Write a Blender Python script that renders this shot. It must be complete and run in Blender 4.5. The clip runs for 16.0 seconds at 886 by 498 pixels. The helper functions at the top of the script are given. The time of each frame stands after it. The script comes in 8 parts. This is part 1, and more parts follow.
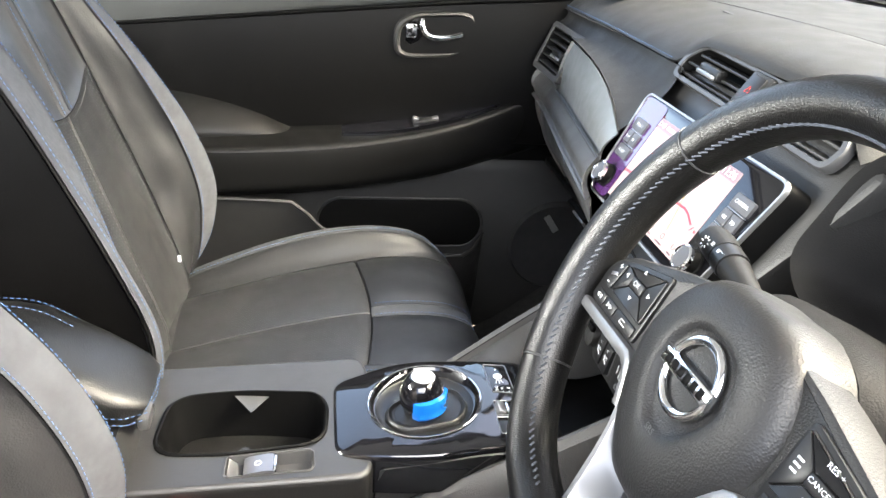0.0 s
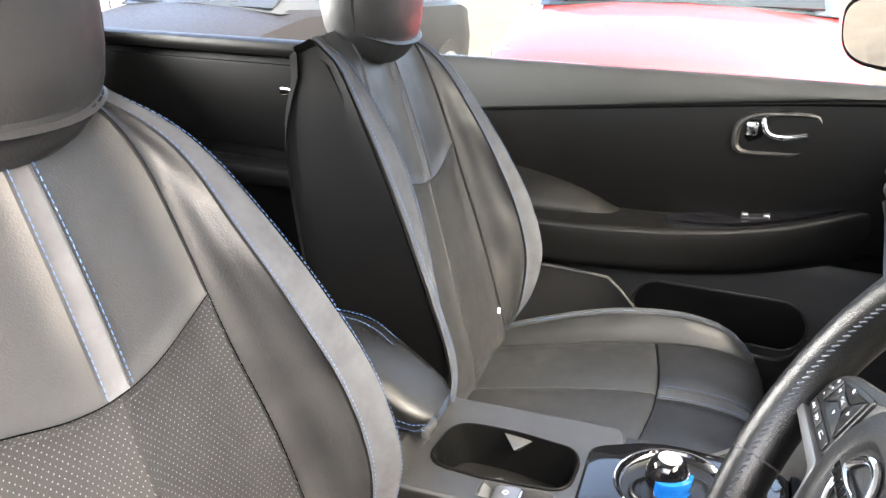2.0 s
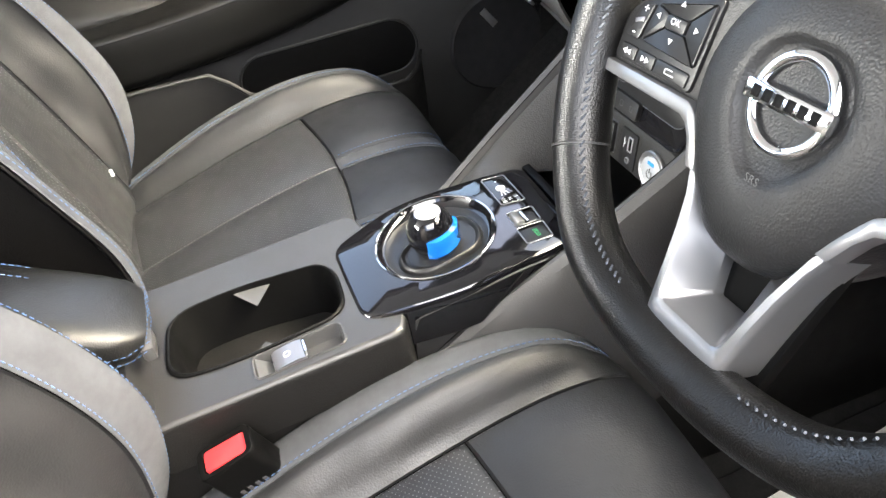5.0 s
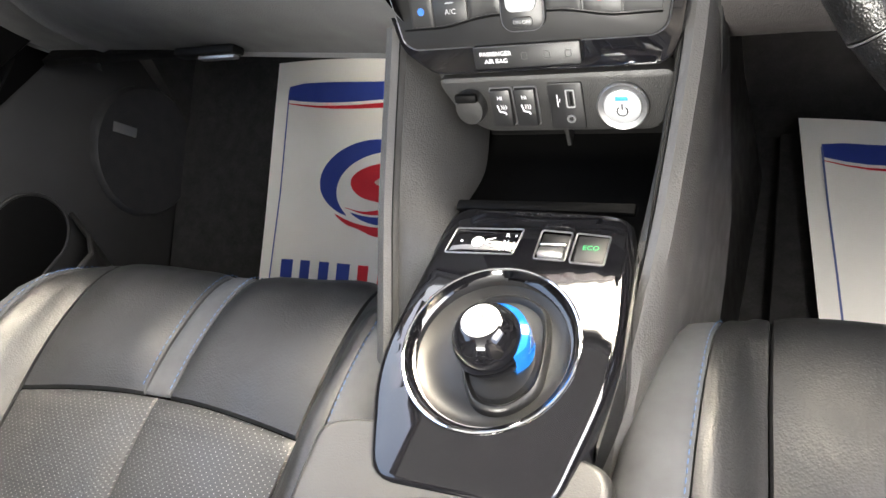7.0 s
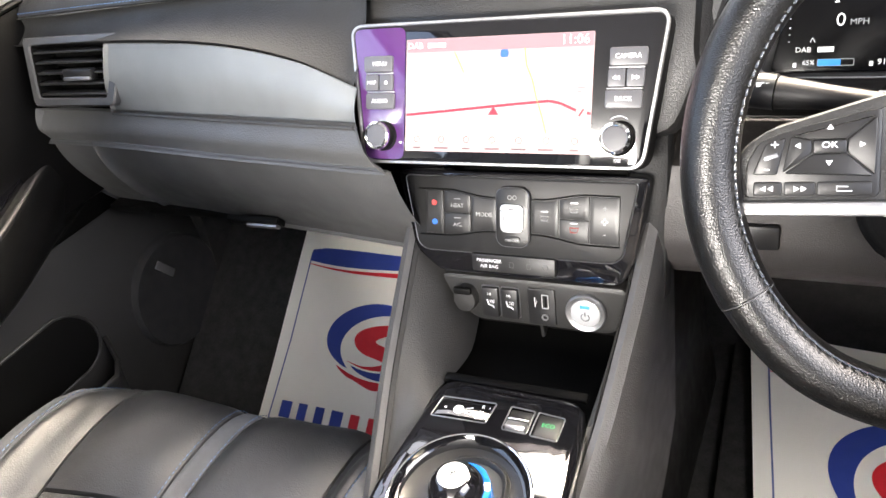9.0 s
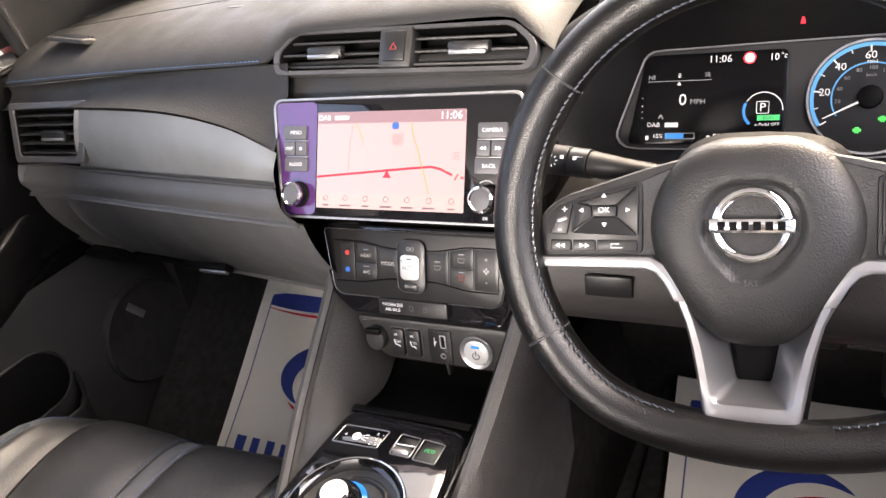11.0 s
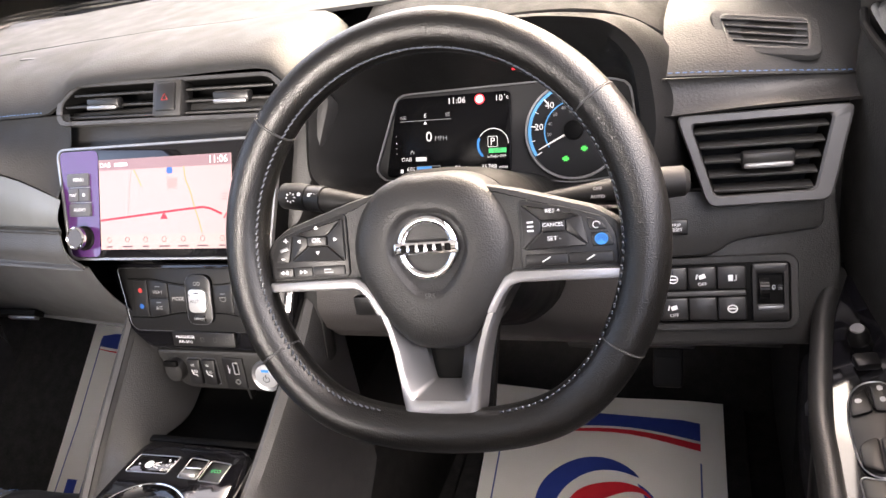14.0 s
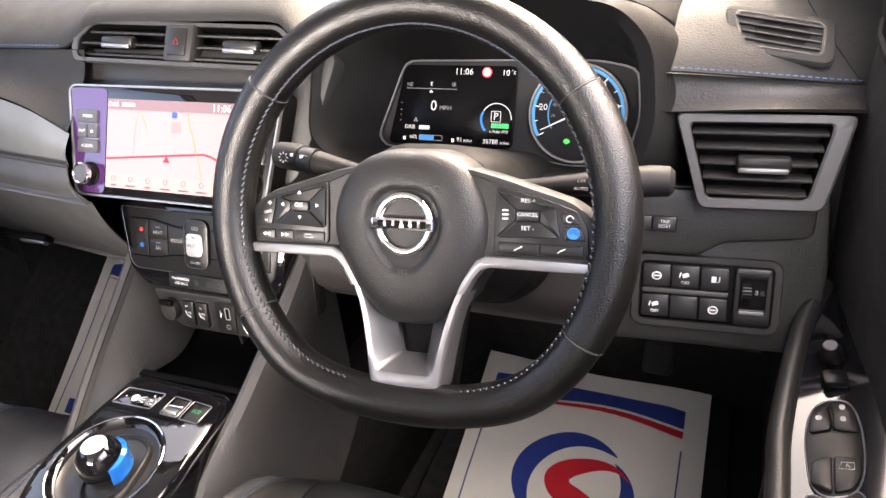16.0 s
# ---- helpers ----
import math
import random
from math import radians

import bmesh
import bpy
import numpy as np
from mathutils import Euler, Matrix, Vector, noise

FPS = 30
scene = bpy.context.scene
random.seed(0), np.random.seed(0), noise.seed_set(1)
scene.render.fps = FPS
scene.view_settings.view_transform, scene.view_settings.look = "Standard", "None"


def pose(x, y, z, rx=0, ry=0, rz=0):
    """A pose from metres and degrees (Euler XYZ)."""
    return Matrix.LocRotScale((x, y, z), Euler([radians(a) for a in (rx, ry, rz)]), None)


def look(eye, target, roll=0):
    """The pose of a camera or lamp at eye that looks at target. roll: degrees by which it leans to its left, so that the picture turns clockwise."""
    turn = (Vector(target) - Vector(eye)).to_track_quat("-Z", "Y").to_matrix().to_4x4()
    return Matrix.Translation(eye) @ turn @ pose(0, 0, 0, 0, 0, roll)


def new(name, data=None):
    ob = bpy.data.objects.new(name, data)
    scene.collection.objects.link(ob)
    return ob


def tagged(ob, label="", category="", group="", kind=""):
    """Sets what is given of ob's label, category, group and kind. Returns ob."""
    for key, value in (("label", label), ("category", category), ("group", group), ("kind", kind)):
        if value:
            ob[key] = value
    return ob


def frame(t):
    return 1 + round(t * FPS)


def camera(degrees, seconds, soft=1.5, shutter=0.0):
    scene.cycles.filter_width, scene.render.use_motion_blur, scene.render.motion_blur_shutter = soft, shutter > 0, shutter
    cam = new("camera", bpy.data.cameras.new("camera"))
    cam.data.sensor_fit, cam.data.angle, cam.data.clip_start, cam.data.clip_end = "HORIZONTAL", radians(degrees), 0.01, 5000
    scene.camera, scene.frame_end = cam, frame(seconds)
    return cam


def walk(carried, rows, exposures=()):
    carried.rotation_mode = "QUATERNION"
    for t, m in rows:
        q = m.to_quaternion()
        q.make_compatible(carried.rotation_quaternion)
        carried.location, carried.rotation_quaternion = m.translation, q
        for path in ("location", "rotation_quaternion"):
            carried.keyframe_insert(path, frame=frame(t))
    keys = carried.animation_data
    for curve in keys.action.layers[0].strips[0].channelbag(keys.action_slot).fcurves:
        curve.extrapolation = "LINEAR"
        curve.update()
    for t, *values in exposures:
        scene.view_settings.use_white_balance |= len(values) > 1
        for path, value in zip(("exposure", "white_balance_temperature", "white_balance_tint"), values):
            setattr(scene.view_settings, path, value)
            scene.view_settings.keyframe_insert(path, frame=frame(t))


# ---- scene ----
cam = camera(61.7, 16.0)

PATH = [
    (0, (0.675, 0.303, 0.915), (-1.093, 0.623, 0.038), 4.2),
    (0.5, (0.719, 0.364, 0.933), (-1.096, 0.359, 0.093), 3.9),
    (1, (0.742, 0.401, 0.95), (-1.074, 0.126, 0.159), 2.8),
    (1.5, (0.75, 0.407, 0.96), (-1.038, -0.086, 0.212), 1.8),
    (2, (0.765, 0.402, 0.958), (-0.984, -0.235, 0.224), 1.4),
    (2.5, (0.785, 0.394, 0.947), (-0.916, -0.323, 0.176), 1.4),
    (3, (0.793, 0.392, 0.927), (-0.866, -0.322, 0.069), 1.4),
    (3.5, (0.79, 0.393, 0.911), (-0.844, -0.229, -0.06), 1.0),
    (4, (0.785, 0.389, 0.898), (-0.84, -0.01, -0.197), 0.0),
    (4.2, (0.778, 0.37, 0.894), (-0.854, 0.133, -0.238), -0.5),
    (6.3, (0.218, 0.178, 0.81), (-0.758, 1.189, -0.614), -26.6),
    (6.5, (0.202, 0.175, 0.806), (-0.714, 1.232, -0.623), -26.2),
    (7, (0.189, 0.156, 0.805), (-0.638, 1.326, -0.59), -23.0),
    (7.5, (0.196, 0.141, 0.812), (-0.596, 1.388, -0.536), -19.4),
    (8, (0.208, 0.111, 0.842), (-0.583, 1.444, -0.422), -16.2),
    (8.5, (0.224, 0.087, 0.884), (-0.583, 1.492, -0.289), -13.9),
    (8.7, (0.232, 0.081, 0.897), (-0.586, 1.508, -0.241), -13.3),
    (10.8, (0.378, 0.057, 0.941), (-0.526, 1.549, -0.037), -12.4),
    (11, (0.399, 0.049, 0.94), (-0.489, 1.554, -0.033), -12.3),
    (11.5, (0.436, 0.039, 0.957), (-0.416, 1.577, 0.006), -12.2),
    (12, (0.466, 0.02, 0.966), (-0.345, 1.588, 0.026), -12.2),
    (12.5, (0.498, 0.013, 0.972), (-0.263, 1.609, 0.038), -12.0),
    (13, (0.522, 0.014, 0.965), (-0.198, 1.628, 0.029), -11.8),
    (13.5, (0.542, 0.021, 0.956), (-0.142, 1.646, 0.013), -11.7),
    (14, (0.559, 0.035, 0.954), (-0.079, 1.668, -0.007), -11.3),
    (14.5, (0.571, 0.039, 0.947), (-0.025, 1.674, -0.039), -10.9),
    (15, (0.587, 0.041, 0.937), (0.015, 1.668, -0.077), -10.1),
    (15.5, (0.604, 0.043, 0.945), (0.008, 1.645, -0.093), -8.8),
    (16, (0.6, 0.055, 0.969), (-0.107, 1.596, -0.092), -7.3),
]
walk(cam, [(t, look(eye, target, roll)) for t, eye, target, roll in PATH],
     exposures=[(0.0, 4.4, 6950, 7), (1.5, 4.35, 6950, 8), (2.5, 4.22, 6950, 9), (3.5, 4.38, 6950, 7), (4.2, 4.38, 6950, 7), (6.3, 4.85, 7250, 9), (7.5, 4.8, 7250, 9), (8.7, 4.75, 7250, 11), (10.8, 4.1, 7650, 18), (16.0, 4.2, 7650, 18)])

# ---- world and light ----
world = bpy.data.worlds.new("sky")
scene.world = world
world.use_nodes = True
sky = world.node_tree.nodes.new("ShaderNodeTexSky")
sky.sky_type = "NISHITA"
sky.sun_disc = False
sky.sun_elevation, sky.sun_rotation = radians(46), radians(22)
sky.air_density, sky.dust_density, sky.ozone_density = 0.6, 7.0, 0.6
world.node_tree.nodes["Background"].inputs["Strength"].default_value = 0.15
world.node_tree.links.new(sky.outputs[0], world.node_tree.nodes["Background"].inputs["Color"])
sun = new("sun", bpy.data.lights.new("sun", "SUN"))
sun.data.energy, sun.data.angle, sun.data.color = 0.25, radians(60), (1.0, 0.985, 0.96)
sun.matrix_world = look((1.45, 3.75, 4.2), (0.0, 0.3, 0.4))

# daylight through the open driver's window
window_light = new("window_light", bpy.data.lights.new("window_light", "AREA"))
window_light.data.shape = "RECTANGLE"
window_light.data.size, window_light.data.size_y = 0.95, 0.36
window_light.data.spread = radians(140)
window_light.data.energy, window_light.data.color = 0.65, (1.0, 0.995, 0.985)
window_light.matrix_world = look((0.86, 0.32, 1.12), (0.20, 0.36, 0.1))

# daylight through the rear window
rear_light = new("rear_window_light", bpy.data.lights.new("rear_window_light", "AREA"))
rear_light.data.shape = "RECTANGLE"
rear_light.data.size, rear_light.data.size_y = 1.2, 0.34
rear_light.data.energy, rear_light.data.color = 13.0, (0.98, 0.99, 1.0)
rear_light.matrix_world = look((0.0, -1.42, 1.0), (0.0, 0.6, 0.62))


# ---- materials ----
LAMP = 0.062  # lit displays against the daylight
def material(name, color, rough=0.5, metal=0.0, grain=0.0, size=900.0, vary=0.12, stain=9.0, coat=0.0,
             cells=False, emit=None, power=0.0, spec=0.34, crease=0.0):
    """Base colour with stains and grain, fine relief and wear, at real-world size."""
    m = bpy.data.materials.new(name)
    m.use_nodes = True
    nt = m.node_tree
    b = nt.nodes["Principled BSDF"]
    b.inputs["Roughness"].default_value = rough
    b.inputs["Metallic"].default_value = metal
    b.inputs["Coat Weight"].default_value = coat
    b.inputs["Coat Roughness"].default_value = 0.04
    b.inputs["Specular IOR Level"].default_value = spec
    co = nt.nodes.new("ShaderNodeTexCoord")
    if vary:
        n1 = nt.nodes.new("ShaderNodeTexNoise")
        n1.inputs["Scale"].default_value, n1.inputs["Detail"].default_value = stain, 6
        ramp = nt.nodes.new("ShaderNodeMapRange")
        ramp.inputs["To Min"].default_value, ramp.inputs["To Max"].default_value = 1 - vary, 1 + vary
        ramp.inputs["From Min"].default_value, ramp.inputs["From Max"].default_value = 0.3, 0.7
        mul = nt.nodes.new("ShaderNodeVectorMath")
        mul.operation = "SCALE"
        mul.inputs[0].default_value = color[:3]
        nt.links.new(co.outputs["Object"], n1.inputs["Vector"])
        nt.links.new(n1.outputs["Fac"], ramp.inputs["Value"])
        nt.links.new(ramp.outputs["Result"], mul.inputs["Scale"])
        nt.links.new(mul.outputs[0], b.inputs["Base Color"])
        r2 = nt.nodes.new("ShaderNodeMapRange")
        r2.inputs["From Min"].default_value, r2.inputs["From Max"].default_value = 0.3, 0.7
        r2.inputs["To Min"].default_value = max(0.02, rough * 0.86)
        r2.inputs["To Max"].default_value = min(1.0, rough * 1.14)
        n3 = nt.nodes.new("ShaderNodeTexNoise")
        n3.inputs["Scale"].default_value, n3.inputs["Detail"].default_value = stain * 5, 4
        nt.links.new(co.outputs["Object"], n3.inputs["Vector"])
        nt.links.new(n3.outputs["Fac"], r2.inputs["Value"])
        nt.links.new(r2.outputs["Result"], b.inputs["Roughness"])
    else:
        b.inputs["Base Color"].default_value = (*color[:3], 1)
    if grain:
        bump = nt.nodes.new("ShaderNodeBump")
        bump.inputs["Strength"].default_value, bump.inputs["Distance"].default_value = grain, 0.0006
        if cells:
            n2 = nt.nodes.new("ShaderNodeTexVoronoi")
            n2.feature = "SMOOTH_F1"
            n2.inputs["Scale"].default_value = size
            nt.links.new(n2.outputs["Distance"], bump.inputs["Height"])
            bump.invert = True
        else:
            n2 = nt.nodes.new("ShaderNodeTexNoise")
            n2.inputs["Scale"].default_value, n2.inputs["Detail"].default_value = size, 3
            nt.links.new(n2.outputs["Fac"], bump.inputs["Height"])
        nt.links.new(co.outputs["Object"], n2.inputs["Vector"])
        nt.links.new(bump.outputs["Normal"], b.inputs["Normal"])
    if crease:
        # soft folds and dents under the grain
        n4 = nt.nodes.new("ShaderNodeTexNoise")
        n4.inputs["Scale"].default_value, n4.inputs["Detail"].default_value = 26.0, 3
        n4.inputs["Distortion"].default_value = 1.2
        soft = nt.nodes.new("ShaderNodeBump")
        soft.inputs["Strength"].default_value, soft.inputs["Distance"].default_value = crease, 0.004
        nt.links.new(co.outputs["Object"], n4.inputs["Vector"])
        nt.links.new(n4.outputs["Fac"], soft.inputs["Height"])
        if grain:
            nt.links.new(soft.outputs["Normal"], bump.inputs["Normal"])
        else:
            nt.links.new(soft.outputs["Normal"], b.inputs["Normal"])
    if emit:
        b.inputs["Emission Color"].default_value = (*emit, 1)
        b.inputs["Emission Strength"].default_value = power * LAMP
    return m


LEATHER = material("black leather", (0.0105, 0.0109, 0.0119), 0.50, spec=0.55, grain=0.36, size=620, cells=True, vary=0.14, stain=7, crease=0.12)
LEATHER_RIM = material("worn rim leather", (0.0035, 0.0034, 0.0033), 0.33, spec=0.42, grain=0.5, size=1050, cells=True, vary=0.25, stain=22, crease=0.05)
LID_LEATHER = material("lid leather", (0.0045, 0.0045, 0.0045), 0.42, spec=0.4, grain=0.3, size=700, cells=True, vary=0.14, crease=0.15)
SUEDE = material("blue grey suede", (0.055, 0.058, 0.064), 0.9, grain=0.3, size=1500, vary=0.13, stain=30, spec=0.2)
# far darker than the seat leather: the colour holds the sides' shade
SHADED_SIDE = material("seat side vinyl with shade", (0.0022, 0.0021, 0.0021), 0.46, spec=0.05, grain=0.3, size=700, cells=True, vary=0.1)
PLASTIC = material("dark grained plastic", (0.014, 0.0138, 0.0136), 0.46, spec=0.4, grain=0.5, size=900, cells=True, vary=0.1, stain=6)
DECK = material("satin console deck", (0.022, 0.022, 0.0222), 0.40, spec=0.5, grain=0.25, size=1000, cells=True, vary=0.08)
PLASTIC_GREY = material("grey satin trim", (0.045, 0.045, 0.046), 0.42, grain=0.12, size=1400, vary=0.08)
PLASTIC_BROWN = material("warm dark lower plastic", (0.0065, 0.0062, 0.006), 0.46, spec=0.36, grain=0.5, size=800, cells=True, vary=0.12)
KNEE = material("warm grey knee plastic", (0.030, 0.0275, 0.027), 0.5, grain=0.5, size=800, cells=True, vary=0.1)
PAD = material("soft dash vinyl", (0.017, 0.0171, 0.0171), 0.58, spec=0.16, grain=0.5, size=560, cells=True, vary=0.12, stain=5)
VINYL = material("wrinkled dash vinyl", (0.015, 0.0145, 0.0145), 0.42, spec=0.3, grain=0.9, size=330, vary=0.1)
DOOR_LOW = material("grained door plastic", (0.018, 0.0178, 0.0178), 0.5, spec=0.3, grain=0.4, size=900, cells=True, vary=0.1)
# near-black so that the colour itself carries the shade on the door
SHADED_SKIN = material("smooth door skin with shade", (0.0022, 0.0021, 0.0021), 0.42, spec=0.10, grain=0.3, size=900, cells=True, vary=0.1)
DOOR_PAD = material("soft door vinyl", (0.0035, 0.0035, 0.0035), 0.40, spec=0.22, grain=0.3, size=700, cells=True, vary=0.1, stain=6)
GLOVE = material("grained lower dash plastic", (0.058, 0.058, 0.058), 0.5, grain=0.5, size=620, cells=True, vary=0.12, stain=5)
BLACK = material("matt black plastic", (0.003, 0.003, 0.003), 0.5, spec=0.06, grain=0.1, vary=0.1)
STALK = material("dark stalk plastic", (0.010, 0.0098, 0.0098), 0.5, spec=0.2, grain=0.2, vary=0.08)
KEY_BLACK = material("door key black", (0.004, 0.004, 0.0042), 0.34, spec=0.18, grain=0.05, vary=0.08)
BUTTON = material("button black", (0.009, 0.009, 0.0095), 0.38, grain=0.05, vary=0.08)
PIANO = material("gloss black lacquer", (0.004, 0.004, 0.005), 0.05, coat=0.3, vary=0.05, spec=0.45)
PIANO.node_tree.nodes["Principled BSDF"].inputs["Coat IOR"].default_value = 1.5
CHROME = material("chrome", (0.85, 0.86, 0.88), 0.08, metal=1.0, vary=0.03)
SATIN = material("satin silver", (0.27, 0.27, 0.275), 0.38, metal=0.85, grain=0.03, vary=0.05)
SILVER_DARK = material("dark satin metal", (0.20, 0.20, 0.21), 0.35, metal=0.8, vary=0.06)
CARPET = material("black carpet", (0.016, 0.0155, 0.015), 0.95, grain=0.9, size=900, vary=0.35, stain=60)
FABRIC = material("brushed grey trim cloth", (0.15, 0.156, 0.154), 0.46, grain=0.2, size=500, vary=0.10, stain=14, metal=0.2)
STITCH = material("blue thread", (0.045, 0.095, 0.20), 0.6, vary=0.2, stain=200)
STITCH_GREY = material("grey thread", (0.055, 0.062, 0.075), 0.6, vary=0.2, stain=200)
WHITE_INK = material("white print", (0.62, 0.63, 0.64), 0.5, vary=0)
RED_PRINT = material("dull red print", (0.35, 0.03, 0.03), 0.5, vary=0)
RED_LIT = material("red lamp", (0.5, 0.01, 0.02), 0.5, emit=(1.0, 0.02, 0.04), power=1.2, vary=0)
MAP_PINK = material("lit map", (0.05, 0.04, 0.045), 0.25, emit=(0.86, 0.60, 0.62), power=1.0, vary=0)
MAP_BAR = material("lit status bar", (0.05, 0.04, 0.045), 0.25, emit=(0.42, 0.25, 0.29), power=1.0, vary=0)
MAP_LIGHT = material("lit menu bar", (0.05, 0.04, 0.045), 0.25, emit=(0.88, 0.64, 0.62), power=1.0, vary=0)
MAP_RED = material("lit red road", (0.05, 0.0, 0.0), 0.3, emit=(0.75, 0.06, 0.12), power=1.0, vary=0)
MAP_YELLOW = material("lit yellow road", (0.05, 0.04, 0.0), 0.3, emit=(0.80, 0.50, 0.25), power=1.0, vary=0)
MAP_GREY = material("lit grey road", (0.05, 0.04, 0.04), 0.3, emit=(0.60, 0.44, 0.46), power=1.0, vary=0)
MAP_BLUE = material("lit blue sign", (0.0, 0.02, 0.05), 0.3, emit=(0.08, 0.2, 0.72), power=1.0, vary=0)
MAP_DARK = material("dark print", (0.03, 0.02, 0.025), 0.4, emit=(0.28, 0.14, 0.16), power=0.5, vary=0)
WHITE_LIT = material("white lit print", (0.3, 0.3, 0.3), 0.4, emit=(0.82, 0.86, 0.9), power=0.85, vary=0)
GREY_LIT = material("grey lit print", (0.1, 0.1, 0.1), 0.4, emit=(0.30, 0.34, 0.38), power=0.7, vary=0)
WHITE_DIM = material("dim print", (0.28, 0.28, 0.28), 0.5, vary=0)
GREEN_BRIGHT = material("bright green lamp", (0.02, 0.3, 0.05), 0.5, emit=(0.03, 0.8, 0.12), power=1.0, vary=0)
BLUE_DIAL = material("blue lit scale", (0.02, 0.1, 0.2), 0.5, emit=(0.08, 0.36, 0.72), power=0.9, vary=0)
BLUE_LIT = material("blue lit key", (0.01, 0.10, 0.30), 0.4, emit=(0.03, 0.35, 0.9), power=0.6, vary=0)
DEEP_BLUE = material("deep blue print", (0.01, 0.05, 0.2), 0.5, vary=0)
CLIM_GREY = material("climate plate grey", (0.008, 0.008, 0.0083), 0.42, spec=0.25, grain=0.1, vary=0.06)
TEMP_BLUE = material("blue print", (0.01, 0.08, 0.30), 0.4, vary=0)
SCREEN_BLACK = material("black display glass", (0.0025, 0.0025, 0.003), 0.18, spec=0.12, vary=0)
CLUSTER_GREY = material("cluster face grey", (0.014, 0.014, 0.0147), 0.5, spec=0.2, grain=0.1, vary=0.05)
DIAL_DARK = material("dial dark", (0.012, 0.012, 0.0132), 0.45, spec=0.2, vary=0.05)
# dash top vinyl made darker, for the shade around the instrument hood
SHADED_APRON = material("hood apron vinyl with shade", (0.0075, 0.0074, 0.0074), 0.66, spec=0.06, grain=0.5, size=900, cells=True, vary=0.08)
HOOD = material("hood plastic", (0.0065, 0.0064, 0.0064), 0.62, spec=0.08, grain=0.5, size=900, cells=True, vary=0.08)
KEY_GREY = material("soft grey key", (0.055, 0.055, 0.06), 0.4, vary=0.04)
KEY_SILVER = material("silver key", (0.48, 0.49, 0.50), 0.3, metal=0.5, vary=0.03)
SPEAKER = material("speaker grille", (0.013, 0.013, 0.014), 0.7, grain=0.8, size=700, cells=True, vary=0.1)
MIRROR = material("mirror", (0.9, 0.91, 0.92), 0.01, metal=1.0, vary=0)
KNOB_TOP = material("brushed cap", (0.58, 0.59, 0.60), 0.3, metal=0.6, vary=0.04)
BLUE_GLOSS = material("blue translucent plastic", (0.003, 0.10, 0.38), 0.12, coat=1.0, vary=0.05)
GREEN_LIT = material("green lamp", (0.02, 0.3, 0.1), 0.5, emit=(0.02, 0.55, 0.16), power=0.9, vary=0)
RED_PLASTIC = material("red plastic", (0.62, 0.03, 0.035), 0.35, vary=0.06)
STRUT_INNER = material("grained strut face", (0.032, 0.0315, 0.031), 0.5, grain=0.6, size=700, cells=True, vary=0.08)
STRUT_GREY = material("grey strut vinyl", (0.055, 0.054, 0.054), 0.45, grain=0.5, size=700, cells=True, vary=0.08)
LINER = material("headliner cloth", (0.26, 0.265, 0.275), 0.9, grain=0.3, size=1200, vary=0.05)


# ---- mesh helpers ----
def part(name, bm, mat, parent=None, label="", smooth=True):
    me = bpy.data.meshes.new(name)
    bmesh.ops.recalc_face_normals(bm, faces=bm.faces)
    bm.to_mesh(me)
    bm.free()
    me.materials.append(mat)
    ob = new(name, me)
    if parent is not None:
        ob.parent = parent
    if label:
        ob["label"] = label
    if smooth:
        for p in me.polygons:
            p.use_smooth = True
        me.set_sharp_from_angle(angle=radians(38))
    return ob


def thing(name, m, label, category, group="", kind=""):
    ob = new(name)
    ob.empty_display_size = 0.05
    ob.matrix_world = m
    return tagged(ob, label, category, group, kind)


def face_at(x, y, z, tilt, yaw=0.0):
    """A frame whose x runs right, y up the face and z out of it towards the rear of the car."""
    return Matrix.Translation((x, y, z)) @ pose(0, 0, 0, 0, 0, yaw) @ pose(0, 0, 0, 90 - tilt, 0, 0)


def rbox(bm, sx, sy, sz, r=0.002, m=None, seg=2):
    """A rounded box about the origin of m."""
    got = bmesh.ops.create_cube(bm, size=1.0)["verts"]
    bmesh.ops.scale(bm, vec=(sx, sy, sz), verts=got)
    if r:
        edges = list({e for v in got for e in v.link_edges})
        res = bmesh.ops.bevel(bm, geom=edges, offset=min(r, 0.49 * min(sx, sy, sz)), segments=seg, affect="EDGES", profile=0.5)
        got = list({v for f in res["faces"] for v in f.verts} | {v for v in got if v.is_valid})
        seen, todo = set(got), list(got)
        while todo:
            v = todo.pop()
            for e in v.link_edges:
                o = e.other_vert(v)
                if o not in seen:
                    seen.add(o), todo.append(o)
        got = list(seen)
    if m is not None:
        bmesh.ops.transform(bm, matrix=m, verts=got)
    return bm


def box(sx, sy, sz, r=0.002, m=None, seg=2):
    return rbox(bmesh.new(), sx, sy, sz, r, m, seg)


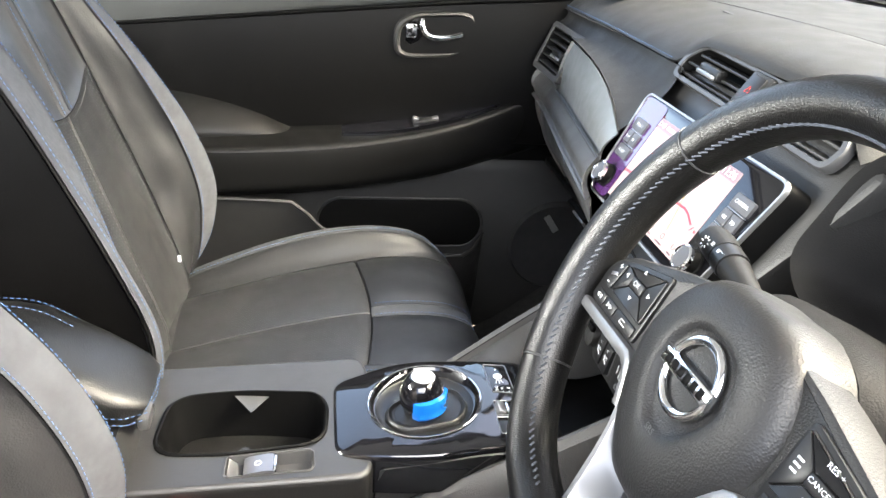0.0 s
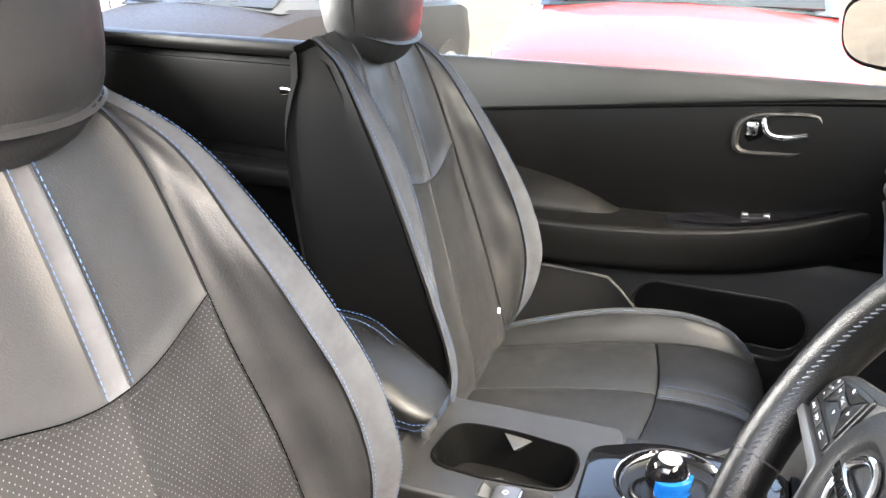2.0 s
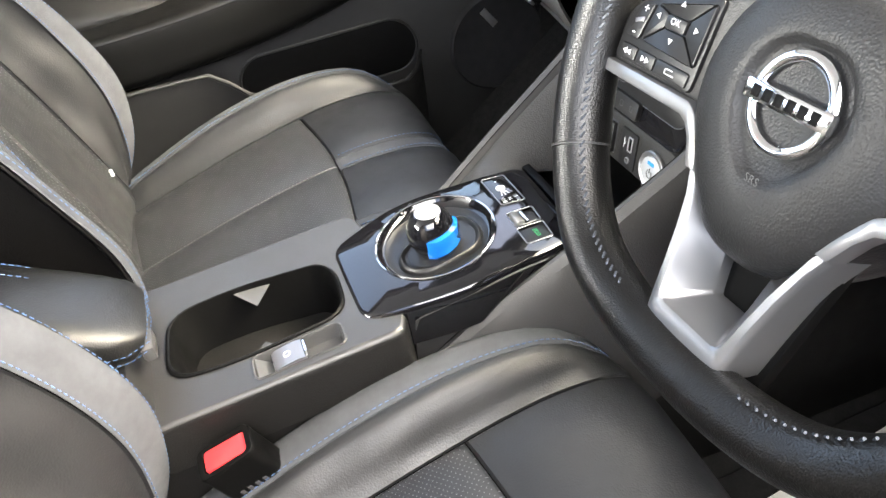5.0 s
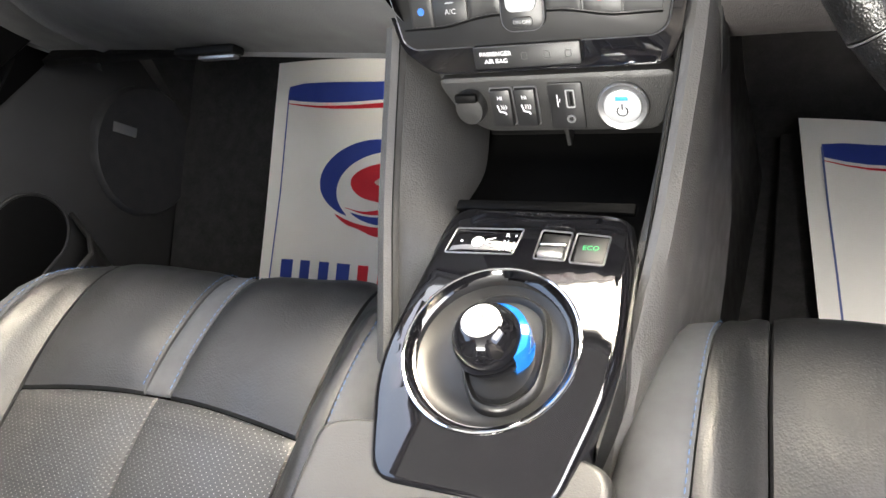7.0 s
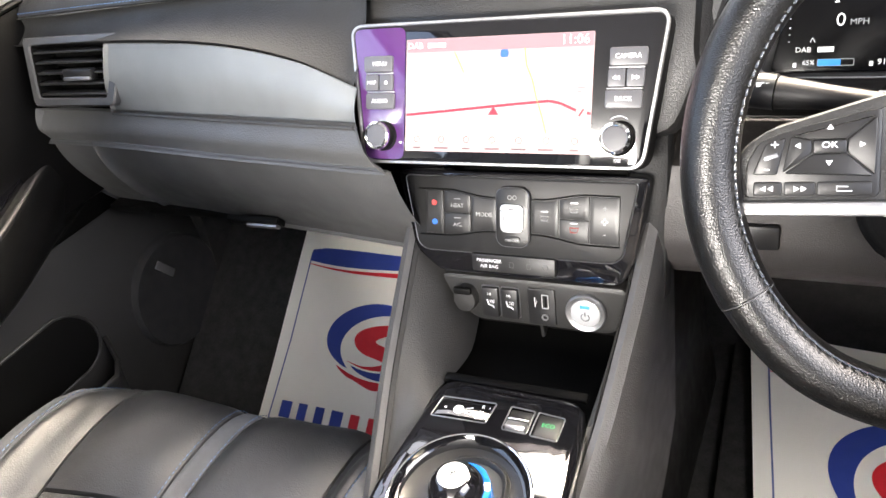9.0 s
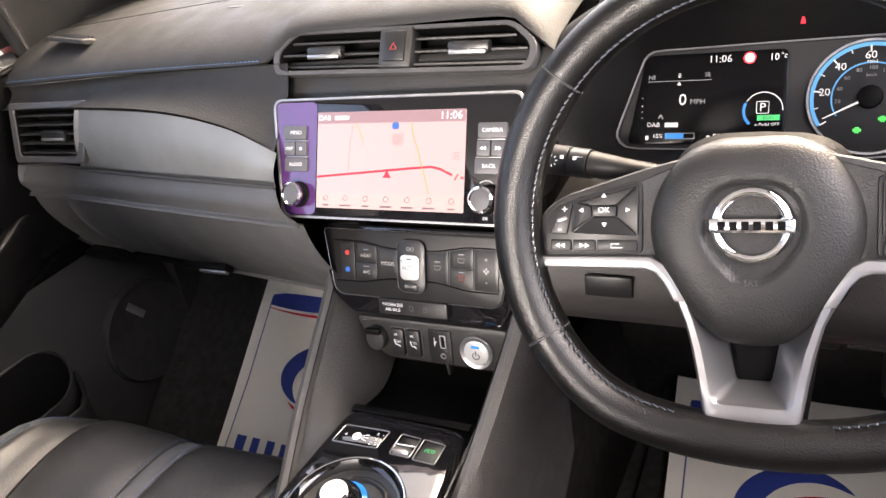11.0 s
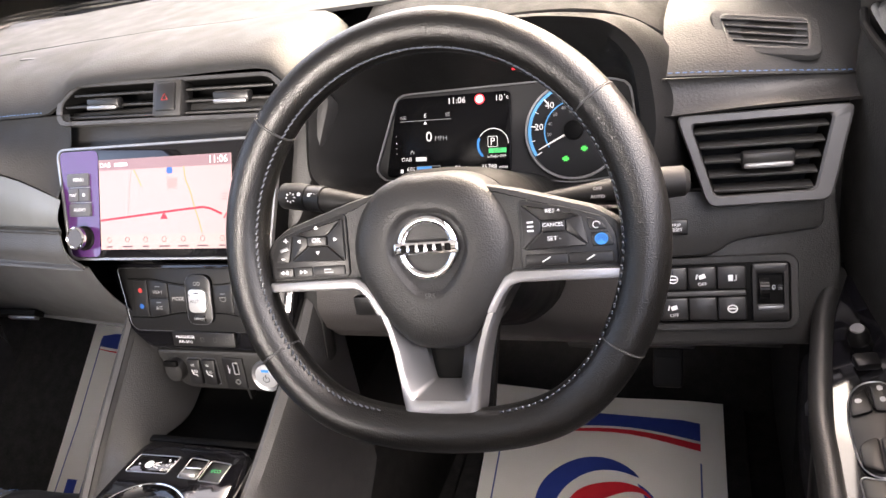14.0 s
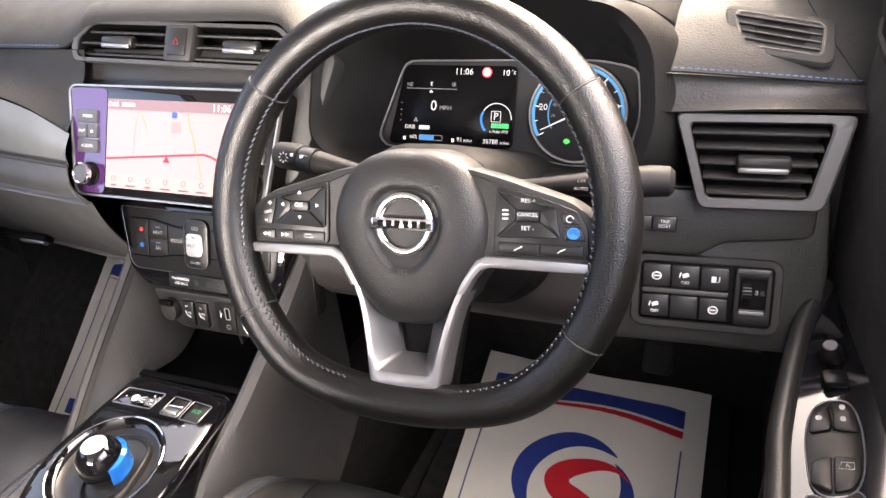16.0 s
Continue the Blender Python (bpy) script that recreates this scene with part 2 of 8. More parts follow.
def prism(bm, outline, depth, r=0.0, m=None, seg=2, base=0.0):
    """An outline in x, y raised by depth along z, with a rounded front edge."""
    n = len(outline)
    levels = [(0.0, base)]
    if r:
        for k in range(seg + 1):
            a = math.pi / 2 * k / seg
            levels.append((r * (1 - math.cos(a)), base + depth - r + r * math.sin(a)))
    else:
        levels.append((0.0, base + depth))
    pts = [Vector((x, y)) for x, y in outline]
    area = sum(pts[i].x * pts[(i + 1) % n].y - pts[(i + 1) % n].x * pts[i].y for i in range(n))
    sign = 1 if area > 0 else -1
    inward = []
    for i in range(n):
        d1 = (pts[i] - pts[i - 1]).normalized()
        d2 = (pts[(i + 1) % n] - pts[i]).normalized()
        n1, n2 = Vector((-d1.y, d1.x)) * sign, Vector((-d2.y, d2.x)) * sign
        v = (n1 + n2)
        inward.append(v / max(0.35, 1 + n1.dot(n2)) if v.length > 1e-6 else n1)
    rings = []
    for off, z in levels:
        ring = []
        for p, w in zip(pts, inward):
            q = p + w * off
            co = Vector((q.x, q.y, z))
            ring.append(bm.verts.new(m @ co if m is not None else co))
        rings.append(ring)
    for a, b in zip(rings, rings[1:]):
        for i in range(n):
            bm.faces.new((a[i], a[(i + 1) % n], b[(i + 1) % n], b[i]))
    bm.faces.new(rings[-1])
    bm.faces.new(list(reversed(rings[0])))
    return bm


def rrect(w, h, r, n=4, cx=0.0, cy=0.0):
    """A rounded rectangle's outline."""
    r = min(r, w / 2 - 1e-5, h / 2 - 1e-5)
    out = []
    for k, (sx, sy) in enumerate(((1, 1), (-1, 1), (-1, -1), (1, -1))):
        for i in range(n + 1):
            a = math.pi / 2 * (k + i / n)
            out.append((cx + sx * (w / 2 - r) + r * math.cos(a), cy + sy * (h / 2 - r) + r * math.sin(a)))
    return out


def rounded(corners, r, n=4):
    """A polygon with its corners rounded."""
    out, k = [], len(corners)
    for i in range(k):
        p, a, b = Vector(corners[i]), Vector(corners[i - 1]), Vector(corners[(i + 1) % k])
        da, db = (a - p), (b - p)
        ra = min(r, da.length * 0.45, db.length * 0.45)
        p0, p1 = p + da.normalized() * ra, p + db.normalized() * ra
        for j in range(n + 1):
            t = j / n
            q = p0 * (1 - t) ** 2 + p * 2 * t * (1 - t) + p1 * t * t
            out.append((q.x, q.y))
    return out


def frame_mesh(outer, inner, depth, r=0.0015, m=None, base=0.0):
    """A flat ring between two outlines with the same number of points."""
    bm = bmesh.new()
    n = len(outer)
    assert n == len(inner)

    def ring(pts, z, t=0.0, other=None):
        out = []
        for i, p in enumerate(pts):
            q = Vector(p)
            if other is not None:
                q = q.lerp(Vector(other[i]), t)
            co = Vector((q.x, q.y, z))
            out.append(bm.verts.new(m @ co if m is not None else co))
        return out

    rs = [ring(outer, base), ring(outer, base + depth - r), ring(outer, base + depth, 0.14, inner), ring(inner, base + depth, 0.14, outer),
          ring(inner, base + depth - r), ring(inner, base)]
    for a, b in zip(rs, rs[1:] + rs[:1]):
        for i in range(n):
            bm.faces.new((a[i], a[(i + 1) % n], b[(i + 1) % n], b[i]))
    return bm


def smooth_path(pts, n=6, closed=False):
    """Catmull-Rom through the points."""
    pts = [Vector(p) for p in pts]
    out, k = [], len(pts)
    for i in range(k if closed else k - 1):
        p1, p2 = pts[i], pts[(i + 1) % k]
        p0 = pts[i - 1] if (i > 0 or closed) else p1 * 2 - p2
        p3 = pts[(i + 2) % k] if (i + 2 < k or closed) else p2 * 2 - p1
        for j in range(n):
            t = j / n
            out.append(0.5 * ((2 * p1) + (p2 - p0) * t + (2 * p0 - 5 * p1 + 4 * p2 - p3) * t * t + (3 * p1 - p0 - 3 * p2 + p3) * t ** 3))
    if not closed:
        out.append(pts[-1])
    return out


def tube(bm, pts, r, sides=8, closed=False, flat=1.0, up=None):
    """A round bar along points; r may be a list; flat squeezes it along its second axis."""
    pts = [Vector(p) for p in pts]
    k = len(pts)
    rad = r if isinstance(r, (list, tuple)) else [r] * k
    rings, last = [], None
    for i, p in enumerate(pts):
        a = pts[i - 1] if (i > 0 or closed) else p
        b = pts[(i + 1) % k] if (i < k - 1 or closed) else p
        d = (b - a).normalized()
        if up is not None:
            u = Vector(up)
        else:
            u = last if last is not None else (Vector((0, 0, 1)) if abs(d.z) < 0.9 else Vector((1, 0, 0)))
        u = (u - d * u.dot(d)).normalized()
        last = u
        w = d.cross(u)
        rings.append([bm.verts.new(p + (u * math.cos(2 * math.pi * j / sides) * flat + w * math.sin(2 * math.pi * j / sides)) * rad[i]) for j in range(sides)])
    for i in range(k if closed else k - 1):
        a, b = rings[i], rings[(i + 1) % k]
        for j in range(sides):
            bm.faces.new((a[j], a[(j + 1) % sides], b[(j + 1) % sides], b[j]))
    if not closed:
        bm.faces.new(list(reversed(rings[0])))
        bm.faces.new(rings[-1])
    return bm


def loft(bm, rings, closed=True, caps=True):
    """A skin over rings of equally many points."""
    vs = [[bm.verts.new(p) for p in ring] for ring in rings]
    n = len(vs[0])
    for a, b in zip(vs, vs[1:]):
        for j in range(n if closed else n - 1):
            bm.faces.new((a[j], a[(j + 1) % n], b[(j + 1) % n], b[j]))
    if caps and closed:
        bm.faces.new(list(reversed(vs[0])))
        bm.faces.new(vs[-1])
    return bm


def quilt(f, nu=16, nv=16, puff=0.004, sink=0.006, sharp=4.0, wrinkle=0.0, seed=0.0, bm=None):
    """An upholstered panel over the surface f(u, v): full in the middle, tucked in along its edges, with a turned-in border."""
    bm = bm or bmesh.new()
    e = 1e-3
    grid = []
    us = [0.0, 0.012] + [0.012 + 0.976 * i / nu for i in range(1, nu)] + [0.988, 1.0]
    vs = [0.0, 0.012] + [0.012 + 0.976 * i / nv for i in range(1, nv)] + [0.988, 1.0]
    for u in us:
        row = []
        for v in vs:
            p = f(u, v)
            a = f(min(1, u + e), v) - f(max(0, u - e), v)
            b = f(u, min(1, v + e)) - f(u, max(0, v - e))
            n = a.cross(b)
            n = n.normalized() if n.length > 1e-14 else Vector((0, 0, 1))
            k = (1 - abs(2 * u - 1) ** sharp) * (1 - abs(2 * v - 1) ** sharp)
            off = puff * k
            if u in (0.0, 1.0) or v in (0.0, 1.0):
                off = -sink
            if wrinkle:
                off += wrinkle * k * noise.noise(Vector((p.x * 14 + seed, p.y * 14, p.z * 14)))
            row.append(bm.verts.new(p + n * off))
        grid.append(row)
    for r0, r1 in zip(grid, grid[1:]):
        for j in range(len(vs) - 1):
            bm.faces.new((r0[j], r1[j], r1[j + 1], r0[j + 1]))
    return bm


def stitches(pts, length=0.0042, gap=0.0022, r=0.00055, lift=0.0):
    """A row of short thread stitches along a path, as one mesh."""
    bm = bmesh.new()
    pts = [Vector(p) for p in pts]
    walked, start = 0.0, None
    step = length + gap
    nxt = 0.0
    for a, b in zip(pts, pts[1:]):
        d = b - a
        if d.length < 1e-9:
            continue
        while nxt < walked + d.length:
            p = a + d * ((nxt - walked) / d.length)
            t = d.normalized()
            tube(bm, [p, p + t * length * 0.25, p + t * length * 0.75, p + t * length], [r * 0.5, r, r, r * 0.5], 5)
            nxt += step
        walked += d.length
    return bm


def lettering(text, size, m, mat, parent, name="lettering", align="CENTER", depth=0.0, squeeze=1.0):
    """Built-in type as a thin mesh, x right and y up in m."""
    cu = bpy.data.curves.new(name, "FONT")
    cu.body, cu.size, cu.align_x, cu.align_y, cu.extrude = text, size, align, "CENTER", depth
    cu.resolution_u = 2
    tmp = bpy.data.objects.new(name, cu)
    scene.collection.objects.link(tmp)
    me = bpy.data.meshes.new_from_object(tmp.evaluated_get(bpy.context.evaluated_depsgraph_get()))
    bpy.data.objects.remove(tmp)
    bpy.data.curves.remove(cu)
    me.name = name
    me.transform(m @ Matrix.Diagonal((squeeze, 1, 1, 1)))
    me.materials.clear()
    me.materials.append(mat)
    ob = new(name, me)
    ob.parent = parent
    return ob


def shift(x, y, z=0.0, turn=0.0):
    return pose(x, y, z, 0, 0, turn)


def circlexy(cx, cy, r, n=24):
    return [(cx + r * math.cos(2 * math.pi * i / n), cy + r * math.sin(2 * math.pi * i / n)) for i in range(n)]


def lerp(a, b, t):
    return a + (b - a) * t


def table(xs, ys):
    """A smooth function through the pairs."""
    def f(x):
        if x <= xs[0]:
            return ys[0]
        for i in range(len(xs) - 1):
            if x <= xs[i + 1]:
                t = (x - xs[i]) / (xs[i + 1] - xs[i])
                m0 = (ys[i + 1] - ys[i - 1]) / (xs[i + 1] - xs[i - 1]) if i else (ys[1] - ys[0]) / (xs[1] - xs[0])
                j = i + 1
                m1 = (ys[j + 1] - ys[j - 1]) / (xs[j + 1] - xs[j - 1]) if j + 1 < len(xs) else (ys[j] - ys[i]) / (xs[j] - xs[i])
                h = xs[j] - xs[i]
                return ((2 * t ** 3 - 3 * t * t + 1) * ys[i] + (t ** 3 - 2 * t * t + t) * h * m0
                        + (-2 * t ** 3 + 3 * t * t) * ys[j] + (t ** 3 - t * t) * h * m1)
        return ys[-1]
    return f


# ---- car shell: floor, roof, pillars, glass ----
floor = tagged(part("floor", box(1.50, 3.0, 0.05, 0.01, pose(0, 0.05, -0.03)), CARPET), "black carpeted car floor", "floor", kind="structure")
toe = bmesh.new()
for x0, x1 in ((-0.74, 0.74),):
    loft(toe, [[Vector((x, 1.08, -0.01)), Vector((x, 1.16, 0.03)), Vector((x, 1.24, 0.12)), Vector((x, 1.33, 0.34)), Vector((x, 1.35, 0.80)), Vector((x, 1.42, 0.80)), Vector((x, 1.42, -0.05)), Vector((x, 1.08, -0.05))] for x in (x0, 0, x1)])
tagged(part("toe_board", toe, CARPET), "black carpeted toe board", "wall", kind="structure")
roof = bmesh.new()
rings = []
for y, z, w in ((0.74, 1.145, 0.50), (0.62, 1.18, 0.515), (0.45, 1.215, 0.53), (0.1, 1.25, 0.55), (-0.5, 1.255, 0.55), (-1.0, 1.23, 0.53), (-1.4, 1.16, 0.50)):
    rings.append([Vector((-w, y, z - 0.05)), Vector((-w * 0.9, y, z - 0.01)), Vector((-w * 0.5, y, z + 0.015)), Vector((0, y, z + 0.02)), Vector((w * 0.5, y, z + 0.015)), Vector((w * 0.9, y, z - 0.01)), Vector((w, y, z - 0.05)),
                  Vector((w, y, z)), Vector((w * 0.5, y, z + 0.06)), Vector((-w * 0.5, y, z + 0.06)), Vector((-w, y, z))])
loft(roof, rings)
tagged(part("ceiling", roof, LINER), "pale grey cloth headliner under the roof", "ceiling", kind="structure")
PILLAR = material("black pillar trim", (0.018, 0.018, 0.018), 0.6, grain=0.3, size=900, vary=0.08)
for s in (-1, 1):
    a = tube(bmesh.new(), [(s * 0.53, 0.70, 1.15), (s * 0.60, 0.86, 1.03), (s * 0.675, 1.02, 0.86), (s * 0.70, 1.12, 0.79)], [0.03, 0.034, 0.04, 0.045], 12, flat=1.2)
    tagged(part("pillar_front", a, PILLAR), "dark trimmed windscreen pillar", "pillar", kind="structure")
    b = tube(bmesh.new(), [(s * 0.545, -0.22, 1.21), (s * 0.64, -0.27, 0.95), (s * 0.72, -0.29, 0.74), (s * 0.74, -0.29, 0.3), (s * 0.74, -0.29, 0.0)], [0.05, 0.05, 0.055, 0.06, 0.06], 12, flat=0.6)
    tagged(part("pillar_middle", b, PILLAR), "dark trimmed middle pillar", "pillar", kind="structure")
    c = tube(bmesh.new(), [(s * 0.52, -1.12, 1.18), (s * 0.62, -1.25, 0.95), (s * 0.68, -1.32, 0.75), (s * 0.70, -1.35, 0.3)], [0.08, 0.11, 0.13, 0.13], 12)
    tagged(part("pillar_rear", c, PILLAR), "dark trimmed rear pillar", "pillar", kind="structure")
    rail = tube(bmesh.new(), [(s * 0.53, 0.72, 1.15), (s * 0.545, 0.3, 1.20), (s * 0.55, -0.3, 1.215), (s * 0.54, -0.8, 1.20), (s * 0.52, -1.15, 1.17)], 0.035, 10)
    tagged(part("roof_rail", rail, PILLAR), "dark trimmed roof rail", "pillar", kind="structure")
tagged(part("header_rail", tube(bmesh.new(), [(-0.53, 0.71, 1.15), (0, 0.77, 1.165), (0.53, 0.71, 1.15)], 0.035, 10), PILLAR), "dark windscreen header rail", "trim", kind="structure")
tagged(part("tailgate", box(1.3, 0.08, 0.8, 0.03, pose(0, -1.50, 0.42, -12)), PLASTIC), "dark trimmed tailgate", "wall", kind="structure")
# rear bench, its colour darkened for the shade behind the front seats
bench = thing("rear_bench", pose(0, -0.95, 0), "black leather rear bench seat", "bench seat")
part("bench_cushion", box(1.24, 0.50, 0.20, 0.05, pose(0, 0.10, 0.22, 5), 4), SHADED_SIDE, bench)
part("bench_back", box(1.24, 0.16, 0.60, 0.05, pose(0, -0.22, 0.56, -18), 4), SHADED_SIDE, bench)
for s in (-1, 1):
    kick = bmesh.new()
    loft(kick, [[Vector((s * x, 0.87, -0.02)), Vector((s * x, 1.36, -0.02)), Vector((s * x, 1.36, 0.78)), Vector((s * x, 0.95, 0.78)), Vector((s * x, 0.90, 0.42)), Vector((s * x, 0.87, 0.12))] for x in (0.690, 0.742)])
    tagged(part("kick_panel", kick, CARPET), "black carpeted footwell side", "wall", kind="structure")
ramp = bmesh.new()
loft(ramp, [[Vector((x, 0.52, -0.01)), Vector((x, 0.60, 0.018)), Vector((x, 0.70, 0.082)), Vector((x, 0.94, 0.260)), Vector((x, 1.08, 0.36)), Vector((x, 1.30, 0.55)), Vector((x, 1.30, -0.01))] for x in (-0.70, -0.4, -0.12)])
tagged(part("foot_ramp", ramp, CARPET), "black carpeted passenger foot ramp", "floor", kind="structure")
GLASS = bpy.data.materials.new("clear glass")
GLASS.use_nodes = True
gn = GLASS.node_tree
clear, gloss, mix, fres = (gn.nodes.new(k) for k in ("ShaderNodeBsdfTransparent", "ShaderNodeBsdfGlossy", "ShaderNodeMixShader", "ShaderNodeFresnel"))
clear.inputs["Color"].default_value, gloss.inputs["Roughness"].default_value, fres.inputs["IOR"].default_value = (0.93, 0.96, 0.95, 1), 0.0, 1.3
gn.links.new(fres.outputs[0], mix.inputs["Fac"])
gn.links.new(clear.outputs[0], mix.inputs[1])
gn.links.new(gloss.outputs[0], mix.inputs[2])
gn.links.new(mix.outputs[0], gn.nodes["Material Output"].inputs["Surface"])
wind = bmesh.new()
loft(wind, [[Vector((x * 0.52, 0.76 - 0.03 * x * x, 1.15)), Vector((x * 0.70, 1.22 - 0.09 * x * x, 0.79)), Vector((x * 0.70, 1.223 - 0.09 * x * x, 0.793)), Vector((x * 0.52, 0.763 - 0.03 * x * x, 1.153))] for x in (-1, -0.6, -0.2, 0.2, 0.6, 1)])
tagged(part("windscreen", wind, GLASS), "clear laminated windscreen", "window", kind="structure")


# ---- front seats ----
# outlines of the backrest over its height: outer edge, blue seam and inner crease, with how far each stands forward
LEVELS = [0.18, 0.25, 0.32, 0.40, 0.50, 0.60, 0.70, 0.78, 0.84]
BACK_E = table(LEVELS, [0.2605, 0.260, 0.256, 0.254, 0.252, 0.234, 0.208, 0.182, 0.144])
BACK_H = table(LEVELS, [-0.024, -0.004, 0.047, 0.080, 0.078, 0.060, 0.036, 0.013, -0.014])
BACK_S = table(LEVELS, [0.212, 0.218, 0.223, 0.223, 0.212, 0.184, 0.160, 0.150, 0.123])
BACK_G = table(LEVELS, [-0.037, -0.005, 0.034, 0.060, 0.064, 0.056, 0.039, 0.016, -0.015])
BACK_A = table(LEVELS, [0.173, 0.1705, 0.168, 0.166, 0.1555, 0.136, 0.126, 0.116, 0.094])
BACK_T = table([0.14, 0.30, 0.49, 0.61, 0.72, 0.79, 0.87], [0.085, 0.09, 0.10, 0.105, 0.100, 0.075, 0.03])


WORN = [1.0]  # how far the outboard bolster still stands up


def back_surface(q, z):
    """The backrest's front and sides: q runs from the rear edge of one side (-1) over the middle to the other (1)."""
    s, w = (1 if q >= 0 else -1), abs(q)
    a, e, h, th, st, g = BACK_A(z), BACK_E(z), BACK_H(z), BACK_T(z), BACK_S(z), BACK_G(z)
    if q > 0 and g > 0:
        g, h = g * WORN[0], h * WORN[0]
    at = [0, 0.30, 0.44, 0.60, 0.72, 0.80, 0.84, 1.0]
    lat = table(at, [0, a * 0.62, a, lerp(a, st, 0.55), st, lerp(st, e, 0.78), e, e + 0.006])(w)
    dep = table(at, [0, 0.001, 0.004, g * 0.62 + 0.003, g, max(g, h) + 0.005, h, -th])(w)
    y = 0.052 - (z - 0.33) * 0.285 - 0.30 * max(0.0, z - 0.6) ** 2
    if z > 0.80:
        y -= (z - 0.80) ** 2 * 9
    if z < 0.28:
        y -= (0.28 - z) * 0.25
    return Vector((s * lat, y + dep, z + dep * (0.25 if dep > 0 else 0.25 + 2.2 * max(0.0, z - 0.74))))


CUSH_Z = table([0.0, 0.12, 0.25, 0.375, 0.46, 0.515, 0.545, 0.552], [0.225, 0.255, 0.282, 0.302, 0.309, 0.294, 0.258, 0.17])


def cushion_surface(q, t):
    """The seat cushion: q across, t from the back (0) over the front edge (1)."""
    s, w = (1 if q >= 0 else -1), abs(q)
    y = table([0, 0.75, 0.85, 0.92, 1.0], [0.0, 0.44, 0.513, 0.545, 0.553])(t)
    z = table([0, 0.2, 0.4, 0.6, 0.75, 0.85, 0.92, 1.0], [0.222, 0.252, 0.281, 0.302, 0.309, 0.298, 0.265, 0.15])(t)
    h = table([0, 0.15, 0.5, 0.78, 0.88, 1.0], [0.0, 0.022, 0.040, 0.028, 0.0, 0.0])(t)
    pull = 0.05 * max(0.0, (t - 0.75) / 0.25) ** 2
    a = table([0, 0.4, 0.8, 1.0], [0.155, 0.165, 0.178, 0.18])(t)
    e = table([0, 0.1, 0.5, 0.8, 1.0], [0.245, 0.258, 0.268, 0.258, 0.235])(t)
    b = lerp(a, e, 0.52)
    lat = table([0, 0.30, 0.46, 0.60, 0.72, 0.83, 1.0], [0, a * 0.62, a, lerp(a, b, 0.5), b, e, e + 0.008])(w)
    dep = table([0, 0.30, 0.46, 0.60, 0.72, 0.83, 1.0], [-0.004, 0.0, 0.003, h * 0.72, h, h * 0.75 - 0.016, -0.12])(w)
    return Vector((s * lat, y - pull * max(0.0, w - 0.46), z + dep))


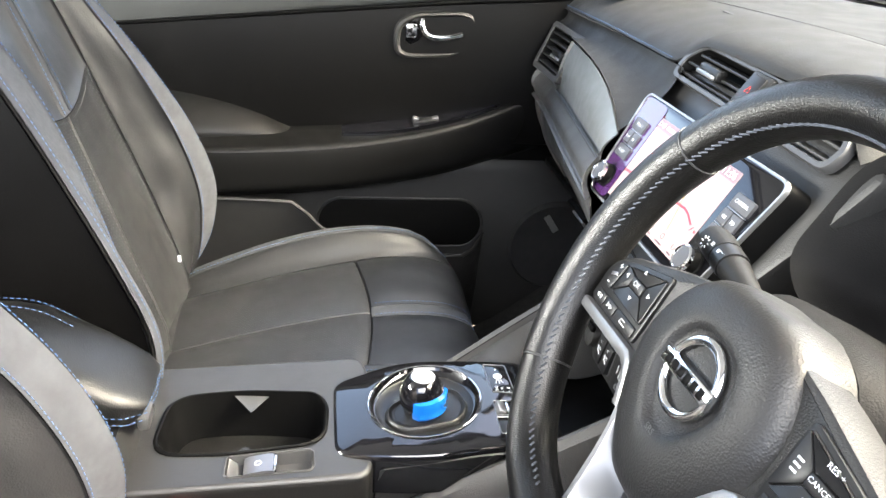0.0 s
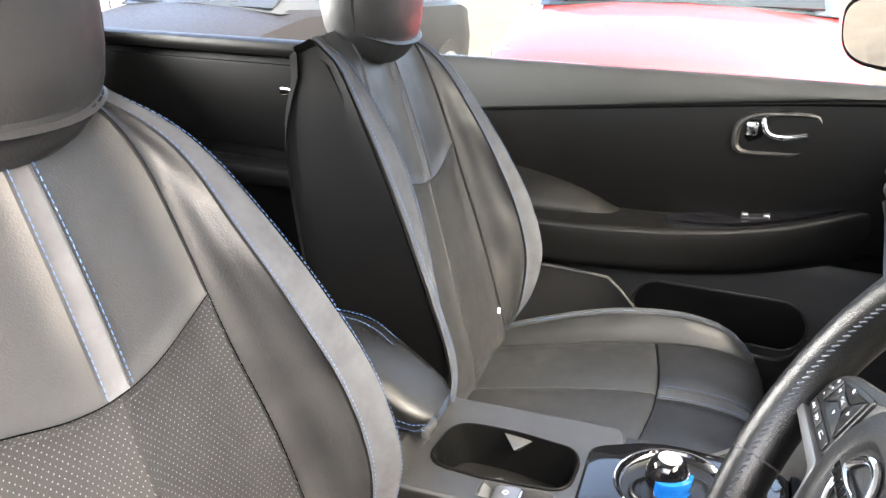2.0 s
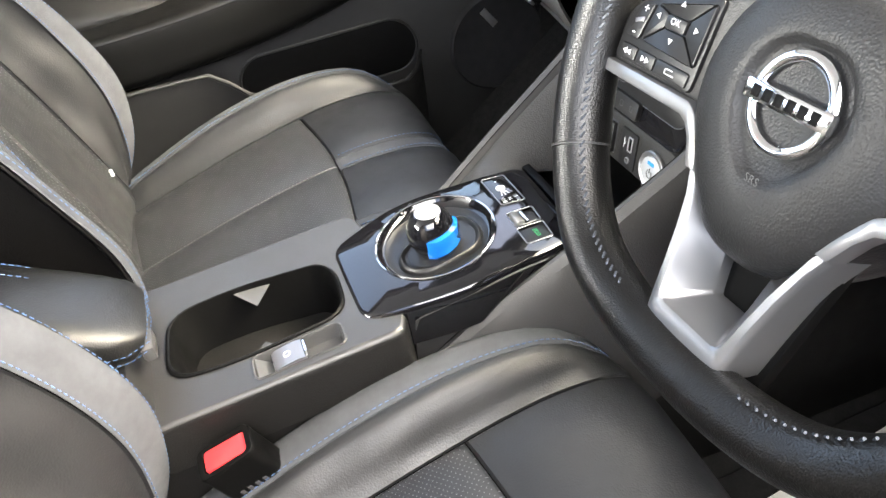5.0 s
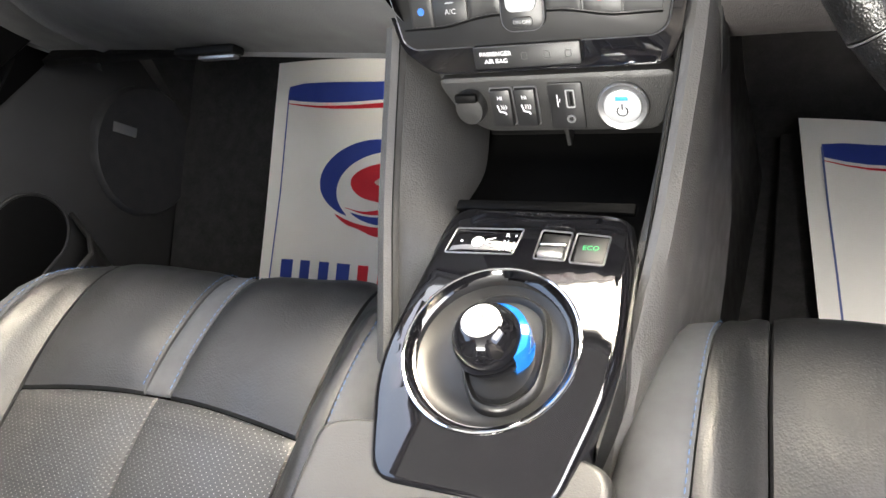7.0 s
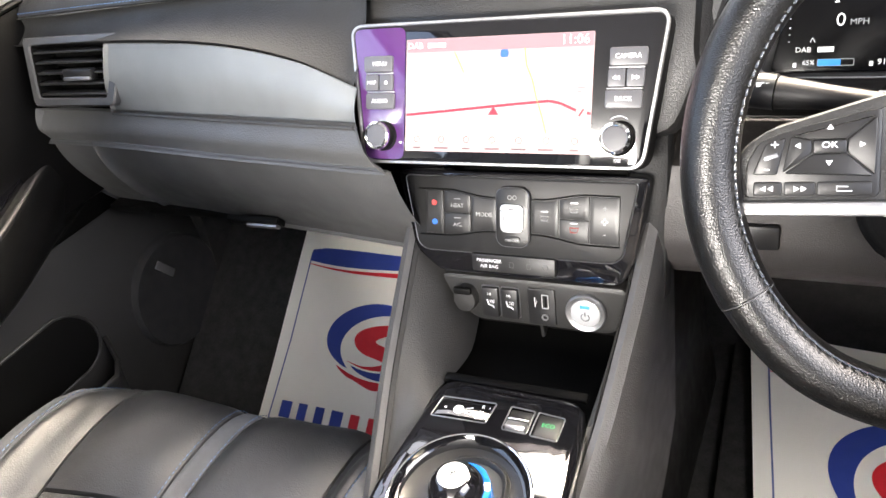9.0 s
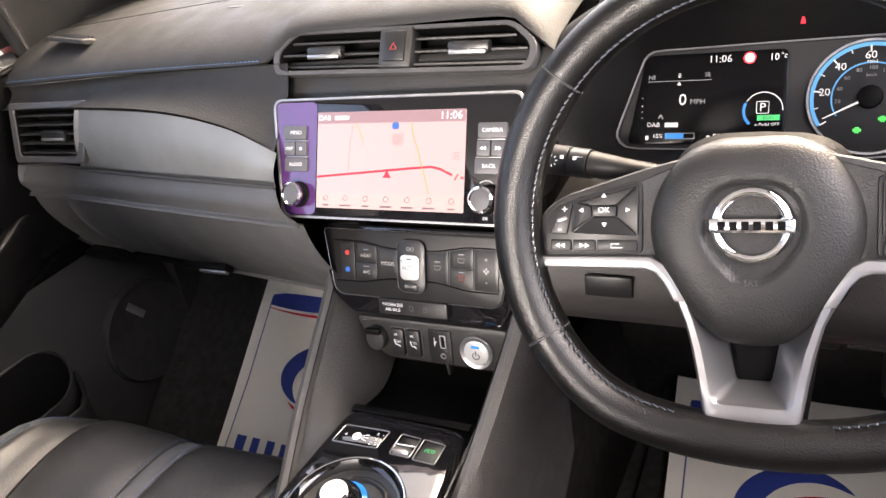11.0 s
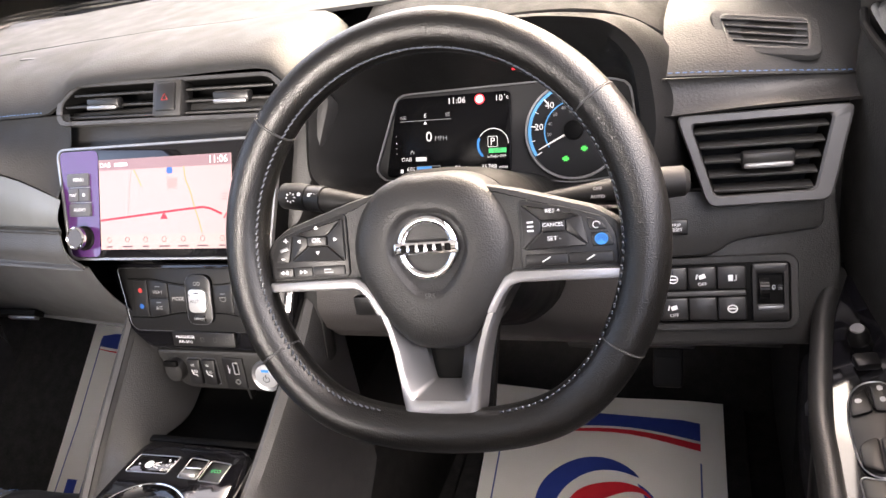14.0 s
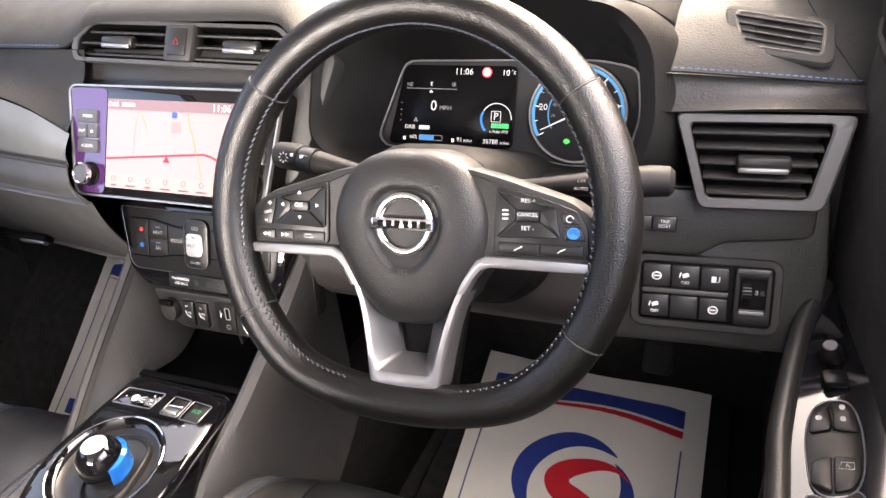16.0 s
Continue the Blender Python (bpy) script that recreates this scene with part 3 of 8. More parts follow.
def build_seat(x, label):
    seat = thing("car_seat", pose(x, 0, 0), label, "car seat", "front seats")

    # backrest
    def seam(q):
        return 0.612 + 0.034 * (abs(q) / 0.43) ** 2

    core = bmesh.new()
    rings = []
    for i in range(25):
        z = 0.15 + 0.69 * i / 24
        front = [back_surface(q, z) + Vector((0, -0.022, 0)) for q in [-0.98, -0.84, -0.78, -0.72, -0.66, -0.6, -0.52, -0.44, -0.2, 0, 0.2, 0.44, 0.52, 0.6, 0.66, 0.72, 0.78, 0.84, 0.98]]
        for p in front:
            p.x *= 0.985
        yb = 0.012 - BACK_T(z) + 0.052 - (z - 0.33) * 0.285 - (max(0, z - 0.8) ** 2 * 9) - 0.30 * max(0.0, z - 0.6) ** 2
        back = [Vector((xx * (BACK_E(z) - 0.01), yb - 0.012 * (1 - xx * xx), z)) for xx in (0.8, 0.45, 0, -0.45, -0.8)]
        rings.append(front + back)
    loft(core, rings)
    part("backrest_core", core, SHADED_SIDE, seat)

    def lower(u, v, s):
        q = s * 0.441 * (u if s > 0 else 1 - u)
        return back_surface(q, lerp(0.185, seam(q) - 0.0006, v))

    for s in (-1, 1):
        part("lower_back_panel", quilt(lambda u, v: lower(u, v, s), 14, 22, 0.006, 0.002, 5, 0.002, s * 3), PERFORATED, seat, "perforated black leather panel")

    def upper(u, v, s):
        c0, c1 = 0.048, 0.441
        q = s * (lerp(c0, c1, u) if s > 0 else lerp(c1, c0, u))
        return back_surface(q, lerp(seam(q) + 0.0006, 0.862, v))

    for s in (-1, 1):
        part("upper_back_panel", quilt(lambda u, v: upper(u, v, s), 12, 14, 0.006, 0.002, 5, 0.0025, s * 5), LEATHER, seat)
    part("back_stripe", quilt(lambda u, v: back_surface(lerp(-0.046, 0.046, u), lerp(seam(0) + 0.001, 0.862, v)), 4, 16, 0.003, 0.002, 6), SUEDE, seat,
         "blue-grey suede centre stripe")
    for s in (-1, 1):
        part("back_stitching", stitches([back_surface(s * 0.053, seam(0) + 0.006 + 0.25 * i / 24) + Vector((0, 0.005, 0.0)) for i in range(25)]), STITCH, seat)

    def bolster(u, v, s, q0, q1):
        q = s * (lerp(q0, q1, u) if s > 0 else lerp(q1, q0, u))
        return back_surface(q, lerp(0.185, 0.852, v))

    for s in (-1, 1):
        part("back_bolster", quilt(lambda u, v: bolster(u, v, s, 0.445, 0.718), 12, 60, 0.005, 0.003, 5, 0.006, s * 9), LEATHER, seat)
        part("bolster_edge", quilt(lambda u, v: bolster(u, v, s, 0.722, 0.842), 8, 40, 0.002, 0.002, 6), SUEDE, seat, "blue-grey suede bolster edge")
        part("back_side", quilt(lambda u, v: bolster(u, v, s, 0.848, 1.0), 8, 24, 0.004, 0.004, 5), SHADED_SIDE, seat)
        part("bolster_stitching", stitches([back_surface(s * 0.726, 0.20 + 0.63 * i / 60) + Vector((0, 0.0028, 0.001)) for i in range(61)]), STITCH, seat)
        part("edge_stitching", stitches([back_surface(s * 0.836, 0.20 + 0.64 * i / 60) + Vector((s * 0.0015, 0.0020, 0.0)) for i in range(61)]), STITCH, seat)
        part("seam_stitching", stitches([back_surface(s * q, seam(q) - 0.005) + Vector((0, 0.0052, 0.0012)) for q in [0.01 + 0.41 * i / 24 for i in range(25)]], 0.003, 0.0025, 0.0004), STITCH_GREY, seat)
        part("bolster_piping", tube(bmesh.new(), [back_surface(s * 0.846, 0.19 + 0.66 * i / 40) for i in range(41)], 0.0022, 6), BLACK, seat)

    # cushion
    def cseam(q):
        return 0.645 - 0.05 * (abs(q) / 0.45) ** 2 * 0.6

    core = bmesh.new()
    rings = []
    for i in range(13):
        t = i / 12
        top = [cushion_surface(q, t) + Vector((0, -0.002, -0.014)) for q in [-0.95, -0.83, -0.72, -0.6, -0.46, -0.2, 0, 0.2, 0.46, 0.6, 0.72, 0.83, 0.95]]
        for p in top:
            p.x *= 0.985
            p.y -= 0.012 * t ** 4
        rings.append(top + [Vector((xx, top[0].y, 0.10)) for xx in (0.22, 0.1, -0.1, -0.22)])
    loft(core, rings)
    part("cushion_core", core, SHADED_SIDE, seat)
    for s in (-1, 1):
        def rear(u, v):
            q = s * 0.45 * (u if s > 0 else 1 - u)
            return cushion_surface(q, lerp(0.03, cseam(q) - 0.0008, v))
        part("rear_cushion_panel", quilt(rear, 14, 18, 0.006, 0.003, 5, 0.003, s * 2), PERFORATED, seat, "perforated black leather panel")

        def front(u, v):
            q = s * (lerp(0.044, 0.45, u) if s > 0 else lerp(0.45, 0.044, u))
            return cushion_surface(q, lerp(cseam(q) + 0.0008, 1.0, v))
        part("front_cushion_panel", quilt(front, 12, 18, 0.006, 0.003, 5, 0.003, s * 4), LEATHER, seat)

        def side(u, v, q0, q1):
            q = s * (lerp(q0, q1, u) if s > 0 else lerp(q1, q0, u))
            return cushion_surface(q, lerp(0.02, 0.99, v))
        part("cushion_bolster", quilt(lambda u, v: side(u, v, 0.453, 0.70), 10, 40, 0.005, 0.003, 5, 0.006, s * 7), LEATHER, seat)
        part("cushion_edge", quilt(lambda u, v: side(u, v, 0.702, 0.86), 8, 24, 0.003, 0.002, 6), SUEDE, seat, "blue-grey suede bolster edge")
        part("cushion_side", quilt(lambda u, v: side(u, v, 0.862, 1.0), 6, 20, 0.003, 0.004, 5), SHADED_SIDE, seat)
        part("cushion_stitching", stitches([cushion_surface(s * 0.712, 0.03 + 0.90 * i / 50) + Vector((0, 0, 0.004)) for i in range(51)]), STITCH, seat)
        part("stripe_stitching", stitches([cushion_surface(s * 0.048, cseam(0) + 0.01 + 0.3 * i / 20) + Vector((0, 0.001, 0.0055)) for i in range(21)]), STITCH, seat)
    part("cushion_stripe", quilt(lambda u, v: cushion_surface(lerp(-0.042, 0.042, u), lerp(cseam(0) + 0.002, 1.0, v)), 4, 16, 0.003, 0.002, 6), SUEDE, seat,
         "blue-grey suede centre stripe")
    # the rolled foot of the backrest behind the cushion
    part("lumbar_roll", quilt(lambda u, v: Vector((lerp(-0.2, 0.2, u), 0.02 + 0.05 * math.cos(v * 2.6), 0.235 + 0.045 * math.sin(v * 2.6))), 10, 8, 0.004, 0.004), LEATHER, seat)

    # head restraint
    head = part("head_restraint", headrest(), LEATHER, seat, "black leather head restraint")

    def hp(u, v):
        a, zz_ = radians(lerp(168, 12, u)), lerp(0.832, 1.01, v)
        p = head_point(a, (zz_ - HEAD_LOW) / (HEAD_TOP - HEAD_LOW))
        return p + Vector((0, 0.002, -0.016 * math.cos(a) ** 2 * 0 + 0.010 * (1 - v) * math.cos(a) ** 2))
    part("restraint_face", quilt(hp, 16, 12, 0.006, 0.006, 6, 0.002), LEATHER, head)
    part("restraint_piping", tube(bmesh.new(), [hp(i / 24, 0.0) + Vector((0, 0.001, -0.001)) for i in range(25)], 0.002, 6), BLACK, head)
    for sx in (-0.06, 0.06):
        part("restraint_post", tube(bmesh.new(), [(sx, -0.118, 0.78), (sx, -0.128, 0.87)], 0.006, 10), CHROME, head)
        part("post_collar", tube(bmesh.new(), [(sx, -0.113, 0.833), (sx, -0.116, 0.85)], 0.013, 12), BLACK, head)
    # recliner cover and rails
    for sx in (-0.268, 0.268):
        part("side_cover", box(0.02, 0.36, 0.09, 0.012, pose(sx, 0.22, 0.14)), PLASTIC, seat)
        part("rail", box(0.035, 0.5, 0.03, 0.004, pose(sx * 0.8, 0.25, 0.05)), SILVER_DARK, seat)
    part("seat_pan", box(0.40, 0.44, 0.06, 0.01, pose(0, 0.25, 0.095)), BLACK, seat)
    return seat


HEAD_LOW, HEAD_TOP = 0.797, 1.035


def head_point(a, f):
    k = max(0.0, 1 - abs(2 * f - 1) ** 2.6) ** 0.5
    w = lerp(0.118, 0.112, f) * (0.45 + 0.55 * k)
    d = 0.064 * (0.22 + 0.78 * k)
    c, s = math.cos(a), math.sin(a)
    return Vector((w * math.copysign(abs(c) ** 0.8, c), -0.120 - 0.012 * f + d * math.copysign(abs(s) ** 0.85, s), lerp(HEAD_LOW, HEAD_TOP, f) + 0.012 * c * c * (1 - f)))


def headrest():
    """A rounded cushion, wider than high, with a sloped front."""
    bm = bmesh.new()
    fs = [0, 0.015, 0.05, 0.1, 0.16, 0.24, 0.35, 0.5, 0.65, 0.76, 0.84, 0.9, 0.95, 0.985, 1]
    return loft(bm, [[head_point(2 * math.pi * j / 32, f) for j in range(32)] for f in fs])


def perforated():
    m = LEATHER.copy()
    m.name = "perforated leather"
    nt = m.node_tree
    b = nt.nodes["Principled BSDF"]
    co = nt.nodes.new("ShaderNodeTexCoord")
    sep = nt.nodes.new("ShaderNodeSeparateXYZ")
    nt.links.new(co.outputs["Object"], sep.inputs[0])
    along = nt.nodes.new("ShaderNodeMath")
    along.operation = "ADD"
    nt.links.new(sep.outputs["Y"], along.inputs[0])
    nt.links.new(sep.outputs["Z"], along.inputs[1])
    waves = []
    for src, k in ((sep.outputs["X"], 950.0), (along.outputs[0], 950.0)):
        s = nt.nodes.new("ShaderNodeMath")
        s.operation = "MULTIPLY"
        s.inputs[1].default_value = k
        nt.links.new(src, s.inputs[0])
        w = nt.nodes.new("ShaderNodeMath")
        w.operation = "SINE"
        nt.links.new(s.outputs[0], w.inputs[0])
        waves.append(w)
    prod = nt.nodes.new("ShaderNodeMath")
    prod.operation = "MULTIPLY"
    nt.links.new(waves[0].outputs[0], prod.inputs[0])
    nt.links.new(waves[1].outputs[0], prod.inputs[1])
    hole = nt.nodes.new("ShaderNodeMath")
    hole.operation = "GREATER_THAN"
    hole.inputs[1].default_value = 0.86
    nt.links.new(prod.outputs[0], hole.inputs[0])
    inv = nt.nodes.new("ShaderNodeMath")
    inv.operation = "SUBTRACT"
    inv.inputs[0].default_value = 1.0
    nt.links.new(hole.outputs[0], inv.inputs[1])
    # the pale backing cloth shows in the holes
    old = b.inputs["Base Color"].links[0].from_socket
    mix = nt.nodes.new("ShaderNodeMix")
    mix.data_type = "RGBA"
    mix.inputs["B"].default_value = (0.12, 0.12, 0.12, 1)
    nt.links.new(hole.outputs[0], mix.inputs["Factor"])
    nt.links.new(old, mix.inputs["A"])
    nt.links.new(mix.outputs["Result"], b.inputs["Base Color"])
    bump = nt.nodes.new("ShaderNodeBump")
    bump.inputs["Strength"].default_value, bump.inputs["Distance"].default_value = 0.35, 0.0005
    nt.links.new(inv.outputs[0], bump.inputs["Height"])
    nt.links.new(b.inputs["Normal"].links[0].from_socket, bump.inputs["Normal"])
    nt.links.new(bump.outputs["Normal"], b.inputs["Normal"])
    return m


PERFORATED = perforated()
WORN[0] = 0.4
driver_seat = build_seat(0.362, "black leather driver's seat with blue-grey suede edges and blue stitching")
WORN[0] = 1.0
passenger_seat = build_seat(-0.338, "black leather passenger seat with blue-grey suede edges and blue stitching")
# a small white stud on the passenger backrest's side
for seat in (passenger_seat,):
    part("belt_stud", box(0.006, 0.006, 0.012, 0.002, pose(-0.142, 0.066, 0.327)), WHITE_INK, seat, "small white stud")


# ---- dashboard ----
dash = thing("dashboard", Matrix.Identity(4), "dark soft-touch dashboard with blue stitched seam", "dashboard")


def line(*pts):
    """A smooth curve over x through points (x, y, z)."""
    xs = [p[0] for p in pts]
    fy, fz = table(xs, [p[1] for p in pts]), table(xs, [p[2] for p in pts])
    return lambda x: Vector((x, fy(x), fz(x)))


def between(la, lb, x0, x1, bulge=0.0, x0b=None, x1b=None):
    """A panel surface between two such curves."""
    def f(u, v):
        a = la(lerp(x0, x1, u))
        b = lb(lerp(x0 if x0b is None else x0b, x1 if x1b is None else x1b, u))
        p = a.lerp(b, v)
        p.y -= bulge * math.sin(math.pi * v)
        return p
    return f


# structural core behind the skins
core = bmesh.new()
loft(core, [[Vector((x, 1.22, 0.78)), Vector((x, 0.80, 0.755)), Vector((x, 0.775, 0.72)), Vector((x, 0.745, 0.60)), Vector((x, 0.74, 0.52)), Vector((x, 0.80, 0.45)), Vector((x, 1.0, 0.45)), Vector((x, 1.25, 0.6))] for x in (-0.715, -0.3, -0.19, -0.12, 0.12)])
part("carrier", core, BLACK, dash)

SEAM = line((-0.72, 0.752, 0.728), (-0.5, 0.742, 0.735), (-0.3, 0.733, 0.739), (-0.177, 0.727, 0.741), (0.0, 0.72, 0.742))
TOP1 = line((-0.72, 0.88, 0.775), (-0.4, 0.90, 0.785), (-0.15, 0.91, 0.79), (0.0, 0.91, 0.79), (0.3, 0.91, 0.79), (0.5, 0.905, 0.776), (0.72, 0.88, 0.748))
TOP2 = line((-0.72, 1.10, 0.782), (-0.4, 1.2, 0.788), (0.0, 1.24, 0.79), (0.4, 1.2, 0.788), (0.72, 1.10, 0.782))
FAB_T = line((-0.62, 0.728, 0.697), (-0.46, 0.702, 0.703), (-0.36, 0.690, 0.702), (-0.28, 0.679, 0.696), (-0.21, 0.668, 0.684), (-0.17, 0.660, 0.671), (-0.142, 0.655, 0.660))
FAB_B = line((-0.62, 0.716, 0.612), (-0.55, 0.704, 0.615), (-0.35, 0.672, 0.621), (-0.142, 0.638, 0.629))
GLO_T = line((-0.72, 0.712, 0.570), (-0.55, 0.69, 0.577), (-0.35, 0.657, 0.584), (-0.118, 0.620, 0.593))
GLO_M = line((-0.72, 0.720, 0.52), (-0.4, 0.68, 0.525), (-0.118, 0.640, 0.53))
GLO_B = line((-0.72, 0.775, 0.435), (-0.4, 0.745, 0.43), (-0.118, 0.70, 0.44))

part("top_pad", quilt(between(TOP1, TOP2, -0.715, 0.715), 24, 8, 0.0, 0.004), PAD, dash, "dark soft dash top")
LIP = line((-0.72, 0.752, 0.728), (-0.5, 0.742, 0.735), (-0.3, 0.733, 0.739), (-0.205, 0.728, 0.7405), (-0.183, 0.728, 0.743), (-0.165, 0.732, 0.752), (-0.148, 0.739, 0.7655), (-0.125, 0.7405, 0.7695), (0.0, 0.7405, 0.7695), (0.105, 0.7405, 0.7695), (0.130, 0.739, 0.7655), (0.148, 0.732, 0.750), (0.168, 0.729, 0.738))
ROLL = line((-0.72, 0.778, 0.766), (-0.5, 0.768, 0.773), (-0.3, 0.762, 0.781), (-0.2, 0.754, 0.788), (-0.14, 0.745, 0.797), (0.0, 0.743, 0.799), (0.12, 0.745, 0.796), (0.150, 0.752, 0.775), (0.168, 0.760, 0.750))
PADTOP = line((-0.72, 0.88, 0.775), (-0.4, 0.90, 0.785), (-0.15, 0.91, 0.7905), (0.0, 0.91, 0.7905), (0.12, 0.91, 0.7905), (0.150, 0.90, 0.780), (0.168, 0.89, 0.760))
part("upper_pad", quilt(lambda u, v: (lambda x: LIP(x) * (1 - v) ** 2 + ROLL(x) * 2 * v * (1 - v) + PADTOP(x) * v * v)(lerp(-0.715, 0.168, u)), 56, 18, 0.001, 0.003, 12), PAD, dash, "padded dash front with a brow over the centre vents")
part("seam_stitching", stitches([SEAM(lerp(-0.70, -0.19, i / 40)) + Vector((0, -0.001, 0.005)) for i in range(41)]), STITCH, dash)
part("mid_pad", quilt(lambda u, v: (lambda x: SEAM(x).lerp(FAB_T(x), v) + Vector((0, 0.012 * math.sin(math.pi * v), 0)))(lerp(-0.715, -0.146, u)), 22, 8, 0.002, 0.004), PAD, dash)
fabric = part("trim_panel", quilt(between(FAB_T, FAB_B, -0.515, -0.141, 0.006, -0.545, -0.141), 18, 8, 0.002, 0.004), FABRIC, dash, "brushed grey-blue trim panel")
part("trim_edge", tube(bmesh.new(), [FAB_B(lerp(-0.545, -0.146, i / 20)) + Vector((0, -0.003, -0.001)) for i in range(21)], 0.0022, 6), PLASTIC_GREY, dash)
part("knee_roll", quilt(between(FAB_B, GLO_T, -0.70, -0.141, 0.010, -0.71, -0.108), 18, 8, 0.004, 0.008), GLOVE, dash)
glove = part("glovebox_lid", quilt(lambda u, v: (lambda x: GLO_T(x) * (1 - v) ** 2 + (GLO_M(x) + Vector((0, -0.014, 0))) * 2 * v * (1 - v) + GLO_B(x) * v * v)(lerp(-0.60, -0.104, u)), 18, 14, 0.002, 0.004, 12), GLOVE, dash, "grained dark glovebox lid")
part("glovebox_side", quilt(lambda u, v: (lambda x: GLO_T(x) * (1 - v) ** 2 + (GLO_M(x) + Vector((0, -0.012, 0))) * 2 * v * (1 - v) + GLO_B(x) * v * v)(lerp(-0.715, -0.602, u)), 6, 12, 0.002, 0.004, 12), GLOVE, dash)
part("glovebox_handle", box(0.085, 0.02, 0.010, 0.003, pose(-0.40, 0.722, 0.447, -50)), BLACK, glove)
part("handle_lip", box(0.05, 0.010, 0.004, 0.001, pose(-0.385, 0.716, 0.443, -50)), SATIN, glove)
part("underside", box(1.42, 0.5, 0.012, 0.003, pose(0, 1.0, 0.43)), BLACK, dash)


# air vents
def vent(name, outer, inner, m, slats, label, tab=None, depth=0.03):
    v = thing(name, m, label, "air vent", "air vents")
    part("vent_frame", frame_mesh(outer, inner, 0.010, 0.002, None, -0.006), VENT_TRIM, v, "grey satin vent frame")
    n = len(inner)
    duct = bmesh.new()
    loft(duct, [[Vector((x, y, 0.002)) for x, y in inner], [Vector((x * 0.92, y * 0.88, -depth)) for x, y in inner]], caps=False)
    duct.faces.new([duct.verts.new((x * 0.92, y * 0.88, -depth)) for x, y in inner])
    part("duct", duct, BLACK, v)
    ys = [p[1] for p in inner]
    lo, hi = min(ys), max(ys)
    for k in range(slats):
        y = lerp(lo, hi, (k + 0.5) / slats)
        xs = []
        for i in range(n):
            (xa, ya), (xb, yb) = inner[i], inner[(i + 1) % n]
            if (ya - y) * (yb - y) <= 0 and ya != yb:
                xs.append(xa + (xb - xa) * (y - ya) / (yb - ya))
        if len(xs) >= 2:
            part("slat", box(max(xs) - min(xs) - 0.003, 0.0028, 0.016, 0.0008, pose((max(xs) + min(xs)) / 2, y, -0.007, 22)), PLASTIC, v)
    if tab:
        tx, ty, tw = tab
        t = part("slider", box(tw, 0.015, 0.012, 0.003, pose(tx, ty, 0.0, 18)), BUTTON, v)
        part("slider_edge", box(tw * 0.92, 0.005, 0.004, 0.0015, pose(tx, ty - 0.006, 0.0045, 18)), SATIN, t, "satin silver edge")
    return v


VENT_TRIM = material("grey satin vent trim", (0.042, 0.042, 0.043), 0.40, grain=0.1, size=1400, vary=0.08)
lo = [(-0.090, 0.044), (0.090, 0.044), (0.073, -0.044), (-0.073, -0.044)]
vent("side_vent", rounded(lo, 0.008, 4), rounded([(-0.076, 0.034), (0.074, 0.034), (0.061, -0.033), (-0.062, -0.033)], 0.006, 4), face_at(-0.593, 0.710, 0.668, 27, 0), 5,
     "dark side air vent with horizontal slats in grey frame", (0.012, -0.004, 0.052))
ro = [(-0.072, 0.044), (0.078, 0.0435), (0.058, -0.040), (-0.046, -0.042)]
vent("side_vent", rounded(ro, 0.008, 4), rounded([(-0.059, 0.035), (0.060, 0.036), (0.044, -0.030), (-0.040, -0.032)], 0.006, 4), face_at(0.618, 0.703, 0.652, 24, 3), 5,
     "dark driver's side air vent with horizontal slats in grey frame", (0.006, 0.0, 0.045))
# centre vents under the brow
CV = face_at(-0.009, 0.733, 0.7475, 33) @ pose(0, 0, 0, 0, 0, -1.6)
co_ = rounded([(-0.136, 0.0235), (0.136, 0.0235), (0.163, -0.001), (0.158, -0.0275), (-0.158, -0.0275), (-0.163, -0.001)], 0.012, 4)
ci_ = rounded([(-0.131, 0.0185), (0.131, 0.0185), (0.154, -0.002), (0.150, -0.0215), (-0.150, -0.0215), (-0.154, -0.002)], 0.010, 4)
cvent = vent("centre_vent", co_, ci_, CV, 3, "wide centre air vent with slats and hazard button")
for s in (-1, 1):
    t = part("slider", box(0.046, 0.013, 0.012, 0.003, pose(s * 0.088, -0.002, 0.002, 20)), BUTTON, cvent)
    part("slider_edge", box(0.042, 0.005, 0.004, 0.0015, pose(s * 0.088, -0.008, 0.0075, 20)), SATIN, t, "satin silver edge")
hz = part("hazard_housing", box(0.040, 0.043, 0.024, 0.004, shift(0.004, -0.001, -0.003)), PLASTIC, cvent)
hb = part("hazard_button", box(0.026, 0.032, 0.006, 0.002, shift(0.004, 0, 0.0085)), BUTTON, hz)
part("hazard_mark", tube(bmesh.new(), [(0.0, -0.004, 0.0118), (0.008, -0.004, 0.0118), (0.004, 0.003, 0.0118)], 0.0005, 5, closed=True), RED_PRINT, hb, "red triangle mark")
# surround between vents and screen
part("stack_surround", prism(bmesh.new(), rounded([(-0.185, 0.075), (0.195, 0.075), (0.175, 0.0), (0.150, -0.075), (-0.150, -0.075), (-0.175, 0.0)], 0.02, 4), 0.05, 0.006, face_at(0.0, 0.700, 0.650, 29) @ shift(0, 0.022, -0.040)), PLASTIC, dash)

# colour of the violet reflection painted on the fascia's left side
VIOLET = material("violet reflection tint", (0.048, 0.016, 0.072), 0.08, coat=1.0, vary=0.1)
for sx, w in ((-0.112, 0.056), (0.124, 0.04)):
    part("filler_panel", box(w, 0.03, 0.20, 0.010, pose(sx, 0.695, 0.520, -14)), PAD, dash)
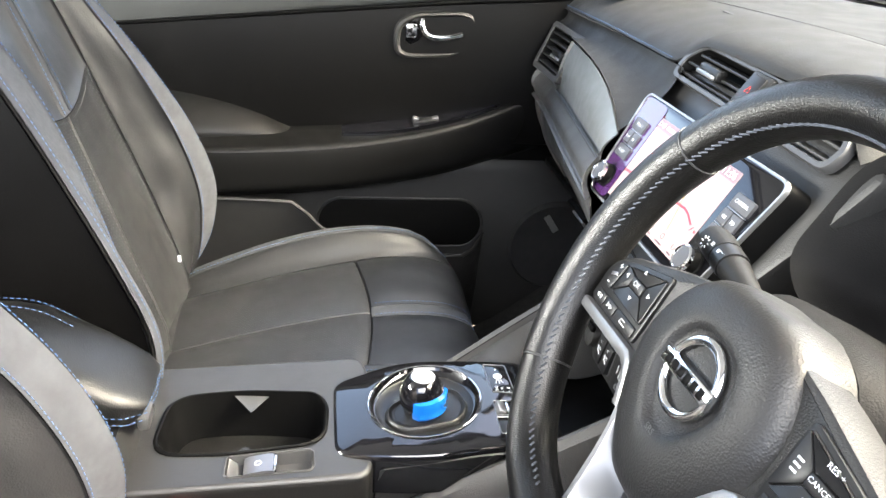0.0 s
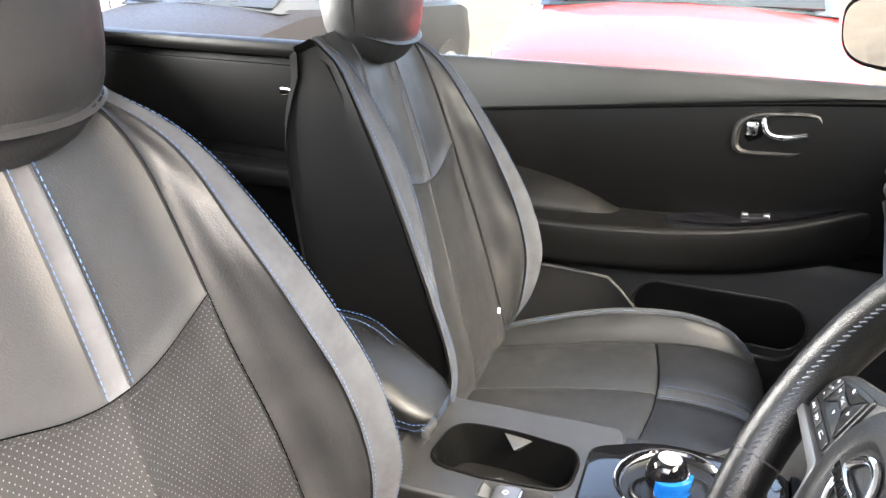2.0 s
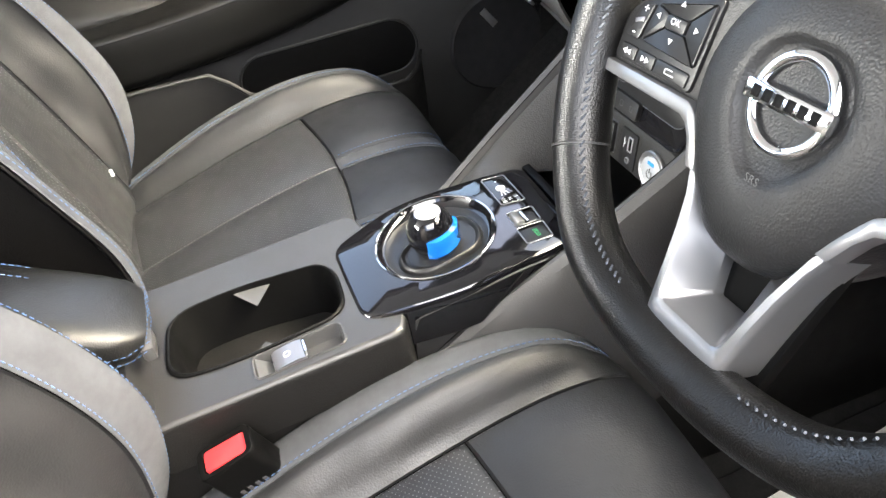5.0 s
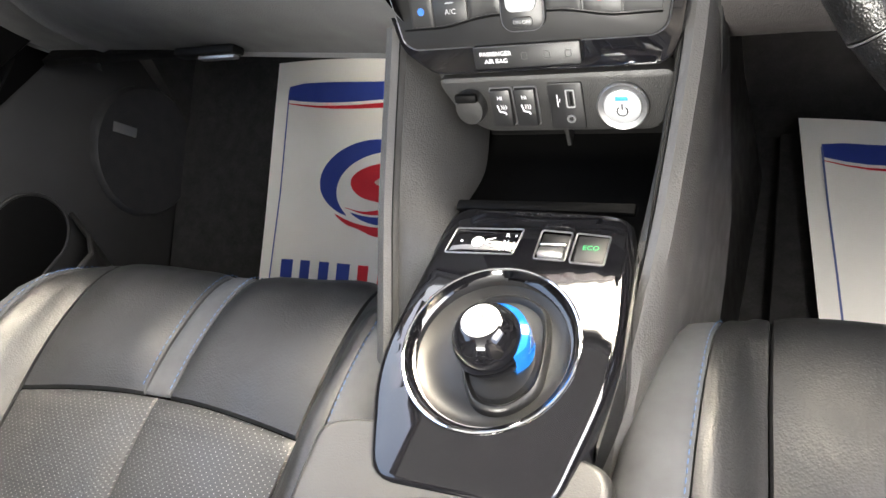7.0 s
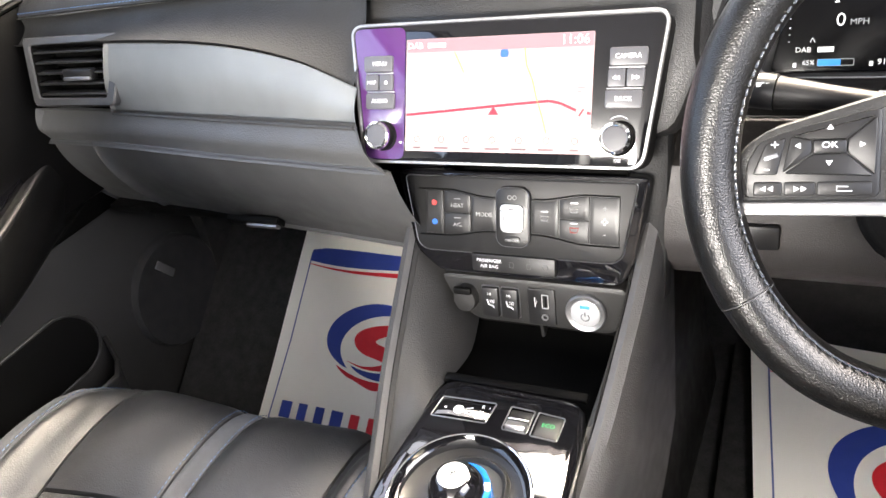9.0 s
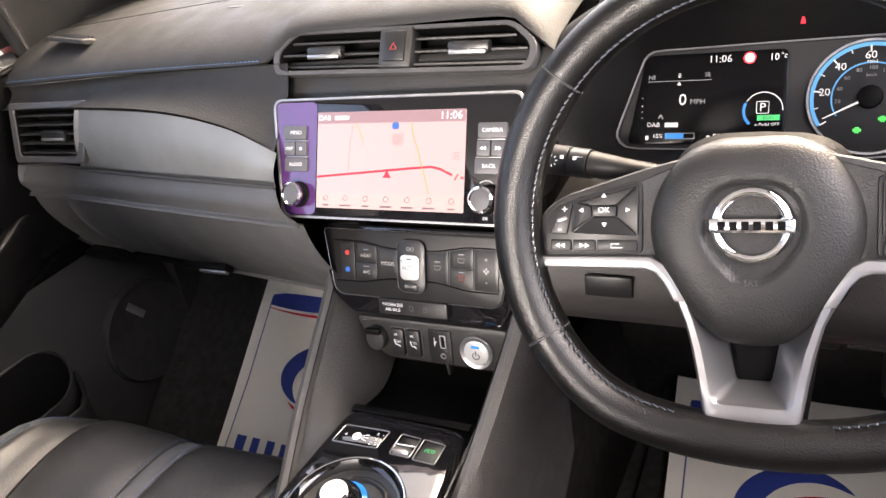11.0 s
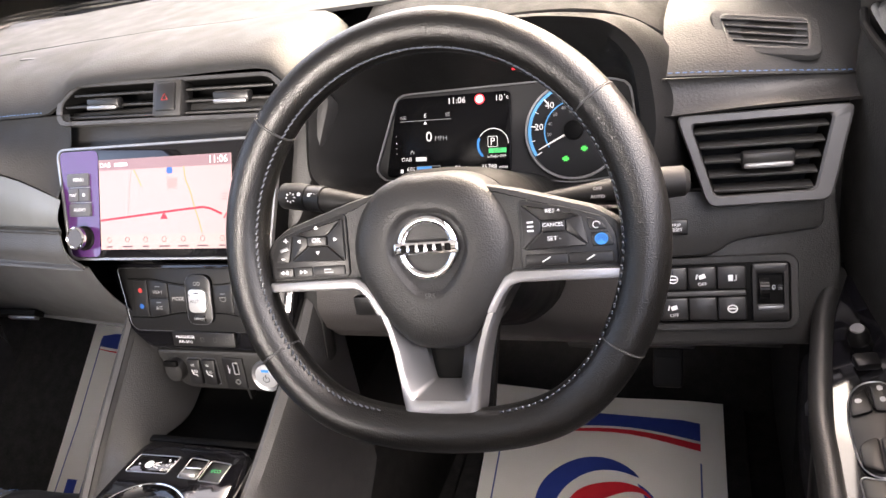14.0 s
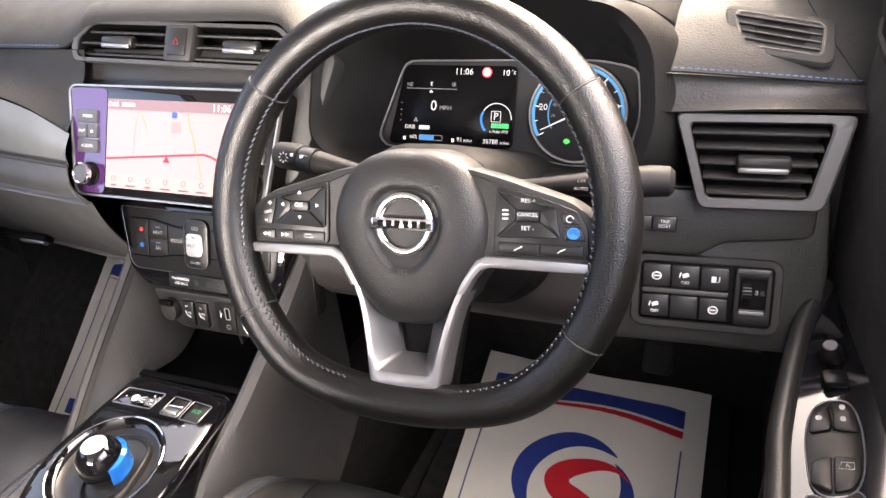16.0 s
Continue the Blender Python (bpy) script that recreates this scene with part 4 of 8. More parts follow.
# touch screen unit
SCREEN = face_at(-0.003, 0.6575, 0.652, 29)
unit = thing("infotainment_unit", SCREEN, "gloss black infotainment unit with lit map screen and silver rim", "car radio")
bz = rounded([(-0.152, 0.068), (0.152, 0.068), (0.136, -0.064), (-0.136, -0.064)], 0.014, 5)
bi = rounded([(-0.149, 0.065), (0.149, 0.065), (0.1332, -0.0612), (-0.1332, -0.0612)], 0.012, 5)
part("housing", prism(bmesh.new(), bz, 0.03, 0.002, shift(0, 0, -0.032)), BLACK, unit)
part("fascia", prism(bmesh.new(), bi, 0.004, 0.0006, shift(0, 0, -0.004)), PIANO, unit, "gloss black fascia")
# thin violet sheet in place of a reflection
part("fascia_film", prism(bmesh.new(), rounded([(-0.1475, 0.0635), (-0.091, 0.0635), (-0.091, -0.0600), (-0.132, -0.0600)], 0.008, 5), 0.0004, 0, shift(0, 0, 0.0001)), VIOLET, unit, "painted violet reflection")
part("rim", frame_mesh(bz, bi, 0.005, 0.001, None, -0.003), SATIN, unit, "satin silver rim")
scr = part("display", prism(bmesh.new(), rrect(0.179, 0.1035, 0.001, 2), 0.0006, 0, shift(0, 0, 0.0)), MAP_PINK, unit, "lit pale pink navigation map")
zz = 0.0009


def strip_line(pts, r, mat, parent, z=zz, name="map_road"):
    bm = bmesh.new()
    pts = [Vector((x, y, z)) for x, y in pts]
    for a, b in zip(pts, pts[1:]):
        d = (b - a).normalized()
        n = Vector((-d.y, d.x, 0)) * r
        vs = [bm.verts.new(p) for p in (a - n, b - n, b + n, a + n)]
        bm.faces.new(vs)
    return part(name, bm, mat, parent, smooth=False)


def flat(outline, mat, parent, name, z=zz):
    bm = bmesh.new()
    bm.faces.new([bm.verts.new((x, y, z)) for x, y in outline])
    return part(name, bm, mat, parent, smooth=False)


flat(rrect(0.178, 0.012, 0.0005, 2, 0, 0.0455), MAP_BAR, scr, "status_bar", zz - 0.0002)
flat(rrect(0.178, 0.017, 0.0005, 2, 0, -0.0432), MAP_LIGHT, scr, "menu_bar", zz - 0.0002)
strip_line([(-0.089, -0.018), (-0.06, -0.0155), (-0.02, -0.012), (0.02, -0.0085), (0.052, -0.006), (0.062, -0.008), (0.078, -0.015), (0.089, -0.017)], 0.0012, MAP_RED, scr)
strip_line([(0.028, 0.040), (0.030, 0.025), (0.036, 0.012), (0.040, -0.003), (0.046, -0.020), (0.05, -0.034)], 0.0006, MAP_YELLOW, scr)
strip_line([(-0.043, 0.039), (-0.047, 0.02), (-0.048, 0.0), (-0.049, -0.014)], 0.0005, MAP_GREY, scr)
strip_line([(-0.04, 0.039), (-0.035, 0.03), (-0.03, 0.02)], 0.0006, MAP_YELLOW, scr)
flat([(0.005, -0.018), (0.0, -0.010), (-0.005, -0.018)], MAP_RED, scr, "position_arrow", zz + 0.0002)
flat(rrect(0.008, 0.007, 0.002, 3, 0.009, 0.036), MAP_BLUE, scr, "charge_point")
flat(rrect(0.013, 0.012, 0.0005, 2, 0.012, 0.022), MAP_GREY, scr, "car_park")
lettering("11:06", 0.0115, shift(0.073, 0.0455, zz + 0.0002), WHITE_LIT, scr)
lettering("DAB", 0.008, shift(-0.080, 0.0455, zz + 0.0002), WHITE_LIT, scr)
part("status_text", box(0.018, 0.004, 0.0003, 0, shift(-0.058, 0.0455, zz)), WHITE_LIT, scr)
for k in range(7):
    x = -0.077 + 0.0255 * k
    part("menu_mark", tube(bmesh.new(), [(x + 0.003 * math.cos(a), -0.0405 + 0.003 * math.sin(a), zz) for a in [i * 0.9 for i in range(7)]], 0.0003, 4, closed=True), MAP_DARK, scr)
    part("menu_text", box(0.014 if k in (1, 3, 4, 5) else 0.008, 0.0016, 0.0002, 0, shift(x, -0.0485, zz)), MAP_DARK, scr)
for k in range(3):
    part("list_mark", box(0.007, 0.0006, 0.0002, 0, shift(0.080, 0.008 - 0.003 * k, zz)), MAP_DARK, scr)
flat(circlexy(0.081, -0.016, 0.005), MAP_LIGHT, scr, "compass", zz + 0.0003)
strip_line([(0.079, -0.019), (0.083, -0.013)], 0.0008, MAP_RED, scr, zz + 0.0005, "compass_needle")
for s, names in ((-1, ("MENU", "MAP", "AUDIO")), (1, ("CAMERA", "", "BACK"))):
    for k, t in enumerate(names):
        y = 0.030 - 0.0175 * k
        x = s * 0.119 - s * 0.0012 * k
        if k == 1:
            for d in (-1, 1):
                b = part("key", prism(bmesh.new(), rrect(0.0145, 0.0150, 0.0015, 3), 0.0035, 0.0008, shift(x + d * 0.0078, y, 0.0)), KEY_GREY, unit, "grey soft key")
                if s > 0:
                    for e in (-0.0016, 0.0016):
                        bm = bmesh.new()
                        prism(bm, [(d * 0.002 + e, 0), (-d * 0.0012 + e, 0.002), (-d * 0.0012 + e, -0.002)], 0.0003, 0, shift(x + d * 0.0078, y, 0.0035))
                        part("skip_mark", bm, WHITE_INK, b)
                else:
                    if d < 0:
                        lettering("MAP", 0.0052, shift(x + d * 0.0078, y, 0.0038), WHITE_INK, b)
                    else:
                        part("day_mark", prism(bmesh.new(), circlexy(0, 0, 0.0017), 0.0003, 0, shift(x + d * 0.0078, y, 0.0035)), WHITE_INK, b)
        else:
            b = part("key", prism(bmesh.new(), rrect(0.031, 0.0150, 0.002, 3), 0.0035, 0.0008, shift(x, y, 0.0)), KEY_GREY, unit, "grey soft key")
            lettering(t, 0.0056, shift(x + (0.002 if t == "MENU" else 0), y, 0.0038), WHITE_INK, b)
        if k:
            part("key_line", box(0.030, 0.0012, 0.003, 0.0004, shift(x, y + 0.0088, 0.001)), SATIN, unit)
    kx, ky = s * 0.1135, -0.038
    kn = part("rotary_knob", loft(bmesh.new(), [[Vector((kx + r * math.cos(a), ky + r * math.sin(a), z)) for a in [2 * math.pi * j / 32 for j in range(32)]] for r, z in ((0.0145, 0.0), (0.0145, 0.002), (0.0130, 0.003), (0.0130, 0.013), (0.0122, 0.0145))]), BLACK, unit, "black rotary knob with silver face ring")
    part("knob_ring", loft(bmesh.new(), [[Vector((kx + r * math.cos(a), ky + r * math.sin(a), z)) for a in [2 * math.pi * j / 32 for j in range(32)]] for r, z in ((0.0133, 0.0115), (0.0132, 0.0150), (0.0112, 0.0165), (0.0100, 0.0150))], caps=False), CHROME, kn)
    part("knob_face", loft(bmesh.new(), [[Vector((kx + r * math.cos(a), ky + r * math.sin(a), z)) for a in [2 * math.pi * j / 32 for j in range(32)]] for r, z in ((0.0102, 0.013), (0.0100, 0.0153), (0.004, 0.0158))]), KEY_GREY, kn)
    lettering("VOL" if s < 0 else "OK", 0.0042, shift(kx, ky + (0.0195 if s < 0 else -0.0185), 0.0002), WHITE_INK, unit)
    if s < 0:
        lettering("PUSH", 0.0042, shift(kx - 0.002, ky - 0.0185, 0.0002), WHITE_INK, unit)
    else:
        part("tune_mark", tube(bmesh.new(), [(kx + 0.011 * math.cos(a), ky + 0.008 + 0.011 * math.sin(a), 0.0003) for a in [radians(50 + 8 * i) for i in range(11)]], 0.0004, 4), WHITE_INK, unit)

# climate panel
CLIM = face_at(0.0, 0.6555, 0.524, 22)
clim = thing("climate_panel", CLIM, "gloss black climate control panel with grey keys", "climate control")
part("housing", prism(bmesh.new(), rounded([(-0.131, 0.043), (0.131, 0.043), (0.117, -0.042), (0.106, -0.064), (-0.084, -0.064), (-0.112, -0.042)], 0.010, 4), 0.04, 0.003, shift(0, 0, -0.040)), PIANO, clim)
plate = part("key_plate", prism(bmesh.new(), rounded([(-0.120, 0.037), (0.120, 0.037), (0.107, -0.034), (0.098, -0.0405), (-0.098, -0.0405), (-0.107, -0.034)], 0.006, 4), 0.003, 0.0012, shift(0, 0, 0.0)), CLIM_GREY, clim, "dark grey key plate")
part("plate_edge", tube(bmesh.new(), [(x, y, 0.0022) for x, y in rounded([(-0.1205, 0.0375), (0.1205, 0.0375), (0.1075, -0.0345), (0.098, -0.041), (-0.098, -0.041), (-0.1075, -0.0345)], 0.006, 4)], 0.0005, 4, closed=True), SILVER_DARK, clim)


def band(x):
    """Half the height of the waisted key band."""
    t = min(1.0, max(0.0, (abs(x) - 0.024) / 0.05))
    return 0.0165 + 0.0065 * t * t * (3 - 2 * t)


for sy in (-1, 1):
    part("band_groove", tube(bmesh.new(), [(x, sy * (band(x) + 0.0012), 0.0032) for x in [lerp(-0.104, 0.104, i / 50) for i in range(51)]], 0.0008, 5), BLACK, plate)
for s in (-1, 1):
    for x0, x1, y0, y1 in ((0.0765, 0.1040, 1.0, -1.0), (0.0465, 0.0750, 1.0, 0.02), (0.0465, 0.0750, -0.02, -1.0), (0.0185, 0.0450, 1.0, -1.0)):
        if s < 0 and x0 == 0.0765:
            x1 = 0.0965
        xs = [lerp(x0, x1, i / 6) for i in range(7)]
        outline = [(s * x, y0 * (band(x) - 0.0006)) for x in xs] + [(s * x, y1 * (band(x) - 0.0006)) for x in reversed(xs)]
        key = part("key", prism(bmesh.new(), outline, 0.0016, 0.0005, shift(0, 0, 0.003)), BUTTON, clim)
        xm, ym = s * (x0 + x1) / 2, (y0 + y1) / 2 * band(x0)
        zk = 0.0049
        if s < 0 and x0 == 0.0185:
            lettering("MODE", 0.0062, shift(xm, ym, zk), WHITE_DIM, key)
        elif s < 0 and x0 == 0.0465:
            lettering("A/C" if y0 < 0 else "HEAT", 0.0058, shift(xm, ym - 0.002, zk), WHITE_DIM, key)
            part("key_lamp", box(0.007, 0.0010, 0.0003, 0, shift(xm, ym + 0.005, zk)), SILVER_DARK, key)
        elif s < 0:
            for dy, mm in ((0.010, RED_PRINT), (-0.010, TEMP_BLUE)):
                part("temperature_mark", prism(bmesh.new(), circlexy(0, 0, 0.0030), 0.0003, 0, shift(xm, ym + dy, zk)), mm, key)
        elif x0 == 0.0765:
            lettering("+", 0.009, shift(xm, ym + 0.012, zk), WHITE_DIM, key)
            lettering("-", 0.009, shift(xm, ym - 0.012, zk), WHITE_DIM, key)
            for a in range(4):
                part("fan_mark", prism(bmesh.new(), circlexy(0.0022 * math.cos(a * 1.57), 0.0022 * math.sin(a * 1.57), 0.0013, 8), 0.0003, 0, shift(xm, ym, zk)), WHITE_DIM, key)
        else:
            mm = RED_PRINT if y0 < 0 else WHITE_DIM
            part("heat_mark", tube(bmesh.new(), [(xm - 0.003, ym - 0.0025, zk), (xm - 0.0045, ym + 0.002, zk), (xm + 0.0045, ym + 0.002, zk), (xm + 0.003, ym - 0.0025, zk)], 0.0004, 4, closed=True), mm, key)
            part("key_lamp", box(0.007, 0.0010, 0.0003, 0, shift(xm, ym + 0.0065, zk)), SILVER_DARK, key)
mid = part("auto_block", prism(bmesh.new(), rrect(0.0350, 0.060, 0.010, 5, 0, -0.0005), 0.007, 0.002, shift(0, 0, 0.002)), BUTTON, clim)
part("auto_rim", tube(bmesh.new(), [(x, y, 0.0078) for x, y in rrect(0.0340, 0.059, 0.0098, 6, 0, -0.0005)], 0.0007, 5, closed=True), SILVER_DARK, mid)
au = part("auto_key", prism(bmesh.new(), rrect(0.0240, 0.0285, 0.006, 5, 0, -0.001), 0.003, 0.001, shift(0, 0, 0.009)), KEY_SILVER, mid, "silver AUTO key")
lettering("AUTO", 0.0068, shift(0, -0.0015, 0.0123), KEY_GREY, au)
part("auto_lamp", box(0.0065, 0.0016, 0.0003, 0, shift(0, 0.0085, 0.0122)), KEY_GREY, au)
ofk = part("off_key", prism(bmesh.new(), rrect(0.0165, 0.0075, 0.003, 4, 0, -0.0232), 0.0015, 0.0004, shift(0, 0, 0.009)), BUTTON, mid)
lettering("ON·OFF", 0.0040, shift(0, -0.0232, 0.0107), WHITE_DIM, ofk)
for sx in (-1, 1):
    part("fan_mark", tube(bmesh.new(), [(sx * 0.0025 + 0.002 * math.cos(a), 0.0195 + 0.002 * math.sin(a), 0.0092) for a in [i * 0.7 for i in range(9)]], 0.0004, 4, closed=True), WHITE_DIM, mid)

# airbag lamp strip and switch row
pab = thing("airbag_lamp", face_at(0.0, 0.634, 0.4795, 16), "dark passenger airbag indicator strip", "indicator")
part("lamp_body", prism(bmesh.new(), rrect(0.088, 0.0185, 0.002, 3, -0.001), 0.006, 0.0008, shift(0, 0, -0.003)), BUTTON, pab)
lettering("PASSENGER", 0.0052, shift(-0.026, 0.0028, 0.0034), WHITE_INK, pab)
lettering("AIR BAG", 0.0052, shift(-0.026, -0.0032, 0.0034), WHITE_INK, pab)
for k, x in enumerate((-0.002, 0.016, 0.033)):
    part("lamp_mark", frame_mesh(rrect(0.005, 0.006, 0.001, 2, x), rrect(0.0038, 0.0048, 0.0008, 2, x), 0.0003, 0.0001, None, 0.0031), PLASTIC_GREY, pab)
rowt = thing("switch_row", face_at(0.0, 0.640, 0.427, 10), "black lower switch row with socket, seat heater switches and start button", "switch panel")
part("row_plate", prism(bmesh.new(), rounded([(-0.092, 0.028), (0.112, 0.028), (0.104, 0.002), (0.098, -0.026), (-0.055, -0.026), (-0.078, -0.002)], 0.012, 5), 0.02, 0.004, shift(0, 0, -0.016)), PLASTIC, rowt)
sock = part("power_socket", loft(bmesh.new(), [[Vector((-0.061 + r * math.cos(a), 0.002 + r * 1.15 * math.sin(a), z)) for a in [2 * math.pi * j / 24 for j in range(24)]] for r, z in ((0.0135, 0.002), (0.0135, 0.010), (0.012, 0.014), (0.006, 0.015))]), PLASTIC, rowt, "capped power socket")
part("socket_tab", box(0.020, 0.008, 0.006, 0.002, shift(-0.061, 0.014, 0.015)), BLACK, sock)
for x in (-0.033, -0.0115):
    k = part("seat_heater_switch", box(0.0185, 0.034, 0.012, 0.0016, pose(x, 0.0, 0.004, -3)), BUTTON, rowt)
    fr = frame_mesh(rrect(0.0205, 0.036, 0.002, 3, x), rrect(0.0186, 0.0342, 0.0016, 3, x), 0.0022, 0.0004, None, 0.003)
    part("switch_rim", fr, SILVER_DARK, k)
    lettering("HI", 0.0048, shift(x, 0.0105, 0.0104), WHITE_INK, k)
    lettering("LO", 0.0048, shift(x, -0.0115, 0.0104), WHITE_INK, k)
    part("seat_mark", tube(bmesh.new(), [(x - 0.003, 0.004, 0.0103), (x - 0.0015, -0.002, 0.0103), (x + 0.003, -0.003, 0.0103), (x + 0.004, -0.005, 0.0103)], 0.0007, 5), WHITE_INK, k)
    for d in (0.0, 0.002, 0.004):
        part("heat_mark", tube(bmesh.new(), [(x + d, 0.0, 0.0103), (x + d + 0.001, 0.002, 0.0103), (x + d, 0.004, 0.0103)], 0.0003, 4), WHITE_INK, k)
usb = part("media_port", prism(bmesh.new(), rrect(0.029, 0.042, 0.002, 3, 0.0225, -0.001), 0.003, 0.0006, shift(0, 0, 0.003)), BUTTON, rowt, "usb and audio socket plate")
part("usb_socket", frame_mesh(rrect(0.0075, 0.0165, 0.0012, 3, 0.0265, 0.006), rrect(0.0055, 0.0145, 0.001, 3, 0.0265, 0.006), 0.001, 0.0003, None, 0.006), WHITE_DIM, usb)
part("usb_tongue", box(0.002, 0.012, 0.001, 0, shift(0.0272, 0.006, 0.0064)), BLACK, usb)
part("aux_ring", frame_mesh(circlexy(0.0255, -0.0125, 0.0038, 16), circlexy(0.0255, -0.0125, 0.0022, 16), 0.0012, 0.0003, None, 0.006), SATIN, usb)
part("usb_mark", tube(bmesh.new(), [(0.0155, -0.001, 0.0061), (0.0155, 0.010, 0.0061)], 0.0005, 4), WHITE_INK, usb)
part("usb_mark", tube(bmesh.new(), [(0.0155, 0.002, 0.0061), (0.0175, 0.004, 0.0061), (0.0175, 0.006, 0.0061)], 0.0004, 4), WHITE_INK, usb)
pb = part("start_button", loft(bmesh.new(), [[Vector((0.0685 + r * math.cos(a), -0.002 + r * math.sin(a), z)) for a in [2 * math.pi * j / 36 for j in range(36)]] for r, z in ((0.0210, 0.003), (0.0208, 0.0075), (0.0195, 0.009), (0.0155, 0.0075))], caps=False), SATIN, rowt, "silver ringed round start button")
part("start_face", loft(bmesh.new(), [[Vector((0.0685 + r * math.cos(a), -0.002 + r * math.sin(a), z)) for a in [2 * math.pi * j / 36 for j in range(36)]] for r, z in ((0.0158, 0.005), (0.0150, 0.0085), (0.0135, 0.0092), (0.005, 0.0088))]), KEY_SILVER, pb)
part("start_mark", tube(bmesh.new(), [(0.0685 + 0.0042 * math.cos(radians(a)), -0.005 + 0.0042 * math.sin(radians(a)), 0.0096) for a in range(125, 416, 24)], 0.0005, 4), PLASTIC_GREY, pb)
part("start_mark", box(0.001, 0.005, 0.0006, 0, shift(0.0685, -0.0015, 0.0096)), PLASTIC_GREY, pb)
part("start_lamp", box(0.010, 0.0035, 0.0006, 0.0002, shift(0.0685, 0.0062, 0.0094)), BLUE_LIT, pb)

# ---- instrument binnacle ----
binn = thing("instrument_cluster", face_at(0.358, 0.790, 0.655, 28), "instrument cluster with dark display and round speedometer", "instrument cluster")
LENS = rounded([(-0.122, 0.054), (0.02, 0.0565), (0.10, 0.0575), (0.142, 0.050), (0.148, 0.0), (0.136, -0.050), (0.08, -0.056), (0.02, -0.048), (-0.140, -0.046), (-0.152, -0.034)], 0.012, 5)
RIMO = rounded([(-0.180, 0.050), (-0.130, 0.083), (-0.05, 0.098), (0.06, 0.098), (0.118, 0.088), (0.149, 0.056), (0.158, -0.01), (0.148, -0.056), (0.08, -0.068), (-0.14, -0.068), (-0.181, -0.045)], 0.03, 5)
RIM2 = RIMO[:]
lens_n = LENS
back = part("cluster_face", prism(bmesh.new(), rrect(0.36, 0.16, 0.02, 4), 0.004, 0, shift(0, 0, -0.006)), CLUSTER_GREY, binn, "dark grey cluster face")


def resample(outline, n):
    pts = [Vector(p) for p in outline] + [Vector(outline[0])]
    ds = [0.0]
    for a, b in zip(pts, pts[1:]):
        ds.append(ds[-1] + (b - a).length)
    out, j = [], 0
    for i in range(n):
        d = ds[-1] * i / n
        while ds[j + 1] < d:
            j += 1
        t = (d - ds[j]) / max(1e-9, ds[j + 1] - ds[j])
        q = pts[j].lerp(pts[j + 1], t)
        out.append((q.x, q.y))
    return out


def from_angle(outline, n=72, c=(0.0, 0.0)):
    """Resampled by angle about c, so that two outlines can be joined."""
    dense = resample(outline, 600)
    out = []
    for i in range(n):
        a = -math.pi + 2 * math.pi * i / n
        d = Vector((math.cos(a), math.sin(a)))
        reach = 0.0
        for p, q in zip(dense, dense[1:] + dense[:1]):
            cp, cq = d.x * p[1] - d.y * p[0], d.x * q[1] - d.y * q[0]
            if cp * cq <= 0 and cp != cq:
                f = cp / (cp - cq)
                r = d.x * lerp(p[0], q[0], f) + d.y * lerp(p[1], q[1], f)
                reach = max(reach, r)
        out.append((d.x * reach, d.y * reach))
    return out


lens_r, rim_r = from_angle(LENS, 144), from_angle(RIMO, 144)
outer_r = [(x * (1.10 if x < 0 else 1.18), y * (1.10 if y > 0 else 1.06)) for x, y in rim_r]
hood = bmesh.new()
loft(hood, [[Vector((x, y, z)) for x, y in o] for o, z in ((lens_r, 0.0), ([(lerp(a[0], b[0], 0.5), lerp(a[1], b[1], 0.5)) for a, b in zip(lens_r, rim_r)], 0.035), (rim_r, 0.085), ([(lerp(a[0], b[0], 0.5), lerp(a[1], b[1], 0.5)) for a, b in zip(rim_r, outer_r)], 0.092), (outer_r, 0.083), ([(x * 1.07, y * 1.05) for x, y in outer_r], 0.062), ([(x * 1.13, y * 1.09) for x, y in outer_r], 0.025), ([(x * 1.16, y * 1.10) for x, y in outer_r], -0.05))], caps=False)
part("hood", hood, HOOD, binn, "dark grained hood round the instruments")
bm = frame_mesh(lens_r, [(x * 0.985, y * 0.97) for x, y in lens_r], 0.002, 0.0005, None, 0.001)
part("lens_rim", bm, SILVER_DARK, binn, "thin silver lens rim")
# display
DW, DH = 0.150, 0.094
disp = part("display", prism(bmesh.new(), rounded([(-0.122, 0.049), (0.012, 0.049), (0.012, -0.041), (-0.138, -0.041)], 0.008, 4), 0.002, 0.0004, shift(0, 0, -0.001)), SCREEN_BLACK, binn, "black driver display")
zd = 0.0015
X0 = -0.072


def say(t, size, x, y, mat=None, align="CENTER"):
    return lettering(t, size, shift(x, y, zd), mat or WHITE_LIT, disp, align=align)


say("11:06", 0.0100, -0.050, 0.042)
say("10", 0.0092, -0.001, 0.0415)
say("°c", 0.0070, 0.0075, 0.0425)
say("NE", 0.006, -0.115, 0.0265, GREY_LIT)
say("E", 0.006, -0.088, 0.0275)
say("SE", 0.006, -0.061, 0.0275, GREY_LIT)
part("compass_line", box(0.062, 0.0006, 0.0003, 0, shift(-0.088, 0.0225, zd)), GREY_LIT, disp)
bm = prism(bmesh.new(), [(-0.0022, -0.0035), (0.0022, -0.0035), (0, 0)], 0.0003, 0, shift(-0.088, 0.0215, zd))
part("compass_pointer", bm, WHITE_LIT, disp)
say("0", 0.0165, -0.084, 0.003)
say("MPH", 0.0075, -0.0695, 0.001, GREY_LIT)
say("DAB", 0.0065, -0.112, -0.0215)
part("station_text", box(0.013, 0.0045, 0.0003, 0, shift(-0.094, -0.0215, zd)), WHITE_LIT, disp)
